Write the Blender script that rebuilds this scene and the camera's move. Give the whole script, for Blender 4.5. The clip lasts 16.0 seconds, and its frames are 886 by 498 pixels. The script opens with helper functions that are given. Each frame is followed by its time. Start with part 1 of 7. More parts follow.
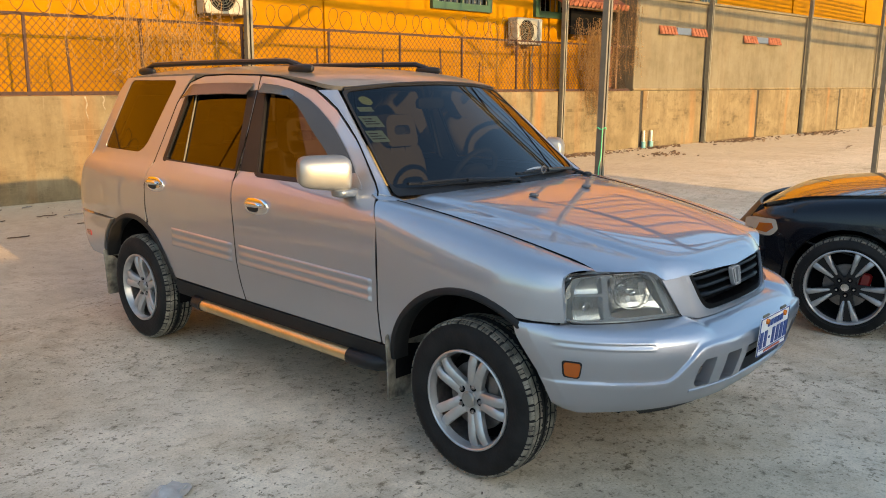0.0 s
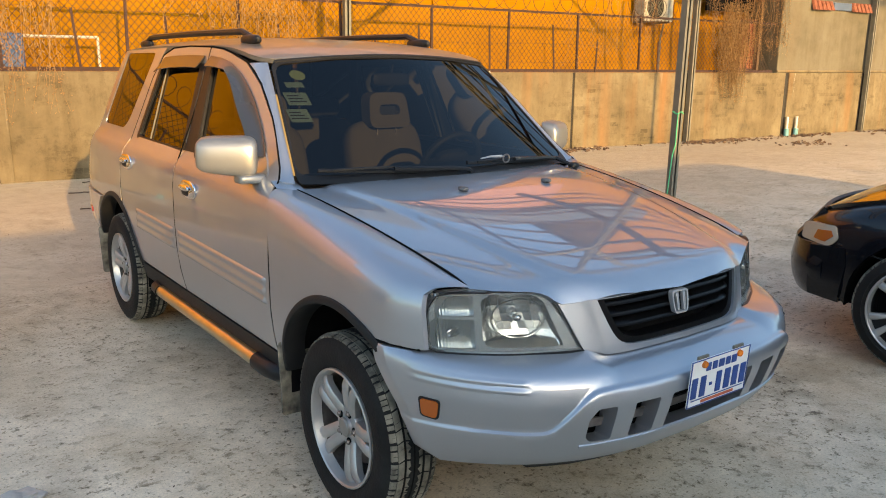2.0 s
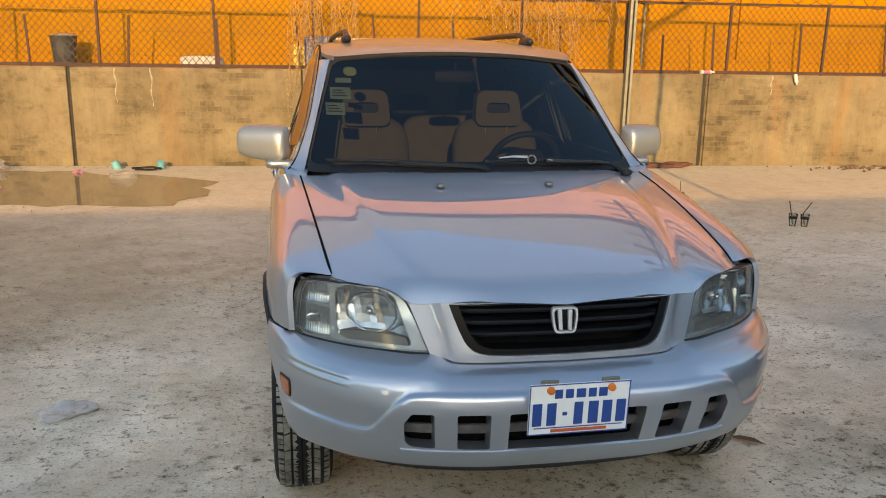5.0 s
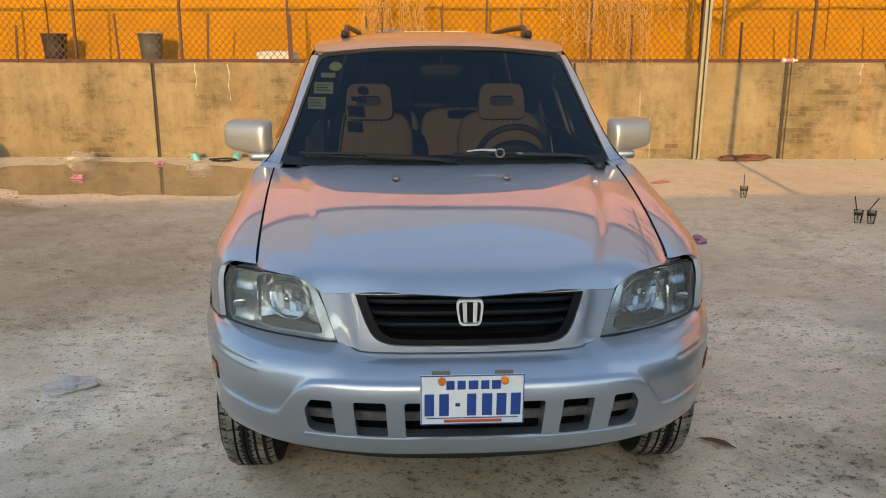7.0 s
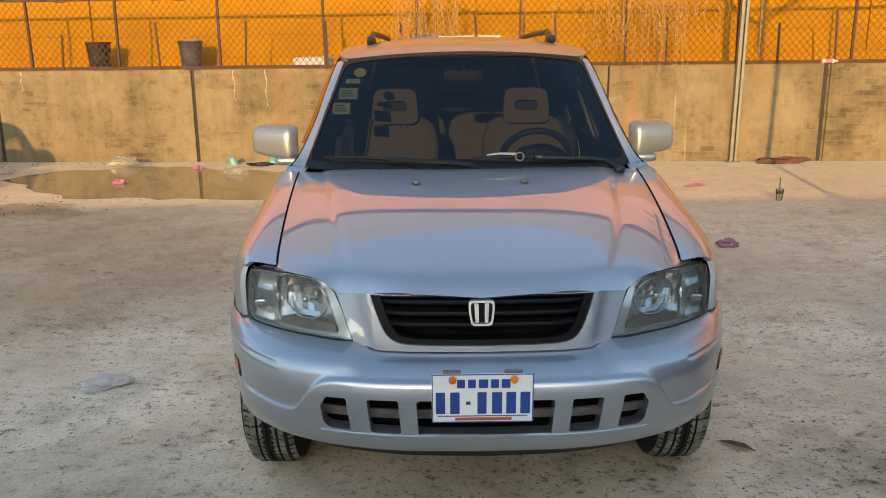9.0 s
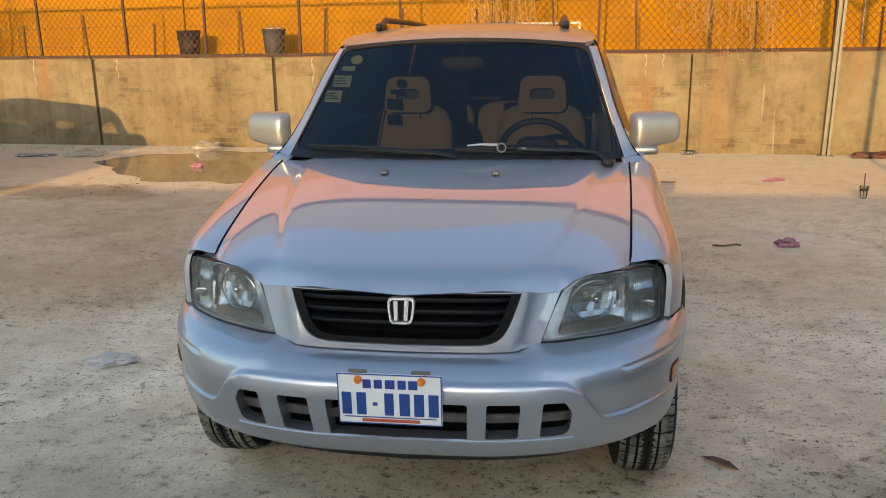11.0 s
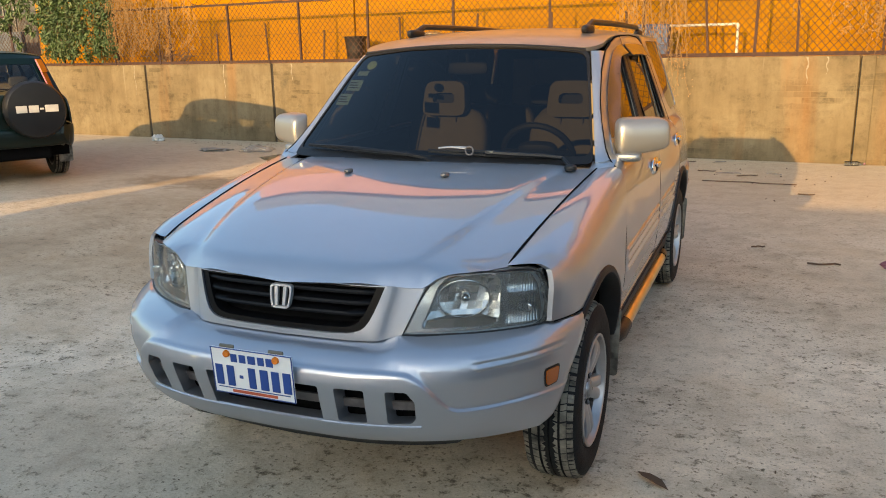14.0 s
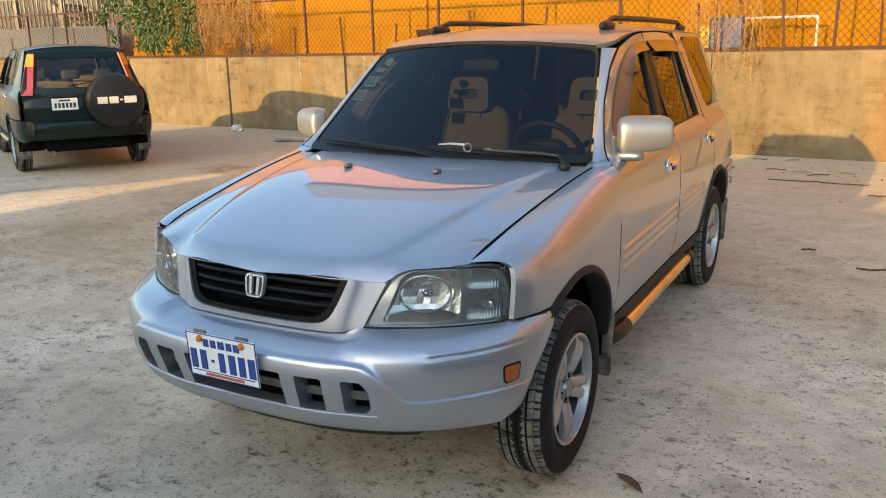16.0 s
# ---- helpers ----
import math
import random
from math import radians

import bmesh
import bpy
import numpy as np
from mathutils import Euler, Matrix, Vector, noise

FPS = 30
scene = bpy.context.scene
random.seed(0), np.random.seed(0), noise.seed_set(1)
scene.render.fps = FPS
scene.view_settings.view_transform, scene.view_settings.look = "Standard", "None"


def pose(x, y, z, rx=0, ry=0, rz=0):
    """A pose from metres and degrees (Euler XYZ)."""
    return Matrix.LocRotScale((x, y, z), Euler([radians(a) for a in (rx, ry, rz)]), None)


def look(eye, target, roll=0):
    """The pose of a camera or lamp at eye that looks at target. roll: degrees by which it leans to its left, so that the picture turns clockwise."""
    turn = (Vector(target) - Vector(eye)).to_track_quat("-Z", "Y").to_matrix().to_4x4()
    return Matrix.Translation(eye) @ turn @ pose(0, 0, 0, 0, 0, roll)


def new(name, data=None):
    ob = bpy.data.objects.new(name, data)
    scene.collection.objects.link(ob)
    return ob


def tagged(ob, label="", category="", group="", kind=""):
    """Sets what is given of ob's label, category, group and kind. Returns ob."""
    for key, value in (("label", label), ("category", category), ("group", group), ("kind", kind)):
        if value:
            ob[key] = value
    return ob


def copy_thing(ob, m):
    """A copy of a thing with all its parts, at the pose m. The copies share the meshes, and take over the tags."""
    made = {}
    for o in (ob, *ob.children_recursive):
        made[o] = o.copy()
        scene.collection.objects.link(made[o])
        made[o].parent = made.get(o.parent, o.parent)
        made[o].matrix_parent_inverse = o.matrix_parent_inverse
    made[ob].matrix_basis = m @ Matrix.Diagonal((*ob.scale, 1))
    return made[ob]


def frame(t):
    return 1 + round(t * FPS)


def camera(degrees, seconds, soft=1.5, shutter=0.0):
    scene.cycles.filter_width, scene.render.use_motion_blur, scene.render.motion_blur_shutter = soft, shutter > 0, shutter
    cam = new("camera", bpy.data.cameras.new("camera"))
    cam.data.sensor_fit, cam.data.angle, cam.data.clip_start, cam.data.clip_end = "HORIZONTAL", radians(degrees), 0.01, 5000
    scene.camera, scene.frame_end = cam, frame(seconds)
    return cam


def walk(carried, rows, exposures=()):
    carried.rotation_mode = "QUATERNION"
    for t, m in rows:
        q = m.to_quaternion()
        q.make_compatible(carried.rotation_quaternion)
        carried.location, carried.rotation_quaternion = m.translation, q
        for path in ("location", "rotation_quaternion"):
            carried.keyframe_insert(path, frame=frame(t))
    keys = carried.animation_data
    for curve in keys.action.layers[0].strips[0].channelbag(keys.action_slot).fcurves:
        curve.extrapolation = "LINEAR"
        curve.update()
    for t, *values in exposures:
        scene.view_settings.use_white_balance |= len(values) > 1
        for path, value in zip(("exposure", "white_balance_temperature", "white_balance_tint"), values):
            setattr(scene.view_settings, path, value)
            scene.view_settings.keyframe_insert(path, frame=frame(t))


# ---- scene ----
cam = camera(57.6, 16.0, 1.0)
PATH = [
    (0, (-3.064, -1.934, 1.534), (-1.623, -0.607, 1.132), 0.1),
    (0.5, (-2.912, -1.945, 1.522), (-1.501, -0.588, 1.111), 0.1),
    (1, (-2.633, -1.92, 1.508), (-1.28, -0.509, 1.086), 0.1),
    (1.5, (-2.349, -2.015, 1.493), (-1.075, -0.537, 1.055), 0.3),
    (2, (-2.019, -2.19, 1.508), (-0.866, -0.618, 1.059), 0.5),
    (2.5, (-1.722, -2.24, 1.483), (-0.706, -0.579, 1.025), 0.9),
    (3, (-1.436, -2.331, 1.489), (-0.566, -0.589, 1.031), 1.2),
    (3.5, (-1.181, -2.442, 1.491), (-0.458, -0.632, 1.042), 1.3),
    (4, (-1.06, -2.607, 1.479), (-0.473, -0.746, 1.04), 1.5),
    (4.2, (-1.013, -2.68, 1.491), (-0.478, -0.803, 1.054), 1.4),
    (6.3, (-0.322, -2.788, 1.505), (-0.15, -0.852, 1.032), 0.0),
    (6.5, (-0.287, -2.796, 1.503), (-0.135, -0.859, 1.028), -0.0),
    (7, (-0.199, -2.869, 1.517), (-0.094, -0.929, 1.043), -0.0),
    (7.5, (-0.147, -2.911, 1.515), (-0.084, -0.968, 1.045), -0.1),
    (8, (-0.137, -2.922, 1.519), (-0.1, -0.977, 1.056), -0.2),
    (8.5, (-0.137, -2.923, 1.52), (-0.116, -0.977, 1.06), -0.4),
    (9, (-0.125, -2.924, 1.524), (-0.116, -0.978, 1.059), -0.6),
    (9.5, (-0.069, -2.894, 1.521), (-0.082, -0.952, 1.044), -0.8),
    (9.7, (-0.033, -2.848, 1.514), (-0.063, -0.908, 1.031), -0.9),
    (11.8, (0.68, -2.793, 1.52), (0.247, -0.901, 1.037), -0.7),
    (12, (0.741, -2.838, 1.527), (0.265, -0.956, 1.048), -0.8),
    (12.5, (0.948, -2.886, 1.533), (0.386, -1.024, 1.066), -1.0),
    (13, (1.189, -2.871, 1.523), (0.563, -1.03, 1.058), -1.2),
    (13.5, (1.302, -2.82, 1.53), (0.622, -0.999, 1.061), -1.2),
    (14, (1.352, -2.688, 1.514), (0.617, -0.89, 1.038), -1.1),
    (14.5, (1.48, -2.601, 1.52), (0.686, -0.83, 1.035), -0.9),
    (15, (1.641, -2.571, 1.525), (0.789, -0.829, 1.034), -0.9),
    (15.5, (1.692, -2.564, 1.53), (0.792, -0.847, 1.036), -1.0),
    (16, (1.711, -2.57, 1.531), (0.782, -0.868, 1.04), -1.1),
]
walk(cam, [(t, look(eye, target, roll)) for t, eye, target, roll in PATH], [(0, 1.94, 7180, 5), (2, 1.95, 7200, 5), (4, 1.90, 7350, 5), (8.5, 1.86, 7350, 5), (12.5, 1.86, 7350, 5), (14.5, 2.0, 7350, 5), (16, 2.1, 7350, 5)])

# ---- world, sun, exposure ----
SUN_TO = Vector((0.148, 0.966, -0.213)).normalized()
world = bpy.data.worlds.new("world")
scene.world = world
world.use_nodes = True
wn = world.node_tree
wn.nodes.clear()
sky = wn.nodes.new("ShaderNodeTexSky")
sky.sky_type, sky.sun_disc = "NISHITA", False
sky.sun_elevation, sky.sun_rotation = radians(12.3), math.atan2(-SUN_TO.x, -SUN_TO.y)
sky.dust_density, sky.air_density, sky.ozone_density = 2.2, 1.0, 2.6
back = wn.nodes.new("ShaderNodeBackground")
back.inputs["Strength"].default_value = 0.15
wout = wn.nodes.new("ShaderNodeOutputWorld")
wn.links.new(sky.outputs[0], back.inputs["Color"])
wn.links.new(back.outputs[0], wout.inputs["Surface"])
sun = new("sun", bpy.data.lights.new("sun", "SUN"))
sun.data.energy, sun.data.angle, sun.data.color = 2.35, radians(0.5), (1.0, 0.63, 0.27)
sun.matrix_world = look((0, 0, 0), SUN_TO)


# ---- materials ----
def ramp(tree, fac, stops):
    n = tree.nodes.new("ShaderNodeValToRGB")
    e = n.color_ramp.elements
    while len(e) > 1:
        e.remove(e[-1])
    e[0].position, e[0].color = stops[0][0], (*stops[0][1], 1)
    for p, c in stops[1:]:
        k = e.new(p)
        k.color = (*c, 1)
    tree.links.new(fac, n.inputs[0])
    return n.outputs[0]


def tex(tree, kind, scale, detail=4.0, stretch=(1, 1, 1), rough=0.55, space="Object"):
    mp = tree.nodes.new("ShaderNodeMapping")
    mp.inputs["Scale"].default_value = stretch
    if space == "World":
        tree.links.new(tree.nodes.new("ShaderNodeNewGeometry").outputs["Position"], mp.inputs[0])
    else:
        tree.links.new(tree.nodes.new("ShaderNodeTexCoord").outputs[space], mp.inputs[0])
    n = tree.nodes.new("ShaderNodeTex" + kind)
    n.inputs["Scale"].default_value = scale
    if kind == "Noise":
        n.inputs["Detail"].default_value, n.inputs["Roughness"].default_value = detail, rough
    tree.links.new(mp.outputs[0], n.inputs["Vector"])
    return n.outputs[0]


def blend(tree, fac, a, b, how="MIX"):
    n = tree.nodes.new("ShaderNodeMix")
    n.data_type, n.blend_type = "RGBA", how
    for sock, v in ((n.inputs[0], fac), (n.inputs[6], a), (n.inputs[7], b)):
        if isinstance(v, (int, float)):
            sock.default_value = v
        elif isinstance(v, tuple):
            sock.default_value = (*v, 1)
        else:
            tree.links.new(v, sock)
    return n.outputs[2]


def mat(name, color, rough=0.6, metal=0.0, vary=0.12, scale=6.0, bump=0.0, bump_scale=60.0, coat=0.0, spec=0.5, alpha=1.0):
    m = bpy.data.materials.new(name)
    m.use_nodes = True
    t = m.node_tree
    b = t.nodes["Principled BSDF"]
    dark = tuple(c * (1 - vary) for c in color)
    light = tuple(min(1, c * (1 + vary)) for c in color)
    col = ramp(t, tex(t, "Noise", scale, 6), [(0.3, dark), (0.7, light)])
    t.links.new(col, b.inputs["Base Color"])
    b.inputs["Roughness"].default_value, b.inputs["Metallic"].default_value = rough, metal
    b.inputs["Coat Weight"].default_value, b.inputs["Coat Roughness"].default_value = coat, 0.04
    b.inputs["Specular IOR Level"].default_value = spec
    b.inputs["Alpha"].default_value = alpha
    if bump:
        n = t.nodes.new("ShaderNodeBump")
        n.inputs["Strength"].default_value, n.inputs["Distance"].default_value = bump, 0.01
        t.links.new(tex(t, "Noise", bump_scale, 5), n.inputs["Height"])
        t.links.new(n.outputs[0], b.inputs["Normal"])
    return m


def glass_mat(name, tint, gloss=1.0, rough=0.0, haze=0.0):
    """A tinted pane: what is behind shows through the tint, and the surface mirrors by Fresnel."""
    m = bpy.data.materials.new(name)
    m.use_nodes = True
    t = m.node_tree
    t.nodes.clear()
    tr = t.nodes.new("ShaderNodeBsdfTransparent")
    tr.inputs[0].default_value = (*tint, 1)
    gl = t.nodes.new("ShaderNodeBsdfGlossy")
    gl.inputs["Roughness"].default_value = rough
    gl.inputs["Color"].default_value = (gloss, gloss, gloss, 1)
    fr = t.nodes.new("ShaderNodeFresnel")
    fr.inputs[0].default_value = 1.52
    mx = t.nodes.new("ShaderNodeMixShader")
    out = t.nodes.new("ShaderNodeOutputMaterial")
    t.links.new(fr.outputs[0], mx.inputs[0])
    clear = tr.outputs[0]
    if haze:
        df = t.nodes.new("ShaderNodeBsdfDiffuse")
        df.inputs[0].default_value = (0.62, 0.62, 0.58, 1)
        hz = t.nodes.new("ShaderNodeMixShader")
        hz.inputs[0].default_value = haze
        t.links.new(clear, hz.inputs[1])
        t.links.new(df.outputs[0], hz.inputs[2])
        clear = hz.outputs[0]
    t.links.new(clear, mx.inputs[1])
    t.links.new(gl.outputs[0], mx.inputs[2])
    t.links.new(mx.outputs[0], out.inputs[0])
    return m


def concrete_ground():
    """Pale worn concrete: broad warm tone, faint scuffs, sparse dark specks, fine grain; brown dust gathers towards the wall and round the puddle."""
    m = bpy.data.materials.new("worn concrete")
    m.use_nodes = True
    t = m.node_tree
    b = t.nodes["Principled BSDF"]
    base = ramp(t, tex(t, "Noise", 0.55, 12, rough=0.6), [(0.30, (0.46, 0.39, 0.29)), (0.48, (0.585, 0.505, 0.385)), (0.68, (0.665, 0.585, 0.46))])
    scuff = ramp(t, tex(t, "Noise", 1.9, 15, (1, 1.05, 1), 0.74), [(0.47, (1, 1, 1)), (0.55, (0.82, 0.81, 0.79)), (0.64, (0.62, 0.60, 0.57))])
    specks = ramp(t, tex(t, "Noise", 15, 8, (1, 1.05, 1), 0.72), [(0.555, (1, 1, 1)), (0.595, (0.62, 0.60, 0.57)), (0.65, (0.28, 0.26, 0.24))])
    fleck = ramp(t, tex(t, "Noise", 42, 3, (1, 1, 1), 0.6), [(0.595, (1, 1, 1)), (0.64, (0.36, 0.34, 0.31))])
    grain = ramp(t, tex(t, "Noise", 90, 6, rough=0.8), [(0.30, (0.58, 0.57, 0.55)), (0.46, (1, 1, 1)), (0.68, (1.24, 1.235, 1.22))])
    mottle = ramp(t, tex(t, "Noise", 6, 10, rough=0.7), [(0.32, (0.84, 0.83, 0.81)), (0.5, (1, 1, 1)), (0.68, (1.10, 1.10, 1.09))])
    where = ramp(t, tex(t, "Noise", 1.1, 9, rough=0.7), [(0.40, (0.30, 0.30, 0.30)), (0.56, (1, 1, 1))])
    sand = ramp(t, tex(t, "Noise", 0.8, 9, rough=0.65), [(0.54, (0, 0, 0)), (0.66, (0.5, 0.5, 0.5))])
    c = blend(t, where, base, blend(t, 1.0, base, scuff, "MULTIPLY"))
    c = blend(t, 1.0, c, mottle, "MULTIPLY")
    c = blend(t, where, c, blend(t, 1.0, c, specks, "MULTIPLY"))
    c = blend(t, where, c, blend(t, 1.0, c, fleck, "MULTIPLY"))
    c = blend(t, sand, c, (0.50, 0.385, 0.25))
    sep = t.nodes.new("ShaderNodeSeparateXYZ")
    t.links.new(t.nodes.new("ShaderNodeNewGeometry").outputs["Position"], sep.inputs[0])
    wob = t.nodes.new("ShaderNodeMath")
    wob.operation, wob.inputs[1].default_value = "MULTIPLY_ADD", 6.0
    t.links.new(tex(t, "Noise", 0.35, 6), wob.inputs[0])
    t.links.new(sep.outputs[1], wob.inputs[2])
    dust = t.nodes.new("ShaderNodeMapRange")
    dust.interpolation_type = "SMOOTHSTEP"
    for k, v in enumerate((3.5, 10.5, 0.0, 0.80)):
        dust.inputs[k + 1].default_value = v
    t.links.new(wob.outputs[0], dust.inputs[0])
    c = blend(t, dust.outputs[0], c, blend(t, 0.7, (0.40, 0.31, 0.205), mottle, "MULTIPLY"))
    # broad patches with ragged edges: brown earth, darker tones and two paler areas
    edge = t.nodes.new("ShaderNodeVectorMath")
    edge.operation = "MULTIPLY_ADD"
    rag = t.nodes.new("ShaderNodeTexNoise")
    rag.inputs["Scale"].default_value, rag.inputs["Detail"].default_value, rag.inputs["Roughness"].default_value = 1.2, 9.0, 0.7
    geo = t.nodes.new("ShaderNodeNewGeometry")
    t.links.new(geo.outputs["Position"], rag.inputs["Vector"])
    t.links.new(rag.outputs["Color"], edge.inputs[0])
    edge.inputs[1].default_value = (2.6, 2.6, 0)
    t.links.new(geo.outputs["Position"], edge.inputs[2])
    for centre, size, tone in (((-3.6, 2.9), (2.6, 2.9), (0.73, 0.685, 0.615)), ((-4.9, 5.3), (1.7, 0.5), (0.66, 0.60, 0.52)), ((-0.7, 0.75), (1.1, 1.0), (1.14, 1.14, 1.14)), ((-1.1, -0.65), (1.7, 0.6), (0.80, 0.79, 0.77)), ((1.5, 0.75), (1.3, 1.2), (1.13, 1.13, 1.13)), ((1.9, -0.2), (0.75, 0.35), (0.74, 0.73, 0.71))):
        q = t.nodes.new("ShaderNodeMapping")
        q.vector_type = "TEXTURE"
        q.inputs["Location"].default_value = (centre[0] + 1.3, centre[1] + 1.3, 0)
        q.inputs["Scale"].default_value = (size[0], size[1], 1)
        t.links.new(edge.outputs[0], q.inputs["Vector"])
        far = t.nodes.new("ShaderNodeVectorMath")
        far.operation = "LENGTH"
        t.links.new(q.outputs[0], far.inputs[0])
        c = blend(t, ramp(t, far.outputs["Value"], [(0.55, (0.95, 0.95, 0.95)), (1.0, (0, 0, 0))]), c, blend(t, 1.0, c, tone, "MULTIPLY"))
    c = blend(t, 0.95, c, grain, "MULTIPLY")
    t.links.new(c, b.inputs["Base Color"])
    b.inputs["Roughness"].default_value, b.inputs["Specular IOR Level"].default_value = 0.9, 0.25
    n = t.nodes.new("ShaderNodeBump")
    n.inputs["Strength"].default_value, n.inputs["Distance"].default_value = 0.55, 0.012
    t.links.new(tex(t, "Noise", 18, 12, (1, 1, 1), 0.75), n.inputs["Height"])
    t.links.new(n.outputs[0], b.inputs["Normal"])
    return m


def wall_mat(name, lo, mid, hi, rust=0.5, blocks=0.5, wet=0.75, spotty=0.9):
    """Thin cement render over brick courses, with damp blotches, runs, white drips and rust."""
    m = bpy.data.materials.new(name)
    m.use_nodes = True
    t = m.node_tree
    b = t.nodes["Principled BSDF"]
    W = "World"
    base = ramp(t, tex(t, "Noise", 0.8, 10, (1, 1, 1.4), 0.62, W), [(0.3, lo), (0.5, mid), (0.72, hi)])
    runs = ramp(t, tex(t, "Noise", 2.4, 9, (1.6, 1.6, 0.25), 0.65, W), [(0.46, (1, 1, 1)), (0.70, (0.60, 0.57, 0.52))])
    c = blend(t, wet, base, runs, "MULTIPLY")
    blot = ramp(t, tex(t, "Noise", 4.5, 14, (1, 1, 0.8), 0.78, W), [(0.36, (0.62, 0.59, 0.54)), (0.47, (0.98, 0.98, 0.97)), (0.62, (1.15, 1.14, 1.11))])
    c = blend(t, spotty, c, blot, "MULTIPLY")
    sep = t.nodes.new("ShaderNodeSeparateXYZ")
    com = t.nodes.new("ShaderNodeCombineXYZ")
    t.links.new(t.nodes.new("ShaderNodeNewGeometry").outputs["Position"], sep.inputs[0])
    t.links.new(sep.outputs[0], com.inputs[0])
    t.links.new(sep.outputs[2], com.inputs[1])
    br = t.nodes.new("ShaderNodeTexBrick")
    br.inputs["Scale"].default_value = 1.0
    br.inputs["Brick Width"].default_value, br.inputs["Row Height"].default_value = 0.2, 0.078
    br.inputs["Mortar Size"].default_value, br.inputs["Mortar Smooth"].default_value = 0.007, 1.0
    br.inputs["Color1"].default_value, br.inputs["Color2"].default_value, br.inputs["Mortar"].default_value = (0.42, 0.40, 0.36, 1), (1, 1, 1, 1), (0.93, 0.91, 0.87, 1)
    warp = t.nodes.new("ShaderNodeVectorMath")
    warp.operation = "MULTIPLY_ADD"
    nz = t.nodes.new("ShaderNodeTexNoise")
    nz.inputs["Scale"].default_value = 7.0
    t.links.new(com.outputs[0], nz.inputs["Vector"])
    t.links.new(nz.outputs["Color"], warp.inputs[0])
    warp.inputs[1].default_value = (0.04, 0.025, 0)
    t.links.new(com.outputs[0], warp.inputs[2])
    t.links.new(warp.outputs[0], br.inputs["Vector"])
    patch = ramp(t, tex(t, "Noise", 0.9, 10, (1, 1, 1.6), 0.75, W), [(0.50, (0, 0, 0)), (0.60, (blocks, blocks, blocks))])
    c = blend(t, patch, c, br.outputs[0], "MULTIPLY")
    black = ramp(t, tex(t, "Noise", 1.3, 10, (1.2, 1.2, 1.0), 0.75, W), [(0.57, (0, 0, 0)), (0.70, (blocks * 0.7, blocks * 0.7, blocks * 0.7))])
    c = blend(t, black, c, (0.045, 0.038, 0.028))
    stain = ramp(t, tex(t, "Noise", 0.7, 5, (1.8, 1.8, 0.2), 0.5, W), [(0.57, (0, 0, 0)), (0.72, (rust, rust, rust))])
    c = blend(t, stain, c, (0.21, 0.10, 0.035))
    drip = ramp(t, tex(t, "Noise", 2.6, 4, (2.2, 2.2, 0.12), 0.6, W), [(0.68, (0, 0, 0)), (0.72, (0.35, 0.35, 0.35))])
    c = blend(t, drip, c, (0.26, 0.23, 0.18))
    t.links.new(c, b.inputs["Base Color"])
    b.inputs["Roughness"].default_value, b.inputs["Specular IOR Level"].default_value = 0.92, 0.2
    n = t.nodes.new("ShaderNodeBump")
    n.inputs["Strength"].default_value, n.inputs["Distance"].default_value = 0.35, 0.01
    t.links.new(tex(t, "Noise", 22, 8, rough=0.7, space=W), n.inputs["Height"])
    t.links.new(n.outputs[0], b.inputs["Normal"])
    return m


GROUND = concrete_ground()
WALL = wall_mat("rendered wall", (0.094, 0.073, 0.043), (0.136, 0.106, 0.064), (0.170, 0.138, 0.088), 0.7, 0.8, 0.65, 0.65)
WALL_PALE = wall_mat("pale rendered wall", (0.092, 0.080, 0.057), (0.118, 0.103, 0.075), (0.139, 0.123, 0.093), 0.1, 0.08, 0.5, 0.3)
DRIP = mat("faint paint run", (0.19, 0.165, 0.125), 0.9, vary=0.35, scale=14)
JOINT = mat("dark joint", (0.022, 0.018, 0.014), 0.95, vary=0.3, scale=9)
YELLOW = mat("yellow wall paint", (0.246, 0.107, 0.001), 0.8, vary=0.12, scale=1.3, bump=0.15, bump_scale=40, spec=0.08)
ROOF_GREY = mat("blue-grey sheet roof", (0.062, 0.088, 0.145), 0.5, metal=0.1, vary=0.15, scale=2)
RUST = mat("rusty painted steel", (0.032, 0.012, 0.009), 0.85, vary=0.4, scale=18, bump=0.3, bump_scale=120)
WIRE = mat("oxidised wire", (0.050, 0.022, 0.010), 0.85, metal=0.1, vary=0.4, scale=9)
GALV = mat("grey galvanised steel", (0.128, 0.118, 0.092), 0.65, metal=0.15, vary=0.2, scale=7, bump=0.12)
GREEN_FRAME = mat("dark green frame", (0.015, 0.05, 0.025), 0.5)
WHITE = mat("white plastic", (0.48, 0.465, 0.43), 0.5, vary=0.15)
BLACK = mat("black plastic", (0.010, 0.010, 0.011), 0.42, vary=0.2, bump=0.1, bump_scale=200, spec=0.3)
TRIM = mat("dark grey trim", (0.011, 0.0115, 0.0125), 0.55, vary=0.25, scale=14, bump=0.1, bump_scale=150, spec=0.25)
# near-black that stands in for the shade inside openings, wells and gaps
DARK = mat("cavity shade black", (0.006, 0.006, 0.0065), 0.95, spec=0.05)
RUBBER = mat("tyre rubber", (0.012, 0.012, 0.012), 0.75, vary=0.35, scale=12, bump=0.25, bump_scale=90, spec=0.2)
DUSTY = mat("dusty rubber", (0.155, 0.145, 0.118), 0.9, vary=0.8, scale=16, bump=0.3, bump_scale=90)
ALLOY = mat("silver alloy", (0.41, 0.41, 0.41), 0.36, metal=0.6, vary=0.12, scale=12)
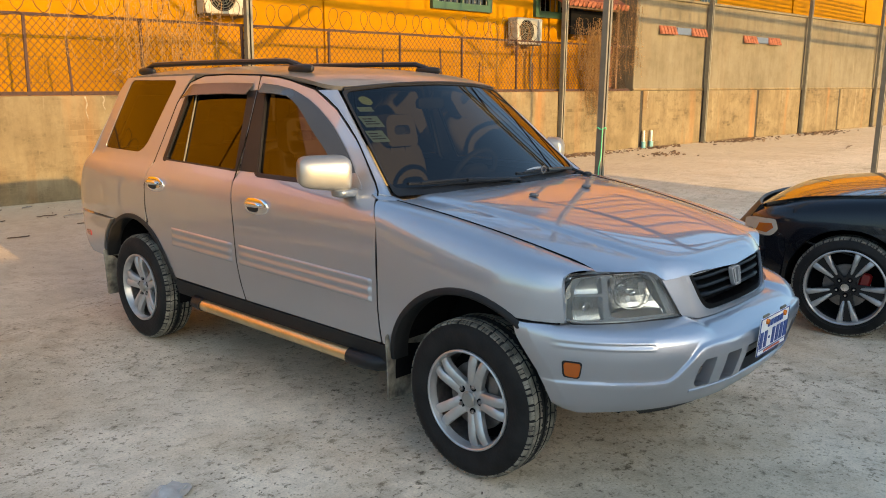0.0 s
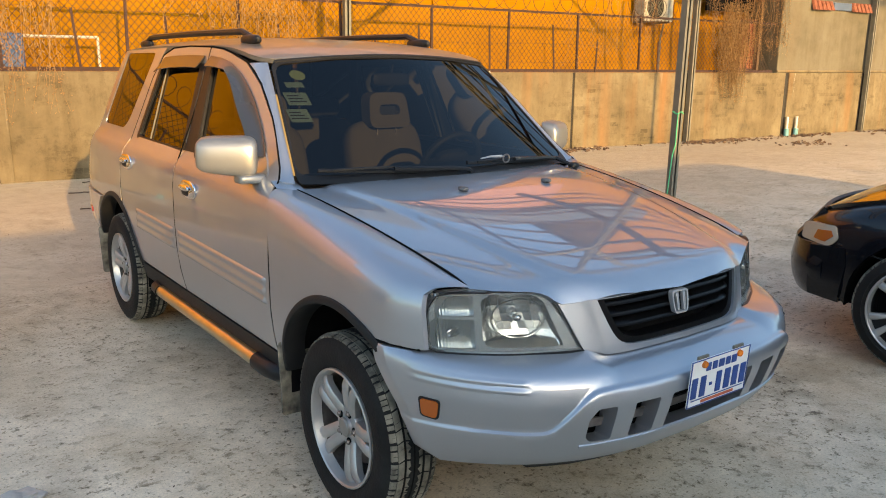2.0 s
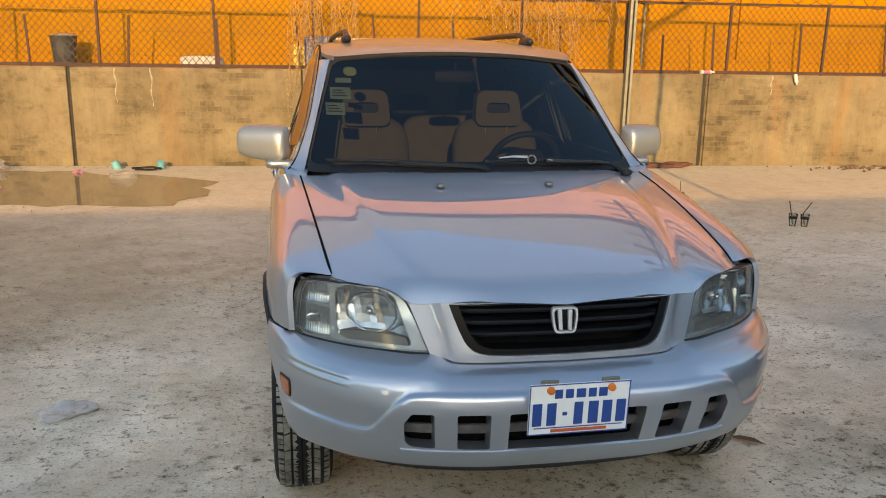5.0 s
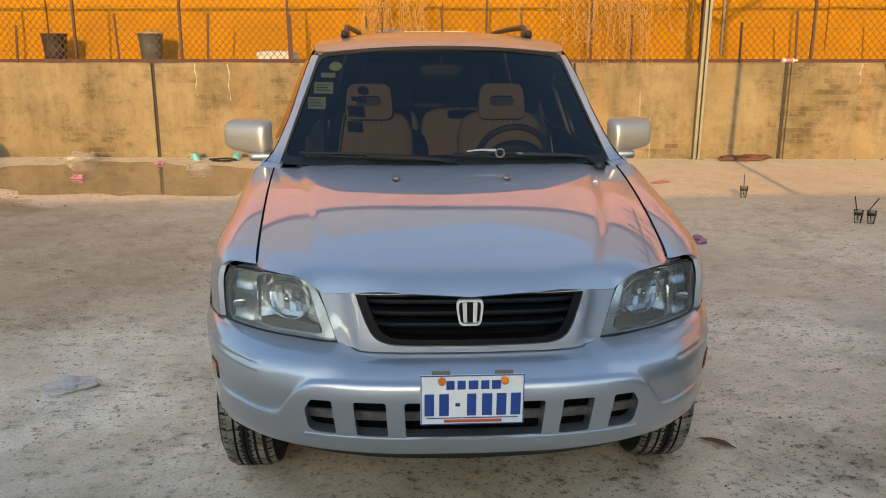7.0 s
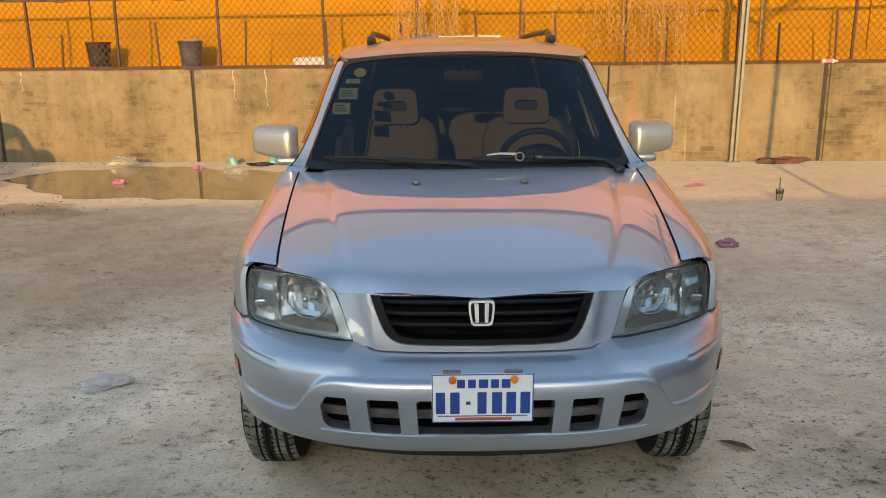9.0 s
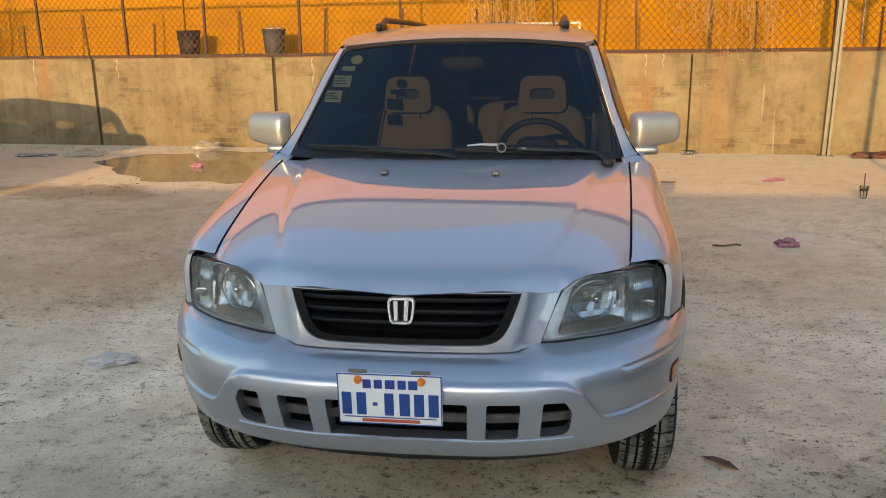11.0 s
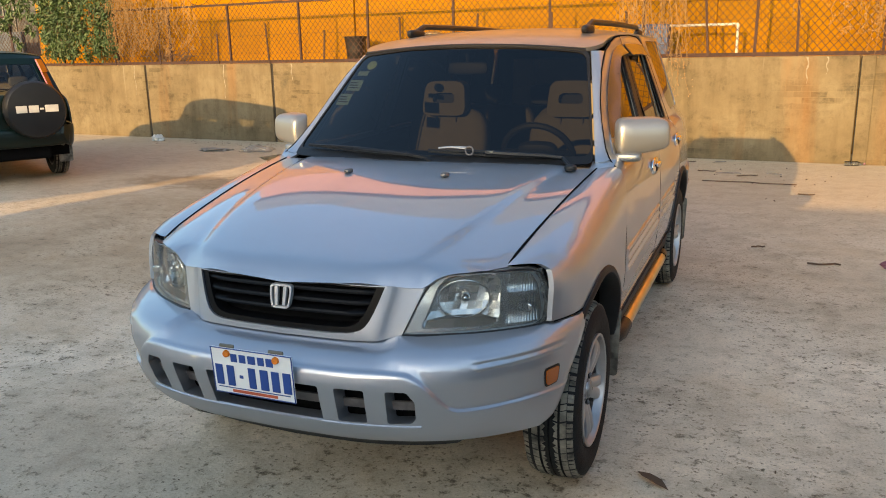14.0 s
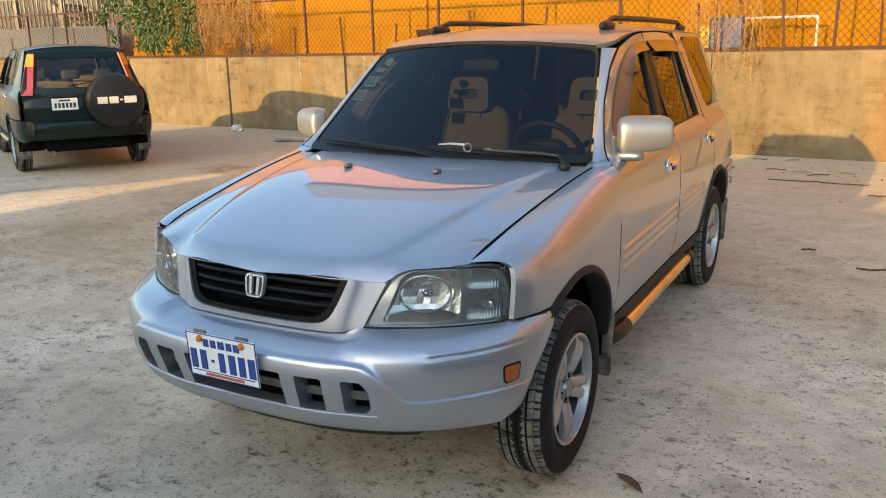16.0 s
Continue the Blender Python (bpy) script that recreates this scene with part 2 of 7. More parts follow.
STEEL = mat("brake steel", (0.20, 0.18, 0.17), 0.5, metal=0.8, vary=0.3, scale=25)
BADGE = mat("worn bright metal", (0.52, 0.52, 0.53), 0.36, metal=0.6, vary=0.05)
CHROME = mat("chrome", (0.85, 0.85, 0.86), 0.07, metal=1.0, vary=0.02)
GOLD = mat("polished step tube", (0.66, 0.52, 0.29), 0.28, metal=0.9, vary=0.12, scale=10)
LAMP_SHELL = mat("satin lamp shell", (0.54, 0.58, 0.61), 0.20, metal=0.8, vary=0.06)
REFLECTOR = mat("lamp reflector", (0.50, 0.515, 0.52), 0.26, metal=1.0, vary=0.05)
SIGNAL_SHELL = mat("dull silver lamp shell", (0.38, 0.41, 0.43), 0.18, metal=0.9, vary=0.15, scale=40)
GRILLE_BLACK = mat("glossy black grille", (0.004, 0.004, 0.0045), 0.30, vary=0.2, spec=0.13)
LAMP_SMOKE = mat("smoky lamp shade", (0.18, 0.178, 0.168), 0.25, metal=0.4, vary=0.2, scale=30)
LAMP_BODY = mat("lamp housing", (0.45, 0.48, 0.50), 0.3, metal=0.5, vary=0.08)
AMBER = mat("amber lens", (0.36, 0.085, 0.01), 0.2, vary=0.1, coat=0.5)
RED = mat("red lens", (0.20, 0.012, 0.012), 0.2, vary=0.1, coat=0.5)
BEIGE = mat("beige seat cloth", (0.235, 0.205, 0.155), 0.85, vary=0.08, scale=20, bump=0.2, bump_scale=300)
GREY_CLOTH = mat("dark seat cloth", (0.07, 0.07, 0.075), 0.9)
DASH = mat("dashboard plastic", (0.03, 0.031, 0.034), 0.6)
PLATE_W = mat("plate white", (0.70, 0.71, 0.70), 0.4, vary=0.05, scale=20)
BLUE = mat("plate blue", (0.012, 0.05, 0.22), 0.4)
PLATE_RED = mat("plate red", (0.45, 0.08, 0.03), 0.4)
ORANGE = mat("orange reflector", (0.62, 0.17, 0.02), 0.25)
GREEN_STICK = mat("pale green sticker", (0.52, 0.68, 0.44), 0.6)
PALE_STICK = mat("pale blue sticker", (0.40, 0.58, 0.60), 0.6)
GLASS = glass_mat("windscreen glass", (0.066, 0.073, 0.078), 0.85)
GLASS_CLEAR = glass_mat("clear window glass", (0.66, 0.68, 0.66))
GLASS_SIDE = glass_mat("tinted side glass", (0.045, 0.043, 0.04), 1.0)
LENS = glass_mat("clear plastic", (0.90, 0.92, 0.90), 1.0, 0.02)
LAMP_LENS_MAT = glass_mat("aged lamp lens", (0.85, 0.885, 0.895), 1.0, 0.02, 0.05)
LENS_PALE = mat("pale lamp lens", (0.40, 0.34, 0.26), 0.15, vary=0.1, coat=0.8)
SOUTH = mat("pale unseen slab", (0.55, 0.53, 0.49), 0.85, vary=0.08, scale=2)
DRY = mat("dry vine", (0.20, 0.115, 0.045), 0.9, vary=0.4, scale=20)
LEAF = mat("green leaf", (0.030, 0.060, 0.012), 0.6, vary=0.4, scale=15)
TILE_RED = mat("red roof tile", (0.19, 0.06, 0.032), 0.85, vary=0.4, scale=14)
WATER = mat("puddle water", (0.17, 0.135, 0.085), 0.03, vary=0.2, scale=2, spec=0.6)
BAG_PALE = mat("crumpled clear plastic", (0.52, 0.515, 0.50), 0.3, vary=0.15, scale=30, alpha=0.6)
BAG = mat("thin pale plastic", (0.24, 0.22, 0.205), 0.3, vary=0.15, scale=25, alpha=0.42)
PINK = mat("pink plastic", (0.20, 0.080, 0.115), 0.5)
CYAN = mat("cyan plastic", (0.09, 0.24, 0.27), 0.4)
TWINE = mat("green twine", (0.06, 0.42, 0.20), 0.6)
BARK = mat("brown litter", (0.10, 0.06, 0.035), 0.9, vary=0.4)


def paint(name, color, metal, rough, coat_ior=1.5):
    m = mat(name, color, rough, metal, vary=0.03, scale=3, coat=1.0)
    b = m.node_tree.nodes["Principled BSDF"]
    b.inputs["Coat IOR"].default_value, b.inputs["Coat Roughness"].default_value = coat_ior, 0.012
    return m


SILVER = paint("silver metallic paint", (0.37, 0.39, 0.43), 0.85, 0.47, 2.05)
SATIN = mat("satin silver plastic", (0.30, 0.30, 0.29), 0.38, metal=0.75, vary=0.04, scale=8)
DUST_SILVER = mat("dusty silver paint", (0.17, 0.163, 0.152), 0.42, metal=0.5, vary=0.16, scale=9, coat=0.5)
SALMON = mat("salmon upper wall paint", (0.312, 0.160, 0.135), 0.8, vary=0.08, scale=1.5, spec=0.1)
GREEN_PAINT = paint("dark green paint", (0.0012, 0.007, 0.005), 0.0, 0.3, 1.35)
BLACK_GLOSS = paint("glossy black bonnet paint", (0.010, 0.010, 0.011), 0.3, 0.25)
BLACK_PAINT = paint("black paint", (0.003, 0.0035, 0.006), 0.0, 0.25)
for m_ in (GREEN_PAINT, BLACK_PAINT):
    m_.node_tree.nodes["Principled BSDF"].inputs["Coat Weight"].default_value = 0.45
    m_.node_tree.nodes["Principled BSDF"].inputs["Specular IOR Level"].default_value = 0.25


# ---- mesh helpers ----
from mathutils.geometry import delaunay_2d_cdt


def part(name, bm, material, parent=None, label="", smooth=False, at=None):
    """Links a bmesh as one mesh object; under a parent it is a part."""
    me = bpy.data.meshes.new(name)
    bm.to_mesh(me)
    bm.free()
    me.materials.append(material)
    if smooth:
        me.polygons.foreach_set("use_smooth", [True] * len(me.polygons))
        if smooth != "all":
            me.set_sharp_from_angle(angle=radians(38))
    ob = new(name, me)
    if parent is not None:
        ob.parent = parent
    if at is not None:
        ob.matrix_basis = at
    if label:
        ob["label"] = label
    return ob


def again(ob, m, parent=None, name=None):
    """One more object on the same mesh."""
    o = new(name or ob.name.split(".")[0], ob.data)
    o.parent = parent
    o.matrix_basis = m
    return o


def thing(name, label, category, group="", kind="", at=None):
    ob = new(name)
    ob.empty_display_size = 0.2
    if at is not None:
        ob.matrix_basis = at
    return tagged(ob, label, category, group, kind)


def box(bm, c, s, m=None, bevel=0.0, seg=1):
    r = bmesh.ops.create_cube(bm, size=1)
    for v in r["verts"]:
        v.co = Vector((v.co.x * s[0] + c[0], v.co.y * s[1] + c[1], v.co.z * s[2] + c[2]))
    if bevel:
        ed = list({e for v in r["verts"] for e in v.link_edges})
        res = bmesh.ops.bevel(bm, geom=ed, offset=bevel, segments=seg, affect="EDGES", profile=0.5)
        vs = list({v for f in res["faces"] for v in f.verts})
    else:
        vs = r["verts"]
    if m is not None:
        for v in (set(vs) | {v for v in r["verts"] if v.is_valid}):
            v.co = m @ v.co
    return bm


def boxed(*args, **kw):
    return box(bmesh.new(), *args, **kw)


def tube(bm, pts, r, n=8, closed=False, caps=True):
    pts = [Vector(p) for p in pts]
    rings, up = [], None
    N = len(pts)
    for i, p in enumerate(pts):
        a = pts[(i - 1) % N] if (i or closed) else p
        b = pts[(i + 1) % N] if (i < N - 1 or closed) else p
        d = (b - a).normalized()
        if up is None:
            up = d.orthogonal().normalized()
        up = (up - d * up.dot(d)).normalized()
        side_ = d.cross(up)
        rr = r(i / (N - 1)) if callable(r) else r
        rings.append([bm.verts.new(p + (up * math.cos(2 * math.pi * k / n) + side_ * math.sin(2 * math.pi * k / n)) * rr) for k in range(n)])
    for i in range(N if closed else N - 1):
        a, b = rings[i], rings[(i + 1) % N]
        for k in range(n):
            bm.faces.new((a[k], a[(k + 1) % n], b[(k + 1) % n], b[k]))
    if caps and not closed:
        bm.faces.new(rings[0][::-1])
        bm.faces.new(rings[-1])
    return bm


def tubed(*args, **kw):
    return tube(bmesh.new(), *args, **kw)


def lathe(bm, prof, n=32, closed=True):
    """Turns (x, r) points round the x axis."""
    rings = [[bm.verts.new((x, r * math.cos(2 * math.pi * k / n), r * math.sin(2 * math.pi * k / n))) for k in range(n)] for x, r in prof]
    m = len(prof)
    for i in range(m if closed else m - 1):
        a, b = rings[i], rings[(i + 1) % m]
        for k in range(n):
            bm.faces.new((a[k], b[k], b[(k + 1) % n], a[(k + 1) % n]))
    bmesh.ops.recalc_face_normals(bm, faces=bm.faces)
    return bm


def blob(bm, c, s, p=0.5, nu=24, nv=14, m=None):
    """A rounded block: a superellipsoid; small p is boxy, 1 is an ellipsoid."""
    f = lambda w, e: math.copysign(abs(w) ** e, w)
    rows = []
    for j in range(nv + 1):
        b = -math.pi / 2 + math.pi * j / nv
        row = []
        for i in range(nu):
            a = 2 * math.pi * i / nu
            q = Vector((c[0] + s[0] / 2 * f(math.cos(b), p) * f(math.cos(a), p), c[1] + s[1] / 2 * f(math.cos(b), p) * f(math.sin(a), p), c[2] + s[2] / 2 * f(math.sin(b), p)))
            row.append(bm.verts.new(m @ q if m is not None else q))
        rows.append(row)
    for j in range(nv):
        for i in range(nu):
            bm.faces.new((rows[j][i], rows[j][(i + 1) % nu], rows[j + 1][(i + 1) % nu], rows[j + 1][i]))
    bmesh.ops.remove_doubles(bm, verts=[v for r in (rows[0], rows[-1]) for v in r], dist=1e-5)
    return bm


def inside(p, loop):
    x, y, r = p[0], p[1], False
    for i in range(len(loop)):
        (x0, y0), (x1, y1) = loop[i - 1], loop[i]
        if (y0 > y) != (y1 > y) and x < (x1 - x0) * (y - y0) / (y1 - y0) + x0:
            r = not r
    return r


def resample(loop, step, rounding=0.0):
    if rounding:
        out = []
        n = len(loop)
        for i in range(n):
            a, b, c = Vector(loop[i - 1]), Vector(loop[i]), Vector(loop[(i + 1) % n])
            r = min(rounding, (a - b).length * 0.45, (c - b).length * 0.45)
            p, q = b + (a - b).normalized() * r, b + (c - b).normalized() * r
            out += [tuple(p * (1 - k) ** 2 + b * 2 * k * (1 - k) + q * k * k) for k in (0, 0.25, 0.5, 0.75, 1)]
        loop = out
    res = []
    for i in range(len(loop)):
        a, b = Vector(loop[i]), Vector(loop[(i + 1) % len(loop)])
        k = max(1, math.ceil((b - a).length / step))
        res += [tuple(a + (b - a) * j / k) for j in range(k)]
    return res


def sheet(outer, surf, out, step=0.03, holes=(), flange=0.015, mirror=False, rounding=0.0, hole_rounding=0.0, inward=None, creases=()):
    """A curved panel: the outline (u, v) with holes, laid on surf(u, v), its edges turned inward. out: a way that points outward.
    creases: lines (u, v) along which the mesh gets edges of its own."""
    loops = [resample(outer, step, rounding)] + [resample(h, step, hole_rounding) for h in holes]
    pts, edges = [], []
    for lp in loops:
        k = len(pts)
        pts += lp
        edges += [(k + i, k + (i + 1) % len(lp)) for i in range(len(lp))]
    for lp in creases:
        k = len(pts)
        pts += lp
        edges += [(k + i, k + i + 1) for i in range(len(lp) - 1)]
    us, vs = [p[0] for p in loops[0]], [p[1] for p in loops[0]]
    rim = np.array(pts)
    u = min(us) + step / 2
    while u < max(us):
        v = min(vs) + step / 2
        while v < max(vs):
            if inside((u, v), loops[0]) and not any(inside((u, v), h) for h in loops[1:]) and np.min(np.hypot(rim[:, 0] - u, rim[:, 1] - v)) > step * 0.45:
                pts.append((u, v))
            v += step
        u += step
    vo, _, fo, *_ = delaunay_2d_cdt([Vector(p) for p in pts], edges, [], 0, 1e-6)
    bm = bmesh.new()
    sg = -1 if mirror else 1
    bv = []
    for p in vo:
        q = surf(p.x, p.y)
        bv.append(bm.verts.new((q[0] * sg, q[1], q[2])))
    for f in fo:
        c = (sum(vo[i].x for i in f) / len(f), sum(vo[i].y for i in f) / len(f))
        if inside(c, loops[0]) and not any(inside(c, h) for h in loops[1:]):
            try:
                bm.faces.new([bv[i] for i in f])
            except ValueError:
                pass
    loose = [v for v in bm.verts if not v.link_faces]
    bmesh.ops.delete(bm, geom=loose, context="VERTS")
    bm.normal_update()
    o = Vector((out[0] * sg, out[1], out[2]))
    if sum(f.normal.dot(o) * f.calc_area() for f in bm.faces) < 0:
        bmesh.ops.reverse_faces(bm, faces=bm.faces)
    bmesh.ops.recalc_face_normals(bm, faces=bm.faces)
    if sum(f.normal.dot(o) * f.calc_area() for f in bm.faces) < 0:
        bmesh.ops.reverse_faces(bm, faces=bm.faces)
    if flange:
        bm.normal_update()
        rimv = {}
        be = [e for e in bm.edges if e.is_boundary]
        for e in be:
            for v in e.verts:
                if v not in rimv:
                    w = Vector((inward[0] * sg, inward[1], inward[2])) if inward is not None else -v.normal
                    rimv[v] = bm.verts.new(v.co + w * flange)
        for e in be:
            a, b = e.verts
            l = e.link_loops[0]
            if l.vert is a:
                bm.faces.new((b, a, rimv[a], rimv[b]))
            else:
                bm.faces.new((a, b, rimv[b], rimv[a]))
    return bm


def arc(cy, cz, r, a0, a1, n=18):
    return [(cy + r * math.cos(radians(a0 + (a1 - a0) * i / n)), cz + r * math.sin(radians(a0 + (a1 - a0) * i / n))) for i in range(n + 1)]


# ---- the ground, the walls and the fence ----
def WY(x, off=0.0):
    return 9.05 - 0.075 * x + off


TURN_W = math.degrees(math.atan(-0.075))
G = 1.37                       # height of the retaining wall and the terrace behind it

bm = bmesh.new()
bmesh.ops.create_grid(bm, x_segments=2, y_segments=2, size=600)
tagged(part("ground", bm, GROUND), "worn pale concrete yard with dust and dark streaks", "ground", kind="structure")

wall_n = thing("wall_north", "low cement-rendered retaining wall with stains along the yard", "wall", kind="structure")
JX = [-18.9, -15.9, -12.85, -9.81, -6.82, -3.76, -0.57, 2.35, 5.35, 8.65, 11.6, 14.75, 17.6, 20.7, 23.6, 26.6, 29.6, 33.0, 36.5, 40.0]
for a, b in zip(JX, JX[1:]):
    L = b - a
    m = pose(a, WY(a), 0, 0, 0, TURN_W)
    gap = 0.042 if a < 9 else 0.12
    bm = boxed((L / 2, 0.09, G / 2 - 0.1), (L - gap, 0.18, G + 0.2), bevel=0.008)
    part("panel", bm, WALL, wall_n, at=m)
    bm = boxed((0, 0.085, G / 2 - 0.1), (gap, 0.13, G + 0.19))
    part("joint", bm, JOINT, wall_n, "dark open joint", at=m)
for x in (-0.50, 5.48, 2.42):
    part("pilaster", boxed((0, -0.002, G / 2 - 0.05), (0.16, 0.06, G + 0.1), bevel=0.006), WALL, wall_n, "paler concrete strip", at=pose(x, WY(x), 0, 0, 0, TURN_W))
# pale paint drips and dark damp marks down the face
random.seed(31)
DRIPS = [(-3.14, .46), (-2.66, .52), (-7.9, .60), (-6.4, .30), (1.95, .22), (1.72, .34), (-10.1, .55), (6.4, .30), (15.0, .5), (22.3, .7)]
for x, h in DRIPS:
    bm = bmesh.new()
    rows = []
    for i in range(9):
        t = i / 8
        w = .011 * (1 - .75 * t) + .004 * math.sin(i * 2.1 + x)
        xo = .012 * math.sin(i * 1.3 + x * 3)
        rows.append([bm.verts.new((xo - w, 0, -h * t)), bm.verts.new((xo, -.003, -h * t)), bm.verts.new((xo + w, 0, -h * t))])
    for r0, r1 in zip(rows, rows[1:]):
        for q in range(2):
            bm.faces.new((r0[q], r0[q + 1], r1[q + 1], r1[q]))
    part("paint_drip", bm, DRIP, wall_n, "pale run of spilled paint", at=pose(x, WY(x) - .0015, G - .01, 0, 0, TURN_W))
bm = boxed((0, 0, 0), (64, 1.3, 0.4))
tagged(part("terrace", bm, GROUND, at=pose(10, WY(10, 0.82), G - 0.215, 0, 0, TURN_W)), "raised earth terrace behind the retaining wall", "terrace", kind="structure")

# the higher pale wall above the retaining wall
x0, x1 = 14.42, 44.0
L = (x1 - x0) / math.cos(math.atan(0.075))
hw = thing("wall_upper", "tall pale cement wall standing on the retaining wall", "wall", kind="structure", at=pose(x0, WY(x0), 0, 0, 0, TURN_W))
part("face", boxed((L / 2, 0.16, (G + 3.55) / 2), (L, 0.22, 3.55 - G), bevel=0.01), WALL_PALE, hw)
part("coping", boxed((L / 2, 0.15, 3.58), (L, 0.30, 0.06), bevel=0.01), WALL_PALE, hw)
part("ledge", boxed((L / 2, 0.055, G + 0.035), (L, 0.05, 0.05), bevel=0.01), WALL, hw)
part("return_wall", boxed((0.11, 0.62, (G + 3.55) / 2), (0.22, 0.7, 3.55 - G), bevel=0.01), WALL_PALE, hw)


def vent(x, z, n):
    v = thing("tile_vent", "row of red clay tile vents in a pale wall", "vent", "tile vents", at=pose(x, WY(x), z, 0, 0, TURN_W))
    bm = boxed((1.15, 0.03, 0), (0.66, 0.06, 0.17), bevel=0.01)
    part("grey_block", bm, ROOF_GREY, v)
    for i in range(10):
        bx = 0.09 + i * 0.15 if i < 5 else 1.56 + (i - 5) * 0.15
        bm = bmesh.new()
        prof = [(-0.07, 0), (-0.05, 0.045), (0, 0.065), (0.05, 0.045), (0.07, 0), (0.05, 0.03), (0, 0.048), (-0.05, 0.03)]
        r0 = [bm.verts.new((bx + px, -0.02 - pz * 1.3, -0.10)) for px, pz in prof]
        r1 = [bm.verts.new((bx + px * 0.8, 0.05 - pz, 0.10)) for px, pz in prof]
        for k in range(8):
            bm.faces.new((r0[k], r0[(k + 1) % 8], r1[(k + 1) % 8], r1[k]))
        bm.faces.new(r0[::-1])
        bm.faces.new(r1)
        part("tile", bm, TILE_RED, v, smooth=True)


vent(15.35, 2.83, 10)
vent(19.6, 2.76, 10)

# grey steel poles along the wall and in the yard
def steel_pole(x, y, h, label, lean=0.0, tie=False, w=1.0):
    p = thing("steel_pole", label, "pole", "grey steel poles", at=pose(x, y, 0, 0, lean, TURN_W))
    bm = bmesh.new()
    cs = [(-.014, -.046), (-.05, -.046), (-.05, .05), (.05, .05), (.05, -.046), (.014, -.046), (.014, -.038), (.042, -.038), (.042, .042), (-.042, .042), (-.042, -.038), (-.014, -.038)]
    r0, r1 = [[bm.verts.new((a * w, b * w, z)) for a, b in cs] for z in (0, h)]
    for k in range(12):
        bm.faces.new((r0[k], r0[(k + 1) % 12], r1[(k + 1) % 12], r1[k]))
    bmesh.ops.recalc_face_normals(bm, faces=bm.faces)
    part("channel", bm, GALV, p)
    part("base_plate", boxed((0, 0, 0.006), (0.2, 0.2, 0.012), bevel=0.003), GALV, p)
    if tie:
        part("tie", tubed([(0.042 * math.cos(a), 0.042 * math.sin(a), 1.12 + 0.01 * math.sin(3 * a)) for a in [k * 0.5 for k in range(13)]], 0.006, 5), TWINE, p, "green plastic twine knot")
        part("loose_tie", tubed([(-0.042, -0.04, 1.12 - 0.05 * k + 0.02 * math.sin(k)) if k < 6 else (-0.05 - 0.004 * k, -0.045, 1.12 - 0.06 * k) for k in range(14)], 0.005, 5), TWINE, p, "hanging end of green twine")
    return p


steel_pole(3.62, 2.2, 5.1, "grey steel channel pole with green twine standing in the yard", 1.3, True, 0.66)
steel_pole(9.6, 1.34, 5.1, "grey steel channel pole standing in the yard", 1.0, w=0.7)
for x in (-3.0 - 7, 4.12, 11.6, 17.62, 23.6, 29.6):
    if x > 0:
        steel_pole(x, WY(x) - 0.07, 4.8, "tall grey steel pole tied against the retaining wall", 0.6)

# lattice beam over the yard poles, above the camera's view, which throws its shadow on the walls
tr = thing("lattice_beam", "grey steel lattice beam carried on the yard poles", "beam", at=pose(3.62, 2.2, 4.62, 0, 0, -8.18))
for name, z in (("top_chord", 0.42), ("bottom_chord", 0.0)):
    part(name, boxed((13.6, 0, z), (35.8, 0.10, 0.11), bevel=0.004), GALV, tr)
web = part("web_bar", boxed((0, 0, 0.21), (0.05, 0.05, 0.32)), GALV, tr)
for x, s in ((0, -1), (0, 1), (6.04, -1), (6.04, 1)):
    part("knee_brace", tubed([(x, 0, -1.0), (x + s * 1.5, 0, 0.0)], 0.045, 6), GALV, tr, "slanting knee brace under the beam")
for i in range(-9, 69):
    again(web, pose(i * 0.45, 0, 0), tr)

# open roof frame between the yard poles and the wall poles, seen only mirrored in paint and glass
rf = thing("roof_frame", "open steel roof frame over the yard edge, coloured dark like its shaded underside", "roof frame", at=pose(3.62, 2.2, 5.08, 0, 0, -8.18))
# the near-black colour stands in for the shaded undersides of the steel
rafter = part("rafter", boxed((0, 2.95, 0.06), (0.07, 6.0, 0.10)), RUST, rf, at=pose(0, 0, 0))
for i in range(1, 9):
    again(rafter, pose(i * 3.02, 0, 0), rf)
purlin = part("purlin", boxed((13.0, 0, 0.14), (27.0, 0.05, 0.06)), RUST, rf, at=pose(0, 0.8, 0))
for y in (1.4, 2.0, 2.6, 3.2, 3.8, 4.4, 5.0, 5.6):
    again(purlin, pose(0, y, 0), rf)

# chain-link fence on the retaining wall
fence = thing("chain_link_fence", "rusty chain-link fence with barbed wire coils on the wall", "fence", at=pose(-19, WY(-19, 0.09), G, 0, 0, TURN_W))
FL, FH = 33.4, 1.02
part("top_rail", boxed((FL / 2, 0, FH), (FL, 0.035, 0.035)), RUST, fence, "dark rusty top rail")
part("bottom_rail", boxed((FL / 2, 0, 0.03), (FL, 0.04, 0.05)), RUST, fence, "dark rusty bottom rail")
bm = boxed((0, 0, FH / 2), (0.034, 0.034, FH))
post = part("post", bm, RUST, fence, at=pose(0.9, 0, 0))
for k, x in enumerate((-16.6, -15.1, -13.6, -12.07, -10.55, -9.17, -7.74, -6.2, -4.85, -3.3, -1.72, -.36, 1.12, 2.63, 4.2, 5.78, 7.3, 8.85, 10.4, 11.9, 13.3)):
    again(post, pose(x + 19, 0, 0, 0, 0.8 * math.sin(k * 1.7), 0), fence)
bm = bmesh.new()
pitch = 0.098
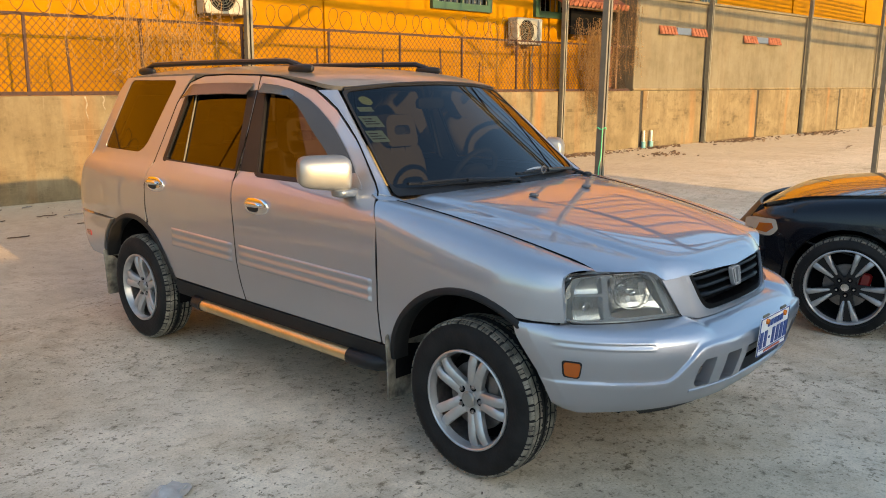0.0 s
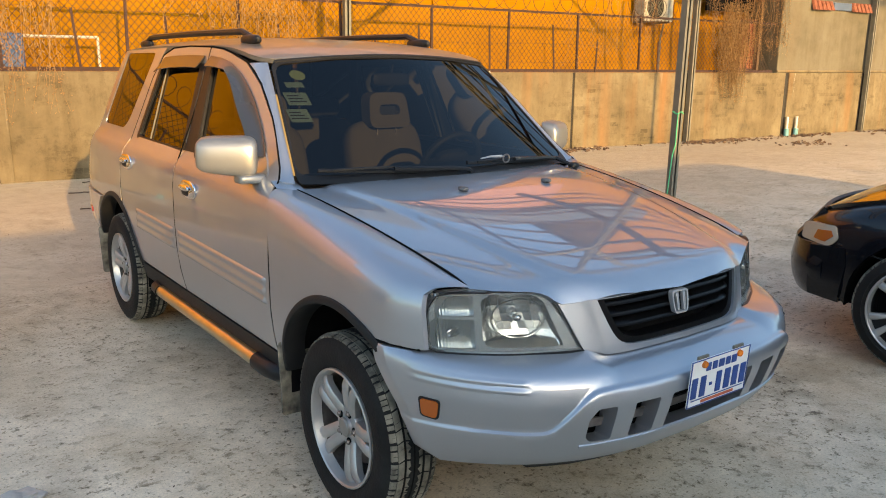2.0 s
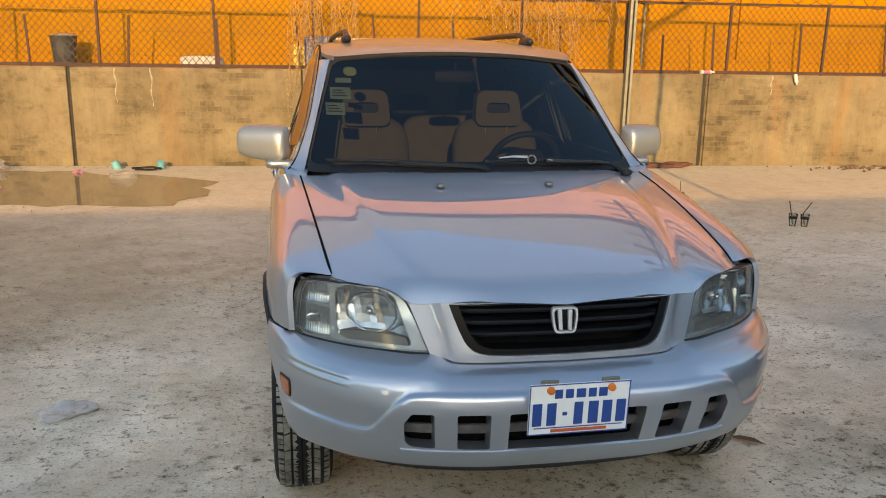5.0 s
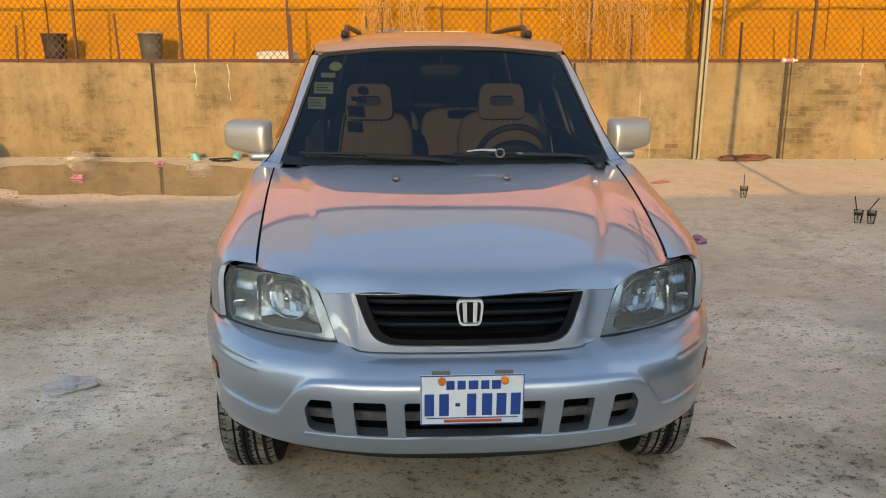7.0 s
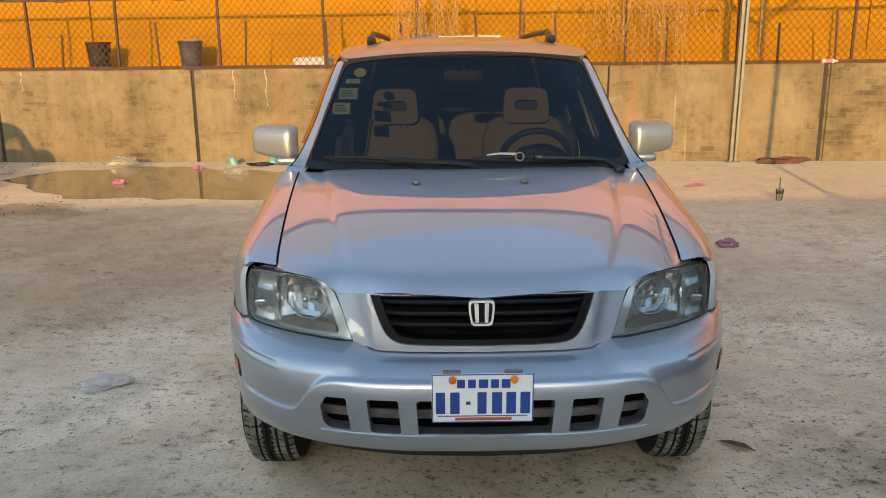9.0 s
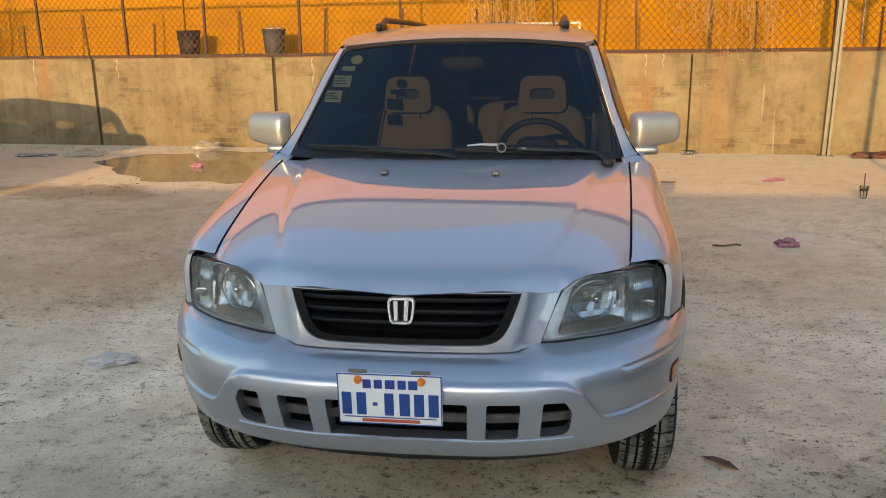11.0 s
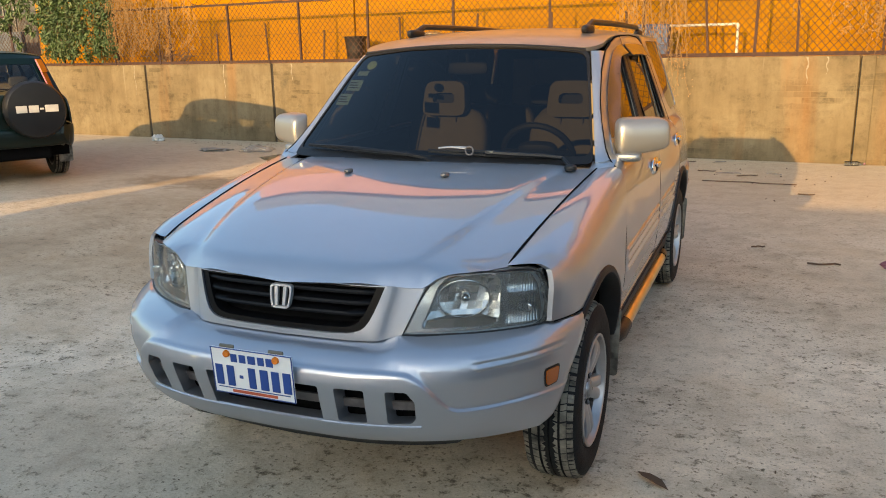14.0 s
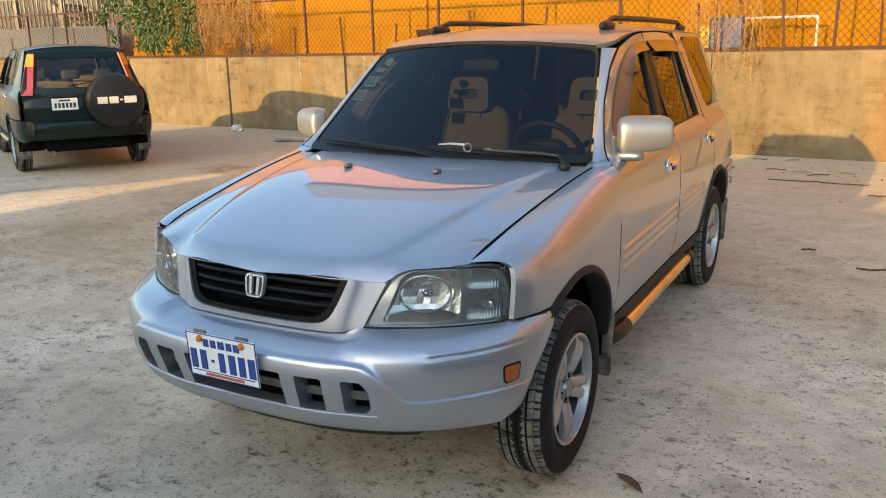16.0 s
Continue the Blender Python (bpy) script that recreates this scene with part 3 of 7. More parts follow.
def thin(bm, a, b, r=0.0045):
    a, b = Vector(a), Vector(b)
    d = (b - a).normalized()
    u = Vector((0, 1, 0))
    w = d.cross(u) * r
    u = u * r
    ra = [bm.verts.new(a + q) for q in (u, w * 1.0 - u * 0.6, -w - u * 0.6)]
    rb = [bm.verts.new(b + q) for q in (u, w * 1.0 - u * 0.6, -w - u * 0.6)]
    for i in range(3):
        bm.faces.new((ra[i], ra[(i + 1) % 3], rb[(i + 1) % 3], rb[i]))
n = int(FL / pitch)
for i in range(-8, n):
    xa = i * pitch
    rise = FH * 0.86
    for sgn in (1, -1):
        a, b = (xa, 0.004 * sgn, 0.02), (xa + rise, 0.004 * sgn, FH)
        if sgn < 0:
            a, b = (xa + rise, -0.004, 0.02), (xa, -0.004, FH)
        lo, hi = min(a[0], b[0]), max(a[0], b[0])
        if lo < 0 or hi > FL:
            continue
        thin(bm, a, b)
part("wire_mesh", bm, WIRE, fence, "rusty diamond wire mesh")
for h in (0.18, 0.48, 0.78):
    bm = bmesh.new()
    tube(bm, [(x * 0.75, -0.012 + 0.006 * math.sin(x * 2.1), h + 0.012 * math.sin(x * 1.3 + h * 9)) for x in range(int(FL / 0.75) + 1)], 0.0022, 4)
    for x in range(int(FL / 0.16)):
        box(bm, (x * 0.16, -0.012, h + 0.012 * math.sin(x * 0.28 + h * 9)), (0.006, 0.006, 0.03))
    part("barbed_strand", bm, WIRE, fence)
bm = bmesh.new()
pts = []
for i in range(int(32.4 / 0.30 * 14)):
    a = i / 14 * 2 * math.pi
    r = 0.18 + 0.025 * math.sin(i * 0.37)
    pts.append((0.5 + i / 14 * 0.30 + r * math.cos(a), 0.07 * math.sin(a * 0.5), FH + 0.17 + r * math.sin(a)))
tube(bm, pts, 0.0055, 4)
part("razor_coil", bm, WIRE, fence, "loose coil of barbed wire")
random.seed(4)
for i in range(26):
    x = 0.6 + i * 1.27 + random.uniform(-0.3, 0.3)
    h = random.uniform(0.5, 0.85)
    part("stake", boxed((0, 0, h / 2), (0.03, 0.012, h)), RUST, fence, "thin leaning rusty stake", at=pose(x, -0.03, 0, 0, random.uniform(-5, 5), 0))

# the yellow building behind the fence
YO = 1.12
yb = thing("yellow_building", "long bright yellow rendered building behind the fence", "building", at=pose(-14.0, WY(-14.0, YO), 0, 0, 0, TURN_W))
part("wall", boxed((30, 3.0, 2.75), (60, 6.0, 5.5), bevel=0.01), YELLOW, yb)
part("upper_wall", boxed((14.25, 3.0, 6.5), (20.5, 5.98, 2.0), bevel=0.01), SALMON, yb, "salmon upper storey")
part("upper_wall", boxed((26.4, 3.0, 6.5), (3.79, 5.98, 2.0), bevel=0.01), YELLOW, yb, "yellow upper storey")
part("tall_wall", boxed((44.2, 3.0, 8.4), (31.8, 5.98, 5.78), bevel=0.01), YELLOW, yb, "taller yellow end of the building")
part("low_roof", boxed((1.9, 3.0, 5.57), (4.2, 6.3, 0.12), bevel=0.01), ROOF_GREY, yb, "thin grey roof over the low end")
part("flat_roof", boxed((44.2, 3.0, 11.36), (32.2, 6.3, 0.14), bevel=0.01), ROOF_GREY, yb, "thin grey flat roof")
bm = bmesh.new()
zig = [(3.9, 7.5), (28.28, 7.5), (28.28, 8.8)] + [(15.5 + 4.5 * k, 8.35 if k % 2 == 0 else 9.6) for k in range(2, -3, -1)] + [(3.9, 8.7)]
r0, r1 = [[bm.verts.new((px_, y_, z_)) for px_, z_ in zig] for y_ in (-0.35, 6.5)]
for k in range(len(zig)):
    bm.faces.new((r0[k], r0[(k + 1) % len(zig)], r1[(k + 1) % len(zig)], r1[k]))
bm.faces.new(r0[::-1])
bm.faces.new(r1)
bmesh.ops.recalc_face_normals(bm, faces=bm.faces)
part("roof", bm, ROOF_GREY, yb, "blue-grey sheet metal gables")
for i in range(8):
    part("pier", boxed((2.0 + i * 6.2, -0.02, 2.7), (0.28, 0.06, 5.4), bevel=0.005), YELLOW, yb)
for i in range(4):
    w = new("window")
    w.parent = yb
    w.matrix_basis = pose((23.8 + i * 3.1) / math.cos(math.atan(0.075)), 0, 3.79)
    bm = bmesh.new()
    for c, s in (((0, -0.03, -0.72), (1.7, 0.12, 0.14)), ((0, -0.03, 0.72), (1.7, 0.12, 0.14)), ((-0.78, -0.03, 0), (0.14, 0.12, 1.3)), ((0.78, -0.03, 0), (0.14, 0.12, 1.3)), ((0, -0.025, 0), (0.07, 0.1, 1.3))):
        box(bm, c, s)
    part("frame", bm, GREEN_FRAME, w, "dark green window frame")
    part("pane", boxed((0, -0.012, 0), (1.45, 0.02, 1.3)), GLASS_SIDE, w)
    bm = bmesh.new()
    for k in range(9):
        box(bm, (-0.68 + k * 0.17, -0.07, 0), (0.014, 0.014, 1.3))
    part("bars", bm, GALV, w)
part("plinth", boxed((30, -0.015, 1.35), (60, 0.05, 0.5)), YELLOW, yb)


AC_CASE = mat("dirty white casing", (0.25, 0.24, 0.205), 0.6, vary=0.3, scale=9)


def aircon(x, z):
    a = thing("air_conditioner", "dusty white outdoor air conditioner on a bracket on the yellow wall", "air conditioner", "air conditioners", at=pose(x, WY(x, YO) - 0.02, z, 0, 0, TURN_W))
    part("casing", boxed((0, -0.24, 0.29), (0.80, 0.28, 0.55), bevel=0.015, seg=2), AC_CASE, a)
    part("side_panel", boxed((0.33, -0.385, 0.29), (0.12, 0.02, 0.5), bevel=0.005), AC_CASE, a)
    bm = bmesh.new()
    for r in (0.06, 0.1, 0.14, 0.18, 0.22):
        tube(bm, [(-0.1 + r * math.cos(t * 0.314), -0.395, 0.29 + r * math.sin(t * 0.314)) for t in range(20)], 0.005, 4, closed=True)
    for t in range(12):
        c, s_ = math.cos(t * 0.524), math.sin(t * 0.524)
        tube(bm, [(-0.1 + 0.04 * c, -0.395, 0.29 + 0.04 * s_), (-0.1 + 0.23 * c, -0.395, 0.29 + 0.23 * s_)], 0.004, 4)
    part("fan_grille", bm, GALV, a)
    bm = bmesh.new()
    lathe(bm, [(0.0, 0.001), (0.0, 0.235), (0.012, 0.235), (0.012, 0.001)], 24)
    for v in bm.verts:
        v.co = Vector((v.co.y - 0.1, -0.386 + v.co.x * 0.2, v.co.z + 0.29))
    # near-black disc painted as the shade inside the fan opening
    part("fan_opening", bm, DARK, a)
    for sx in (-0.3, 0.3):
        part("bracket", boxed((sx, -0.2, 0.0), (0.03, 0.42, 0.03)), GALV, a)
    part("pipe", tubed([(0.38, -0.2, 0.1), (0.46, -0.1, 0.0), (0.46, -0.03, -0.3), (0.46, -0.03, -1.1)], 0.02, 6), GALV, a)


aircon(4.35, 2.58)
aircon(11.5, 2.36)

# rusty sheet door and little tiled roof in the corner behind the fence
rd = thing("sheet_door", "rust-red corrugated sheet door behind the fence", "door", at=pose(13.95, WY(13.95, 0.55), G, 0, 0, TURN_W))
bm = bmesh.new()
for i in range(11):
    box(bm, (-0.30 + i * 0.06, -0.012 if i % 2 else 0.0, 0.56), (0.052, 0.02, 1.12))
part("sheet", bm, TILE_RED, rd, "rust-red corrugated sheet")
for z in (0.06, 1.08):
    part("rail", boxed((0, -0.035, z), (0.70, 0.03, 0.05)), RUST, rd)
sr = thing("lean_to_roof", "small weathered red tile roof on a dark timber frame", "roof", at=pose(13.25, WY(13.25, 0.70), G, 0, 0, TURN_W))
part("beam", boxed((0, -0.30, 1.86), (2.2, 0.08, 0.10)), BARK, sr)
# shade under the tiles is put into the boards' near-black colour
part("board", boxed((0.35, 0.02, 1.55), (1.5, 0.05, 0.55)), DARK, sr, "boards coloured near-black as the shade of the roof")
for px in (-1.0, 1.0):
    part("post", boxed((px, -0.28, 0.90), (0.07, 0.07, 1.82)), BARK, sr)
for r in range(3):
    for i in range(15):
        part("roof_tile", tubed([(-1.12 + i * 0.16, -0.46 + r * 0.26, 1.90 + r * 0.13), (-1.12 + i * 0.16, -0.16 + r * 0.26, 2.05 + r * 0.13)], 0.075, 8), TILE_RED, sr, smooth=True)

# big low unseen slabs added behind the camera to lay shade over the yard
sb = thing("south_shade_slab", "unseen pale slabs added to shade the yard", "building", kind="structure", at=pose(-0.3, -9.6, 0))
part("block", boxed((0.06, 1.45, 1.5), (14.38, 0.3, 3.02), bevel=0.02), SOUTH, sb)
bm = bmesh.new()
# outline cut so that a sunlit strip is left on the ground
shade_outline = [(-19.9, 0), (-8.45, 0), (-8.45, 2.38), (-7.85, 2.62), (-7.46, 2.90), (-7.41, 3.08), (-7.47, 3.26), (-7.85, 3.66), (-19.9, 3.66)]
r0, r1 = [[bm.verts.new((a, y, b)) for a, b in shade_outline] for y in (1.3, 1.6)]
for k in range(len(shade_outline)):
    bm.faces.new((r0[k], r0[(k + 1) % len(shade_outline)], r1[(k + 1) % len(shade_outline)], r1[k]))
bm.faces.new(r0[::-1])
bm.faces.new(r1)
bmesh.ops.recalc_face_normals(bm, faces=bm.faces)
part("strip_shade_slab", bm, SOUTH, sb, "unseen slab with an edge cut to shape the sunlit strip")


# ---- the body of the sport utility car: x sideways, y back from the front axle, z up ----
def spl(pts, t):
    """Smooth monotone curve through (t, value) points."""
    n = len(pts)
    if t <= pts[0][0]:
        return pts[0][1] + (t - pts[0][0]) * (pts[1][1] - pts[0][1]) / (pts[1][0] - pts[0][0])
    if t >= pts[-1][0]:
        return pts[-1][1] + (t - pts[-1][0]) * (pts[-1][1] - pts[-2][1]) / (pts[-1][0] - pts[-2][0])
    d = [(pts[i + 1][1] - pts[i][1]) / (pts[i + 1][0] - pts[i][0]) for i in range(n - 1)]
    m = [d[0]] + [0 if d[i - 1] * d[i] <= 0 else 2 * d[i - 1] * d[i] / (d[i - 1] + d[i]) for i in range(1, n - 1)] + [d[-1]]
    i = max(k for k in range(n - 1) if pts[k][0] <= t)
    h = pts[i + 1][0] - pts[i][0]
    u = (t - pts[i][0]) / h
    return (2 * u**3 - 3 * u * u + 1) * pts[i][1] + (u**3 - 2 * u * u + u) * h * m[i] + (3 * u * u - 2 * u**3) * pts[i + 1][1] + (u**3 - u * u) * h * m[i + 1]


HALF = [(-.45, .725), (-.41, .765), (-.36, .795), (-.28, .824), (-.1, .846), (.2, .85), (.6, .845), (1.5, .842), (2.4, .842), (2.9, .836), (3.3, .805), (3.5, .76), (3.6, .70)]
PROF = [(.3, .06), (.38, .04), (.45, .024), (.55, .007), (.65, 0), (.78, 0), (.88, .006), (.95, .014), (1.02, .032), (1.06, .055), (1.09, .085)]
ROLL = [(-.46, .52), (0, .62), (.25, .58), (.5, .45)]
EDGE_X = [(-.46, .640), (-.3, .668), (0, .69), (.35, .705), (.62, .735)]
EDGE_Z = [(-.46, .884), (-.3, .922), (0, .982), (.3, 1.03), (.6, 1.062)]
HOOD_Y = [(0, -.684), (.2, -.674), (.335, -.643), (.43, -.604), (.49, -.578), (.55, -.548), (.605, -.505), (.638, -.446), (.70, -.30)]
HOOD_T = [(0, .853), (.2, .851), (.34, .845), (.40, .842), (.438, .842), (.455, .858), (.475, .871), (.50, .880), (.54, .884), (.60, .883), (.655, .884), (.7, .89)]
FOLD_AT = [(-.68, .335), (-.585, .382), (-.46, .423), (-.3, .463), (-.13, .503), (.17, .553), (.45, .60)]


def fair(pts, lo, hi, degree, n=60):
    """A dense table of the smooth polynomial through (t, value) points."""
    c = np.polyfit([p[0] for p in pts], [p[1] for p in pts], degree)
    return [(lo + (hi - lo) * i / n, float(np.polyval(c, lo + (hi - lo) * i / n))) for i in range(n + 1)]


FOLD = fair(FOLD_AT, -.70, .50, 3)
EDGE_X = fair(EDGE_X, -.50, .64, 2)
EDGE_Z = fair(EDGE_Z, -.50, .64, 2)
# the bonnet's centre line: one long curve that rolls over at its front edge
HOODC = [(y, z - 9.0 * max(0, -.585 - y) ** 2.4) for y, z in fair([(-.605, .8975), (-.5, .925), (-.3, .972), (0, 1.028), (.15, 1.05), (.45, 1.072)], -.71, .50, 3, 120)]
LX = [(0, 0), (.15, .2), (.3, .39), (.45, .55), (.58, .66), (.7, .738), (.8, .78), (1, .835)]
LY = [(0, -.69), (.15, -.682), (.3, -.645), (.45, -.578), (.58, -.50), (.7, -.425), (.8, -.37), (1, -.275)]
BX = [(0, 0), (.15, .22), (.3, .43), (.45, .595), (.58, .692), (.7, .768), (.8, .808), (1, .852)]
BY = [(0, -.825), (.15, -.818), (.3, -.78), (.45, -.70), (.58, -.605), (.7, -.495), (.8, -.405), (1, -.27)]
BW = [(.33, .05), (.376, .30), (.42, .58), (.46, .72), (.51, .84), (.56, .95), (.60, 1), (.63, .97), (.66, .88), (.682, .68), (.695, .42), (.703, .0)]
LINE = [(0, .640), (.26, .639), (.315, .634), (.34, .618), (.39, .550), (.412, .522), (.432, .512), (.50, .510), (.62, .509), (.80, .503), (1, .496)]
ROOF_C = [(.90, 1.50), (1.0, 1.531), (1.1, 1.562), (1.25, 1.593), (1.6, 1.622), (2.3, 1.638), (2.9, 1.625), (3.2, 1.59)]
ROOF_E = [(.98, 1.497), (1.05, 1.515), (1.2, 1.55), (1.4, 1.572), (1.7, 1.583), (2.3, 1.585), (2.9, 1.575), (3.2, 1.54)]


def side(y, z):
    x = spl(HALF, y) - (spl(PROF, z) if z <= 1.09 else .085 + .334 * (z - 1.09))
    if z > 1.0 and y < 1.25:
        x -= .052 * min(1, (z - 1.0) / .26) * ((1.25 - y) / .7) ** 1.5
    return x


def s_side(y, z):
    return (-side(y, z), y, z)


def s_pane(y, z):
    return (-side(y, z) + .014, y, z)


def s_fender(y, w):
    """Above 0.72 the fender rolls over to the bonnet's edge; w is 0.72 + 0.3 of the quarter turn."""
    if w <= .72:
        return s_side(y, w)
    a = min(1, (w - .72) / .3) * math.pi / 2
    xe, ze = spl(EDGE_X, y), spl(EDGE_Z, y)
    e = spl(ROLL, y)
    return (-(xe + (side(y, .72) - xe) * max(0, math.cos(a)) ** e), y, .72 + (ze - .72) * math.sin(a) ** e)


def hood_z(x, y):
    a = abs(x)
    xe, ze, zc = spl(EDGE_X, y), spl(EDGE_Z, y), spl(HOODC, y)
    crease = spl(FOLD, y)
    fold = .011 / (1 + math.exp(max(-40, min(40, (a - crease) / .007)))) - .011
    z = zc + (ze - zc) * min(1.1, a / xe) ** 4.4 + fold * min(1, max(0, 1 - (a - crease) / (xe - crease + .01))) * min(1, max(0, (y + .72) * 5))
    d = (y - spl(HOOD_Y, a)) / .07
    if d < 1:
        yh = spl(HOOD_Y, a)
        z0 = spl(HOODC, yh)
        ze0 = z0 + (spl(EDGE_Z, yh) - z0) * min(1.1, a / spl(EDGE_X, yh)) ** 4.4
        z += min(0, spl(HOOD_T, a) - ze0) * (1 - max(0, d)) ** 2
    return z


def clamp(t):
    return min(1, max(0, t))


def s_front(s, z):
    """The nose: lamps and header above .70, the bumper bulging below, its lower half proud of the upper along LINE."""
    a = abs(s)
    zb = z + .016 * clamp((.285 - a) / .04) * clamp((z - .58) / .09)
    w = spl(BW, zb) if zb < .703 else 0
    if zb < .70:
        w += .115 / (1 + math.exp(max(-40, min(40, (z - spl(LINE, a)) / .0016))))
        if .46 < a < .86 and .61 < z < .68:
            rib = max(0, 1 - ((z - .657) / .0085) ** 2) + max(0, 1 - ((z - .636) / .0085) ** 2)
            w += .045 * rib * clamp((a - .475) / .012) * clamp((.84 - a) / .05)
    x0 = min(.60, spl(LX, a))
    lean = max(0, z - .70) / (spl(HOOD_T, x0) - .70) * max(.024, min(.060, spl(HOOD_Y, x0) + .006 - spl(LY, a)))
    if z > .70:
        lean += clamp((.42 - a) / .15) * (.09 * (z - .70) - .010)
    return (math.copysign(spl(LX, a) * (1 - w) + spl(BX, a) * w, s), spl(LY, a) * (1 - w) + spl(BY, a) * w + lean, z)


def nose_crease(z):
    """Half width of the raised frame round the grille."""
    return .322 + .036 * (z - .68) / .16


def s_nose(s, z):
    p = s_front(s, max(z, .7032))
    k = 1 / (1 + math.exp(max(-40, min(40, (abs(p[0]) - nose_crease(z)) / .006))))
    return (p[0], p[1] - .013 * k + (.0 if z > .7032 else (z - .7032) * .1), z)


def lamp_s(x):
    """The nose coordinate of a half width above the bumper."""
    lo, hi = 0.0, 1.0
    for _ in range(40):
        m = (lo + hi) / 2
        lo, hi = (m, hi) if spl(LX, m) < x else (lo, m)
    return lo


def s_front_in(depth):
    def f(s, z):
        p = s_front(s, z)
        k = abs(p[0]) / .85
        return (p[0] * (1 - depth * .35 * k), p[1] + depth * (1 - .45 * k * k), p[2])
    return f


def s_screen(x, z):
    t = (z - 1.068) / .442
    return (x, .535 + .495 * t - .125 * (1 - (x / (.70 - .13 * t)) ** 2), z)


def s_roof(u, y):
    ye = y
    xe, ze, zc = side(ye, spl(ROOF_E, ye)), spl(ROOF_E, ye), spl(ROOF_C, ye)
    bow = -.10 * (1 - u * u) * max(0, min(1, (1.5 - y) / .5))
    return (xe * u, y + bow, zc + (ze - zc) * abs(u) ** 2.6)


def lifted(surf, d):
    def f(u, v):
        p = surf(u, v)
        return (p[0] - d if p[0] < 0 else p[0] + d, p[1], p[2])
    return f


FRONT_DOOR = [(.487, .45), (.487, .72), (.502, .96), (.572, 1.08), (.655, 1.15), (.806, 1.29), (.968, 1.415), (1.145, 1.503), (1.335, 1.543), (1.45, 1.560), (1.60, 1.571), (1.60, 1.06), (1.546, .83), (1.531, .66), (1.497, .45)]
FRONT_GLASS = [(.765, 1.092), (1.445, 1.092), (1.535, 1.50), (1.36, 1.497), (1.27, 1.478), (1.13, 1.425), (.98, 1.335), (.86, 1.235)]
REAR_DOOR = [(1.505, .45), (1.539, .66), (1.554, .83), (1.608, 1.06), (1.608, 1.571), (1.9, 1.577), (2.14, 1.570), (2.27, 1.535), (2.36, 1.42), (2.46, 1.10), (2.47, .96), (2.45, .83)] + arc(2.62, .335, .438, 116, 164, 8)
REAR_GLASS = [(1.628, 1.096), (2.355, 1.108), (2.262, 1.485), (1.676, 1.49)]
QUARTER = [(2.462, .83), (2.478, .96), (2.468, 1.10), (2.37, 1.42), (2.29, 1.545), (2.25, 1.578), (3.05, 1.565), (3.14, 1.48), (3.30, 1.14), (3.40, 1.02), (3.45, .90), (3.46, .725), (2.985, .725)] + arc(2.62, .335, .438, 62, 112, 8)
QUARTER_GLASS = [(2.42, 1.552), (2.985, 1.552), (3.165, 1.135), (2.67, 1.132), (2.60, 1.18)]
ARCH = arc(0, .335, .440, 121, 15, 22)
FENDER = [(-.445, 1.015), (-.40, .92), (-.385, .86), (-.392, .78), (-.402, .708), (-.225, .708)] + [(y, z) for y, z in ARCH] + [(.478, .45), (.479, .72), (.488, .80), (.511, .87), (.526, .93), (.546, 1.02), (.35, 1.02), (0, 1.02), (-.2, 1.02)]
def roll_w(y, z):
    """The fender's own height coordinate of a true height."""
    if z <= .72:
        return z
    return .72 + .3 * math.asin(min(1, (z - .72) / (spl(EDGE_Z, y) - .72)) ** (1 / spl(ROLL, y))) / (math.pi / 2)


LAMP_X = [(.386, .704), (.420, .790), (.443, .836), (.455, .851), (.474, .864), (.50, .873), (.535, .877), (.595, .876), (.655, .877), (.708, .872), (.734, .863), (.751, .828), (.762, .754), (.760, .714), (.742, .704), (.71, .7035), (.61, .7035), (.518, .7035), (.432, .7035)]
LAMP_LENS = [(lamp_s(x), z) for x, z in LAMP_X]
BUMPER = [(.980, .70), (.945, .645), (.89, .59), (.83, .53), (.79, .47), (.755, .41), (.70, .385), (.5, .395), (.35, .40), (.25, .398), (0, .398)]
HEADER = [(0, .850), (.271, .846), (lamp_s(.438), .839), (lamp_s(.418), .790), (lamp_s(.384), .7035), (lamp_s(.350), .694), (lamp_s(.318), .6865), (0, .6865)]
GRILLE_X = [(.331, .8435), (.318, .806), (.304, .770), (.292, .745), (.280, .728), (.266, .717), (.248, .710), (.222, .706), (.15, .704)]
GRILLE_HOLE = [(-lamp_s(x), z) for x, z in GRILLE_X] + [(lamp_s(x), z) for x, z in reversed(GRILLE_X)]
GRILLE_HOLE += [(.13, .8475), (-.13, .8475)]


def both(loop):
    return loop + [(-a, b) for a, b in reversed(loop) if abs(a) > 1e-6]


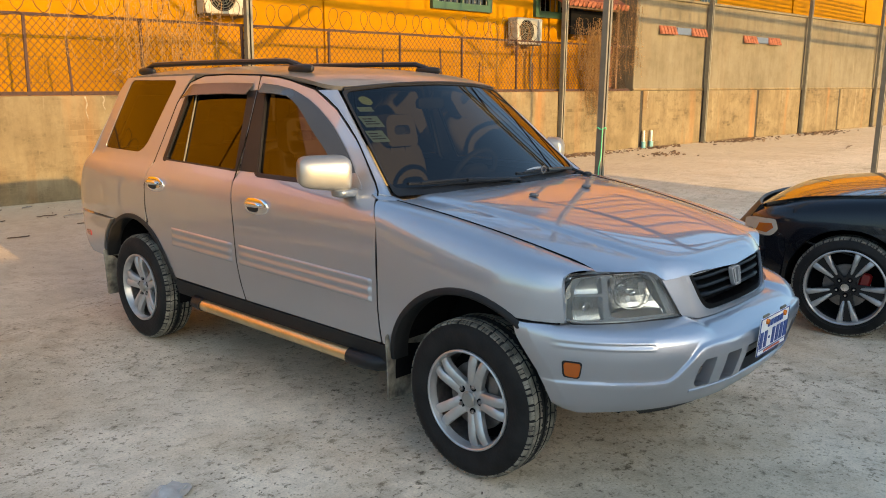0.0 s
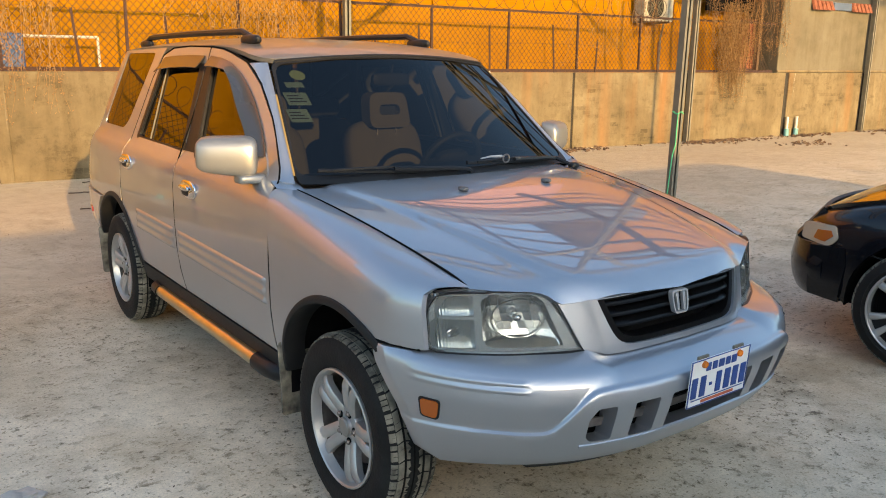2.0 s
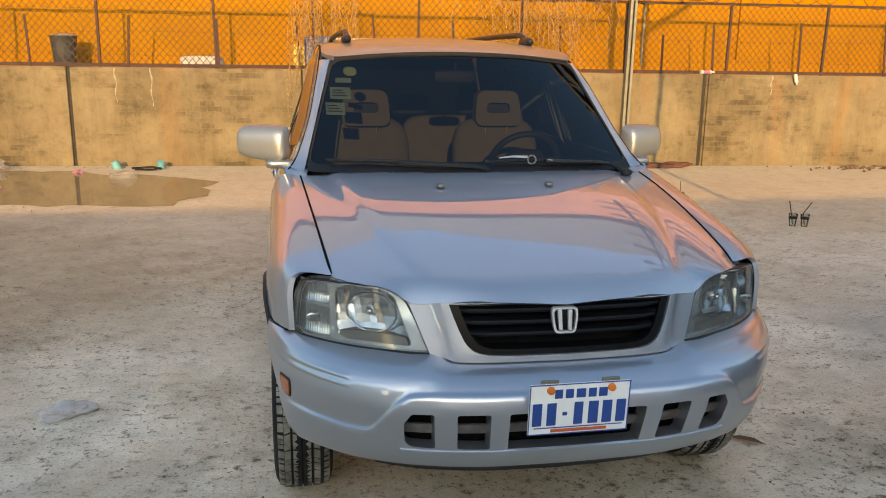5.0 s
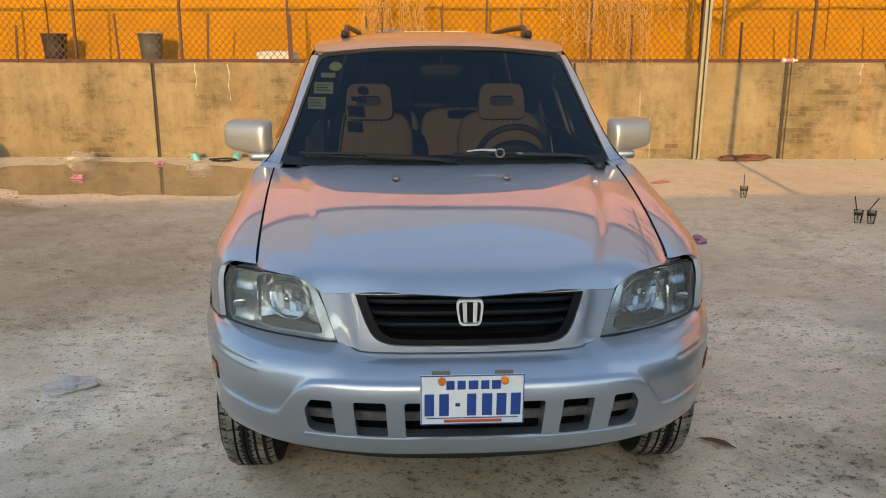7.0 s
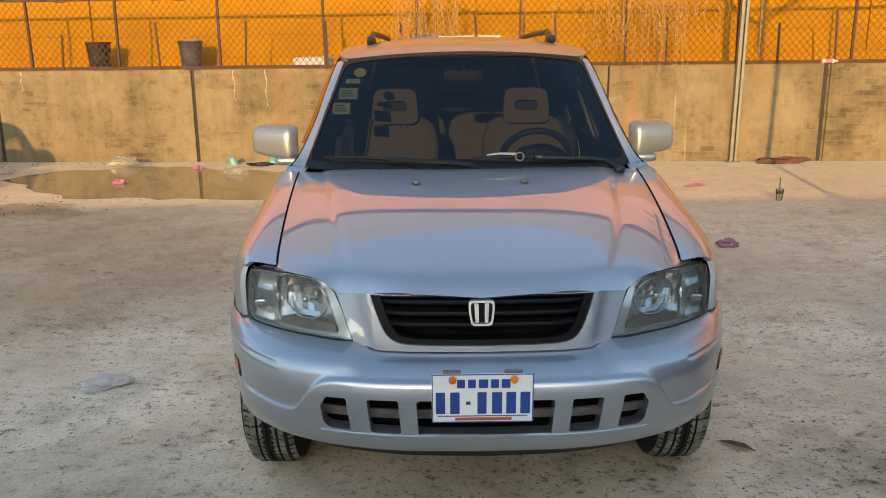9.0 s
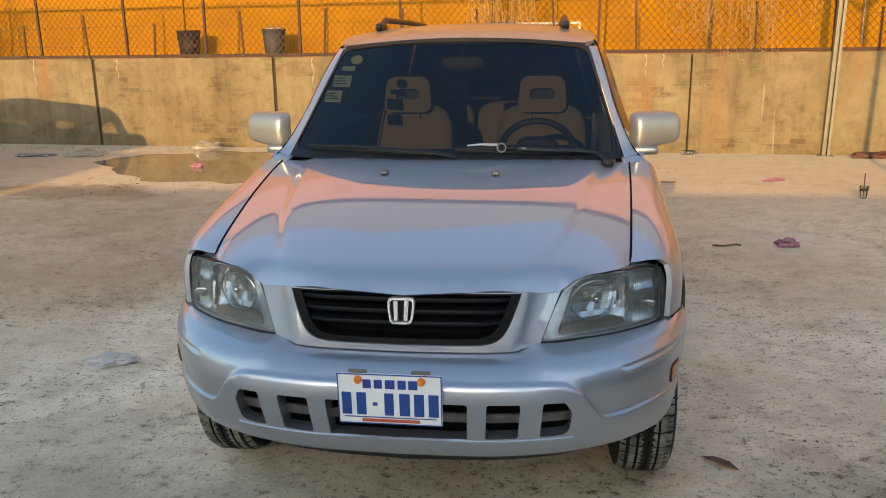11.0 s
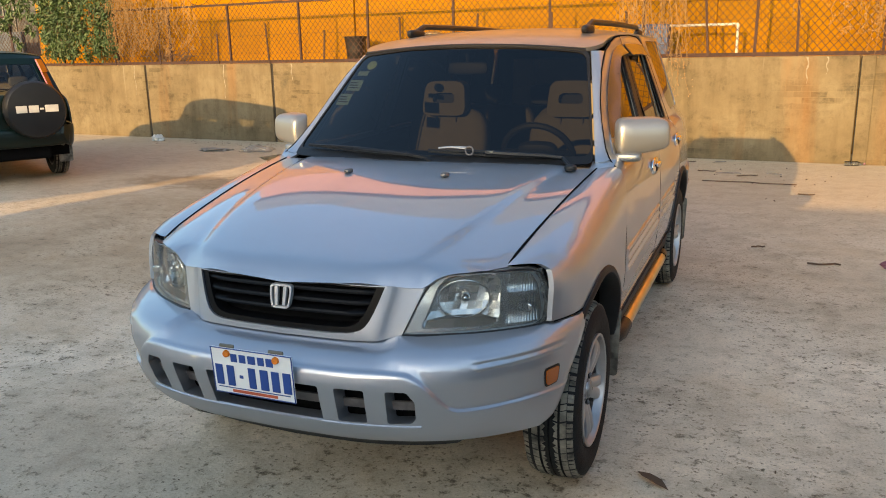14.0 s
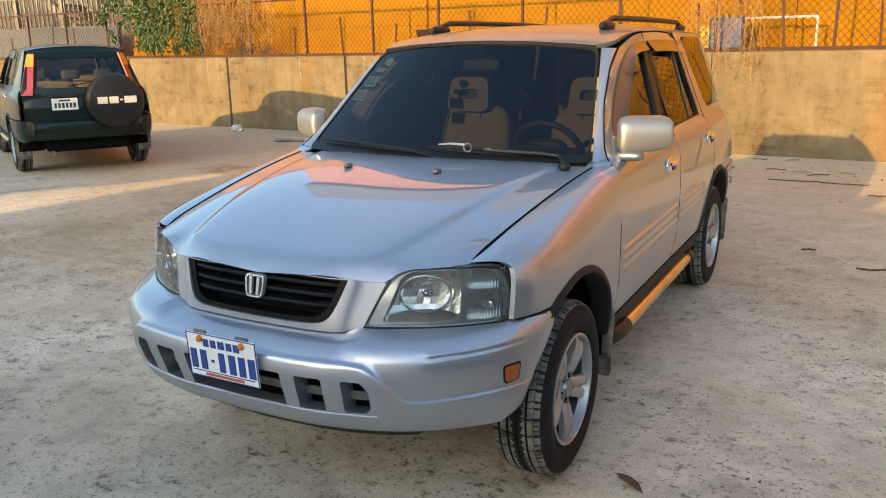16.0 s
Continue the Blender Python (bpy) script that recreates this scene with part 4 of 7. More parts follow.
def wheel_meshes(parent, alloy, style):
    """The parts of one wheel, axle along x, outer face to -x. Style 0: five broad slotted spokes; style 1: five open V spokes on black."""
    w = new("wheel")
    w.parent = parent
    R = .212 if style == 0 else .252
    prof = [(-.092, R), (-.103, R + .02), (-.108, .272), (-.104, .298), (-.094, .316), (-.080, .327), (-.060, .332), (-.046, .333), (-.045, .325), (-.040, .325), (-.039, .334), (-.010, .335), (-.009, .327), (-.004, .327), (-.003, .335), (.026, .334), (.027, .326), (.032, .326), (.033, .334), (.060, .332), (.080, .327), (.094, .316), (.104, .29), (.104, .26), (.095, R)]
    tyre = part("tyre", lathe(bmesh.new(), prof, 72), RUBBER, w, smooth=True)
    bm = bmesh.new()
    for i in range(98):
        rot = Matrix.Rotation(2 * math.pi * (i + .15 * math.sin(i * 2.3)) / 98, 4, "X")
        for xc, wd, sk in ((-.058, .022, .35), (-.025, .026, -.3), (.012, .026, .3), (.046, .022, -.35)):
            r = bmesh.ops.create_cube(bm, size=1)
            for v in r["verts"]:
                v.co = rot @ Vector((v.co.x * wd + xc, v.co.y * .0200 + sk * v.co.x * .020, .3312 + v.co.z * .006))
        for xc in (-.081, .081):
            r = bmesh.ops.create_cube(bm, size=1)
            for v in r["verts"]:
                v.co = rot @ Vector((v.co.x * .020 + xc, v.co.y * .0145, .3240 - .30 * (abs(v.co.x * .020 + xc) - .081) + v.co.z * .006))
    part("tread", bm, DUSTY, tyre, "worn dusty tread blocks")
    bm = lathe(bmesh.new(), [(-.070, R + .002), (-.102, R + .001), (-.105, R - .005), (-.101, R - .010), (-.080, R - .014), (-.066, R - .019), (-.060, R - .005)], 56)
    rim = part("rim", bm, alloy, w, smooth=True)
    part("barrel", lathe(bmesh.new(), [(-.062, R - .019), (.08, R - .02), (.085, R), (-.058, R)], 40), STEEL if style == 0 else BLACK, w, smooth=True)
    part("backing_plate", lathe(bmesh.new(), [(.03, .001), (.03, R - .018), (.04, R - .018), (.04, .001)], 32), DARK, w)
    reach = R - .057
    for i in range(5):
        rot = Matrix.Rotation(2 * math.pi * i / 5 + .3, 4, "X")
        for sgn in (-1, 1):
            bm = bmesh.new()
            rows = []
            for k in range(9):
                t = k / 8
                r = .045 + t * reach if style == 0 else .085 + t * (R - .098)
                off = sgn * (.012 + .0185 * t) if style == 0 else sgn * (.013 + .038 * t)
                hw = .0205 + .0035 * (1 - t) ** 2 if style == 0 else .009 + .012 * t
                x = -.062 - .026 * math.sin(t * 1.9)
                if t > .8:
                    x += .012 * (t - .8) / .2
                rows.append([bm.verts.new(rot @ Vector((x + dx, off + dy, r))) for dx, dy in ((.026, -hw), (.002, -hw), (-.005, -hw * .62), (-.006, 0), (-.005, hw * .62), (.002, hw), (.026, hw))])
            for k in range(8):
                for j in range(7):
                    bm.faces.new((rows[k][j], rows[k][(j + 1) % 7], rows[k + 1][(j + 1) % 7], rows[k + 1][j]))
            bm.faces.new(rows[0][::-1])
            bm.faces.new(rows[-1])
            bmesh.ops.recalc_face_normals(bm, faces=bm.faces)
            part("spoke", bm, alloy, rim, smooth=True)
        if style:
            bm = bmesh.new()
            vs = [[bm.verts.new(rot @ Vector((x, sg * hw, r))) for sg, hw, r in ((-1, .030, .04), (1, .030, .04), (1, .060, R - .015), (-1, .060, R - .015))] for x in (-.070, -.045)]
            for f in ((0, 1, 2, 3), (7, 6, 5, 4), (0, 4, 5, 1), (1, 5, 6, 2), (2, 6, 7, 3), (3, 7, 4, 0)):
                bm.faces.new([vs[q // 4][q % 4] for q in f])
            bmesh.ops.recalc_face_normals(bm, faces=bm.faces)
            part("spoke_back", bm, BLACK, rim, "black painted spoke body")
    bm = lathe(bmesh.new(), [(-.03, .070), (-.060, .072), (-.068, .067), (-.070, .036), (-.080, .033), (-.081, .020), (-.079, .001), (-.03, .001)], 40)
    hub = part("hub", bm, alloy if style == 0 else BLACK, w, smooth=True)
    if style == 0:
        part("cap", lathe(bmesh.new(), [(-.078, .0355), (-.083, .0345), (-.0845, .031), (-.0835, .0285), (-.086, .0265), (-.0875, .001), (-.078, .001)], 28), SATIN, hub, "plain dull silver centre cap", smooth=True)
    if style:
        part("cap", lathe(bmesh.new(), [(-.079, .026), (-.086, .025), (-.087, .001), (-.079, .001)], 24), CHROME, hub, "plain bright centre cap", smooth=True)
    for i in range(5):
        a = 2 * math.pi * (i + .5) / 5 + .3
        at = pose(0, .0555 * math.sin(a), .0555 * math.cos(a))
        # near-black discs colour the nut pockets like shaded hollows
        part("nut_pocket", lathe(bmesh.new(), [(-.0705, .001), (-.0725, .0165), (-.066, .0165), (-.066, .001)], 14), DARK, hub, at=at)
        part("lug_nut", lathe(bmesh.new(), [(-.082, .001), (-.082, .006), (-.076, .0095), (-.05, .0095), (-.05, .001)], 6), STEEL if style == 0 else CHROME, hub, at=at)
    part("brake_disc", lathe(bmesh.new(), [(.0, .04), (-.02, .04), (-.02, .145), (.0, .145)], 32), STEEL, w, smooth=True)
    part("brake_caliper", boxed((-.005, -.10, .06), (.07, .07, .12), bevel=.012), STEEL if style == 0 else RED, w)
    return w


def copy_parts(ob, m, parent):
    c = copy_thing(ob, m)
    c.parent = parent
    c.matrix_basis = m
    return c


def sport_utility(root, PAINT, rear_detail):
    """A five-door sport utility car on root; its nose points to -y."""
    P = lambda *a, **k: part(*a, **{"parent": root, **k})
    # bonnet
    hood_out = [(0, -.684), (.2, -.674), (.335, -.643), (.43, -.604), (.49, -.578), (.55, -.548), (.605, -.505)] + [(spl(EDGE_X, y) - .004, y) for y in (-.446, -.3, -.15, 0, .15, .35, .5)] + [(.45, .44), (.2, .41), (0, .402)]
    hood = P("bonnet", sheet(both(hood_out), lambda x, y: (x, y, hood_z(x, y)), (0, 0, 1), .022, flange=.02, inward=(0, 1, -.5), creases=[[(g * (spl(FOLD, y) + o), y) for y in [-.585 + .02 * i for i in range(48)]] for g in (-1, 1) for o in (-.016, -.006, .006, .016)]), PAINT, smooth=True)
    for sx in (-.212, .205):
        bm = blob(bmesh.new(), (sx, .15, hood_z(sx, .15) + .008), (.030, .044, .018), .7, 12, 8)
        part("washer_jet", bm, BLACK if rear_detail else STEEL, hood, smooth=True)
    # near-black sheet under the bonnet supplies the bay's shade
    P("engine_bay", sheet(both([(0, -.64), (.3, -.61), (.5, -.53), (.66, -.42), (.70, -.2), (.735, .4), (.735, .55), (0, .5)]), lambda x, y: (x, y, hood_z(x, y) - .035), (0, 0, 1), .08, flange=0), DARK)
    # cowl
    bm = sheet([(-.70, .40), (.70, .40), (.70, .62), (-.70, .62)], lambda x, y: (x, y - .10 * (1 - (x / .7) ** 2), 1.035 + .02 * (1 - (x / .7) ** 2)), (0, 0, 1), .06)
    P("cowl", bm, BLACK)
    # screen
    scr = [(-.698, 1.064), (.698, 1.064), (.566, 1.506), (.3, 1.533), (0, 1.541), (-.3, 1.533), (-.566, 1.506)]
    ws = P("windscreen", sheet(scr, s_screen, (0, -1, .6), .04, flange=.004, rounding=.03), GLASS if not rear_detail else GLASS_CLEAR, label="clear slightly tinted windscreen glass", smooth=True)
    ws.visible_shadow = False
    inner = [(-.684, 1.092), (.684, 1.092), (.557, 1.498), (.3, 1.524), (0, 1.532), (-.3, 1.524), (-.557, 1.498)]
    P("screen_seal", sheet(scr, lambda x, z: (s_screen(x, z)[0], s_screen(x, z)[1] - .007, z), (0, -1, .6), .025, [inner], .005, rounding=.03, hole_rounding=.04), BLACK, smooth=True)
    bm = tubed([(x, s_screen(x, 1.508 + .031 * (1 - (x / .56) ** 2))[1] - .006, 1.508 + .031 * (1 - (x / .56) ** 2)) for x in [-.55 + .055 * i for i in range(21)]], .008, 6)
    P("screen_moulding", bm, BLACK, smooth=True)
    for sx, col, z, w, h in ((-.486, GREEN_STICK, 1.455, .060, .040), (-.518, PALE_STICK, 1.417, .068, .020), (-.535, PALE_STICK, 1.363, .088, .048), (-.561, PALE_STICK, 1.300, .080, .048)):
        ol = [(sx + w / 2 * math.cos(a), z + h / 2 * math.sin(a)) for a in [k * math.pi / 8 for k in range(16)]] if col is GREEN_STICK else [(sx - w / 2, z - h / 2), (sx + w / 2, z - h / 2), (sx + w / 2, z + h / 2), (sx - w / 2, z + h / 2)]
        if not rear_detail:
            part("sticker", sheet(ol, lambda x, zz: (x, s_screen(x, zz)[1] + .006, zz), (0, -1, .6), .03, flange=.001), col, ws, "round pale green sticker" if col is GREEN_STICK else "small pale paper sticker")
            if h > .03 and col is not GREEN_STICK:
                for k in range(3):
                    bar = [(sx - .034, z - .012 + k * .011), (sx + .03 - .01 * k, z - .012 + k * .011), (sx + .03 - .01 * k, z - .008 + k * .011), (sx - .034, z - .008 + k * .011)]
                    part("sticker_bar", sheet(bar, lambda x, zz: (x, s_screen(x, zz)[1] + .0045, zz), (0, -1, .6), .03, flange=.0005), GREY_CLOTH, ws)
    # wipers
    for xa, xb in ((.06, -.615), (.63, .02)):
        wip = new("wiper")
        wip.parent = root
        f = lambda t, o, h=0: (xa + (xb - xa) * t, s_screen(xa + (xb - xa) * t, 1.10)[1] - .012 - o, 1.080 + .030 * t + h)
        part("arm", tubed([(xa, .425, 1.060), f(.08, .035, .006)] + [f(t, .030, .012) for t in (.2, .35, .5, .58)], .009, 6), BLACK, wip, smooth=True)
        part("blade", tubed([f(.05 + .95 * t / 12, .006) for t in range(13)], .008, 6), BLACK, wip)
        part("blade_spine", tubed([f(.12 + .80 * t / 10, .016, .004 + .012 * math.sin(math.pi * t / 10)) for t in range(11)], .005, 5), BLACK, wip)
        part("clip", boxed(f(.55, .030, .016), (.03, .014, .010), bevel=.003), GALV if xa > .5 else BLACK, wip)
        if xa > .5 and not rear_detail:
            ring = [(.212 + .017 * math.cos(a), f(.69, .04)[1], 1.118 + .017 * math.sin(a)) for a in [k * math.pi / 12 for k in range(24)]]
            tie = part("wire_tie", tubed(ring, .0036, 6, closed=True), STEEL, wip, "bright wire ring hooked on the wiper", smooth=True)
            part("bright_strip", tubed([(.075, f(.9, .03)[1], 1.126), (.13, f(.82, .03)[1], 1.131), (.195, f(.7, .03)[1], 1.128)], lambda t: .003 + .003 * t, 6), ALLOY, wip, "small bright metal strip", smooth=True)
        part("pivot", blob(bmesh.new(), (xa, .42, 1.060), (.05, .05, .03), .8, 12, 6), BLACK, wip, smooth=True)
    # roof
    roof_out = [(-1, 1.14), (-.955, 1.075), (-.90, 1.04), (-.8, 1.03), (.8, 1.03), (.90, 1.04), (.955, 1.075), (1, 1.14), (1, 1.3), (1, 2.0), (1, 2.7), (1, 3.1), (-1, 3.1), (-1, 2.7), (-1, 2.0), (-1, 1.3)]
    roof = P("roof", sheet(roof_out, s_roof, (0, 0, 1), .05, flange=.02, rounding=.06), DUST_SILVER if not rear_detail else PAINT, smooth=True)
    if not rear_detail:
        for sx in (-1, 1):
            rl = new("roof_rail")
            rl.parent = root
            bar = [(sx * (.468 - .006 * abs(t - .5)), 1.40 + t * 1.68, 1.606 + .038 * min(1, math.sin(math.pi * min(1, max(0, t))) * 4) + .006 * math.sin(math.pi * t)) for t in [k / 24 for k in range(25)]]
            part("bar", tubed(bar, .0155, 8), BLACK, rl, smooth=True)
            for yy in (1.44, 3.03):
                bm = blob(bmesh.new(), (sx * .468, yy, 1.607), (.046, .20, .048), .75, 20, 10)
                part("foot", bm, BLACK, rl, smooth=True)
    # pillars beside the screen
    for mir in (False, True):
        def s_pillar(u, t):
            z = 1.066 + .446 * t
            i = Vector(s_screen(-(.70 - .133 * t), z)) + Vector((0, .008, 0))
            dz = 1.078 + .430 * t
            dy = spl([(1.08, .572), (1.15, .655), (1.29, .806), (1.415, .968), (1.508, 1.155)], dz) - .006
            o = Vector(s_side(dy, dz))
            p = i.lerp(o, u)
            b = math.sin(math.pi * u) * .011
            return (p.x - b * .7, p.y - b * .7, p.z + b * .1)
        P("screen_pillar", sheet([(0.03, 0), (.97, 0), (.97, .985), (.03, .985)], s_pillar, (-1, -.6, .2), .1, flange=.012, mirror=mir), PAINT, smooth=True)
        P("fender", sheet([(y, roll_w(y, z)) if (y, z) in ARCH else (y, z) for y, z in FENDER], s_fender, (-1, 0, .2), .028, flange=.016, mirror=mir, inward=(1, 0, -.1)), PAINT, smooth=True)
        # near-black sheets behind the panels, so that gaps read as shade
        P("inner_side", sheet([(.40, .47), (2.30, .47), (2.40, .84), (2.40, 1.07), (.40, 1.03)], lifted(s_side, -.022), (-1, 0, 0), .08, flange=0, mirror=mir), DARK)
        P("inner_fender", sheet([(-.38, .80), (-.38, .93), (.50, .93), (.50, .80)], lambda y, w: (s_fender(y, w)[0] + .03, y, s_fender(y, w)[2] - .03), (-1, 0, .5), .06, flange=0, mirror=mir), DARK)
        CA, CB, CC, CD = Vector((-.700, .42, 1.040)), Vector((-.686, .575, 1.070)), Vector((-.782, .575, 1.078)), Vector((-.772, .50, 1.032))
        P("cowl_corner", sheet([(0, 0), (1, 0), (1, 1), (0, 1)], lambda u, v: tuple(CA.lerp(CB, v).lerp(CD.lerp(CC, v), u) + Vector((0, 0, .004 * math.sin(math.pi * u)))), (-.2, 0, 1), .2, flange=.01, mirror=mir), PAINT, smooth=True)
        # doors
        for nm, ol, gl in (("front_door", FRONT_DOOR, FRONT_GLASS), ("rear_door", REAR_DOOR, REAR_GLASS)):
            d = P(nm, sheet(ol, s_side, (-1, 0, .1), .03, [gl], .018, mirror=mir, hole_rounding=.02, rounding=.012), PAINT, smooth=True)
            g = part("door_glass", sheet(gl, s_pane, (-1, 0, .3), .05, flange=.003, mirror=mir, rounding=.02), GLASS_SIDE if not rear_detail else GLASS_CLEAR, d, "dark tinted side window", smooth=True)
            cy, cz = sum(p[0] for p in gl) / len(gl), sum(p[1] for p in gl) / len(gl)
            ring = [(cy + (a - cy) * 1.05 + (.008 if a > cy else -.008), cz + (b - cz) * 1.05) for a, b in gl]
            inn = [(cy + (a - cy) * .975, cz + (b - cz) * .965) for a, b in gl]
            part("window_seal", sheet(ring, lifted(s_side, .001), (-1, 0, .3), .04, [inn], .012, mirror=mir, rounding=.025, hole_rounding=.02), BLACK, d, "black rubber window seal", smooth=True)
            # raised band of three soft ribs with rounded ends
            a, b = (.512, 1.515) if nm == "front_door" else (1.566, 2.17)
            bm = bmesh.new()
            ys = [a + (b - a) * i / 30 for i in range(31)]
            if nm == "front_door":
                ys = [a + .004 * i for i in range(8)] + ys[1:]
            rows = []
            for y in ys:
                row = []
                for k in range(29):
                    v = -1 + k / 14
                    z = .678 + .052 * v + (y - .5) * .012
                    e = min(1, max(0, 1.04 - abs(v)) / .12)
                    e *= min(1, max(0, y - a) / .02) * min(1, max(0, b - y) / .02)
                    h = .0055 * e + .0050 * e * (.5 + .5 * math.cos(v * math.pi * 2.6)) if abs(v) < .98 else 0
                    row.append(bm.verts.new(((side(y, z) + h - .0015) * (1 if mir else -1), y, z)))
                rows.append(row)
            for r0, r1 in zip(rows, rows[1:]):
                for k in range(28):
                    bm.faces.new((r0[k], r0[k + 1], r1[k + 1], r1[k]) if not mir else (r1[k], r1[k + 1], r0[k + 1], r0[k]))
            bmesh.ops.recalc_face_normals(bm, faces=bm.faces)
            part("rib_band", bm, PAINT, d, "raised band of three soft ribs", smooth="all")
            hy = 1.355 if nm == "front_door" else 2.345
            hz = .950 if nm == "front_door" else .975
            sx = 1 if mir else -1
            x = side(hy, hz)
            h = part("handle", blob(bmesh.new(), (sx * (x + .004), hy, hz), (.022, .19, .082), .75, 24, 10), CHROME, d, "bright chrome door handle", smooth=True)
            part("handle_recess", blob(bmesh.new(), (sx * (x + .0125), hy + .015, hz - .008), (.012, .10, .042), .8, 16, 8), TRIM, h, smooth=True)
            part("handle_grip", blob(bmesh.new(), (sx * (x + .022), hy + .01, hz + .008), (.016, .13, .026), .8, 16, 8), CHROME, h, smooth=True)
        # shut lines: dark tubes laid in the gaps to paint their shade
        sgx = 1 if mir else -1
        def seam(nm, pts, r=.0035, inset=.0015):
            P(nm, tubed([(sgx * (abs(p[0]) - inset), p[1], p[2]) for p in pts], r, 5), DARK, label="thin dark tube laid in a shut line as the gap's shade")
        seam("bonnet_seam", [(spl(EDGE_X, y) - .004, y, hood_z(spl(EDGE_X, y) - .006, y) - .001) for y in [-.43 + .04 * i for i in range(24)]], .0045, 0)
        seam("door_seam", [s_side(y, z) for y, z in ((.4825, .45), (.483, .60), (.4835, .72), (.487, .82), (.496, .96), (.53, 1.03), (.566, 1.078))])
        seam("door_seam", [s_side(y, z) for y, z in ((.567, 1.08), (.61, 1.117), (.650, 1.152), (.725, 1.22), (.802, 1.293), (.88, 1.357), (.964, 1.419), (1.05, 1.466), (1.143, 1.508), (1.335, 1.548), (1.45, 1.566), (1.60, 1.576))], .004)
        seam("door_seam", [s_side(y, z) for y, z in ((1.501, .45), (1.518, .55), (1.535, .66), (1.542, .74), (1.550, .83), (1.578, .95), (1.604, 1.06), (1.604, 1.3), (1.604, 1.575))])
        seam("door_seam", [s_side(y, z) for y, z in ((1.608, 1.576), (1.9, 1.582), (2.142, 1.575), (2.275, 1.540), (2.366, 1.42), (2.42, 1.24), (2.465, 1.10), (2.475, .96), (2.456, .83), (2.43, .75))])
        seam("bumper_seam", [s_side(y, .706) for y in (-.39, -.33, -.28, -.235)])
        # black post between the side windows
        for a, b in (([(1.45, 1.10), (1.535, 1.50)], [(1.595, 1.10), (1.597, 1.50)]), ([(1.612, 1.10), (1.612, 1.50)], [(1.64, 1.10), (1.685, 1.495)])):
            P("pillar_trim", sheet([a[0], b[0], b[1], a[1]], lifted(s_side, .003), (-1, 0, .3), .04, flange=.004, mirror=mir), BLACK)
        # bright bar in the rear window
        bm = tubed([((1 if mir else -1) * (side(2.16 + .03 * t, 1.10 + .385 * t) - .008), 2.16 + .03 * t, 1.10 + .385 * t) for t in (0, .5, 1)], .0045, 6)
        P("window_bar", bm, GALV)
        # wind deflectors over the windows
        for outer, inner_ in (([(.742, 1.150), (.80, 1.206), (.864, 1.262), (.985, 1.364), (1.134, 1.449), (1.285, 1.503), (1.42, 1.524), (1.568, 1.535)], [(.835, 1.140), (.885, 1.186), (.945, 1.238), (1.065, 1.320), (1.180, 1.413), (1.290, 1.474), (1.42, 1.486), (1.556, 1.490)]),
                              ([(1.650, 1.535), (1.85, 1.538), (2.05, 1.536), (2.235, 1.528), (2.262, 1.515)], [(1.665, 1.480), (1.85, 1.482), (2.05, 1.476), (2.22, 1.468), (2.285, 1.452)])):
            n = len(outer) - 1
            def s_shade(u, v):
                k = min(n - 1, int(u * n))
                t = u * n - k
                y, z = [(outer[k][i] * (1 - t) + outer[k + 1][i] * t) * (1 - v) + (inner_[k][i] * (1 - t) + inner_[k + 1][i] * t) * v for i in (0, 1)]
                return (-(side(y, z) + .006 + .026 * v ** 1.3), y, z)
            P("wind_deflector", sheet([(0, 0), (1, 0), (1, 1), (0, 1)], s_shade, (-1, 0, .3), .07, flange=.004, mirror=mir), DEFLECT, label="smoky glossy window deflector", smooth=True)
        q = P("rear_quarter", sheet(QUARTER, s_side, (-1, 0, .1), .032, [QUARTER_GLASS], .018, mirror=mir, hole_rounding=.04), PAINT, smooth=True)
        part("quarter_glass", sheet(QUARTER_GLASS, lifted(s_side, -.004), (-1, 0, .3), .05, flange=.003, mirror=mir, rounding=.04), GLASS_SIDE if not rear_detail else GLASS_CLEAR, q, "dark tinted quarter window", smooth=True)
        # dark flares over the wheels, liners behind them
        for cy, a0, a1 in ((0, 12, 122), (2.62, 18, 168)):
            bm = bmesh.new()
            rows = []
            for i in range(29):
                a = radians(a0 + (a1 - a0) * i / 28) if cy else radians(8 + (150 - 8) * i / 28)
                row = []
                for r, dx in ((.410, -.07), (.412, .002), (.417, .010), (.428, .012), (.440, .006), (.447, -.012)):
                    y, z = cy + r * math.cos(a), .335 + r * math.sin(a)
                    zz, yy = min(z, .72) if cy == 0 else z, min(max(y, -.36), 3.3)
                    x = side(yy, zz) + dx
                    if cy == 0 and z > .72:
                        x = -s_fender(y, roll_w(y, z))[0] + dx
                    row.append(bm.verts.new((x * (1 if mir else -1), y, z)))
                rows.append(row)
            for r0, r1 in zip(rows, rows[1:]):
                for k in range(5):
                    bm.faces.new((r0[k], r0[k + 1], r1[k + 1], r1[k]))
            bmesh.ops.recalc_face_normals(bm, faces=bm.faces)
            P("arch_flare", bm, TRIM, label="dark grey wheel arch flare", smooth=True)
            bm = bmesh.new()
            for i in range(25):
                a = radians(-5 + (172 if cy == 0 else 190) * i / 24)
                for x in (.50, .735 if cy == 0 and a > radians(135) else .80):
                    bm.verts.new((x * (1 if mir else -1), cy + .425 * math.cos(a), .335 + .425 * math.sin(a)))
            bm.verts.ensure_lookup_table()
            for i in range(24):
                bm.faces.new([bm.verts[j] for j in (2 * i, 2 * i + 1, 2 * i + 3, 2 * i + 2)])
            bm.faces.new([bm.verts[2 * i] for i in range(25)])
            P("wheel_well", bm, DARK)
            sx = 1 if mir else -1
            yy = .43 if cy == 0 else cy + .41
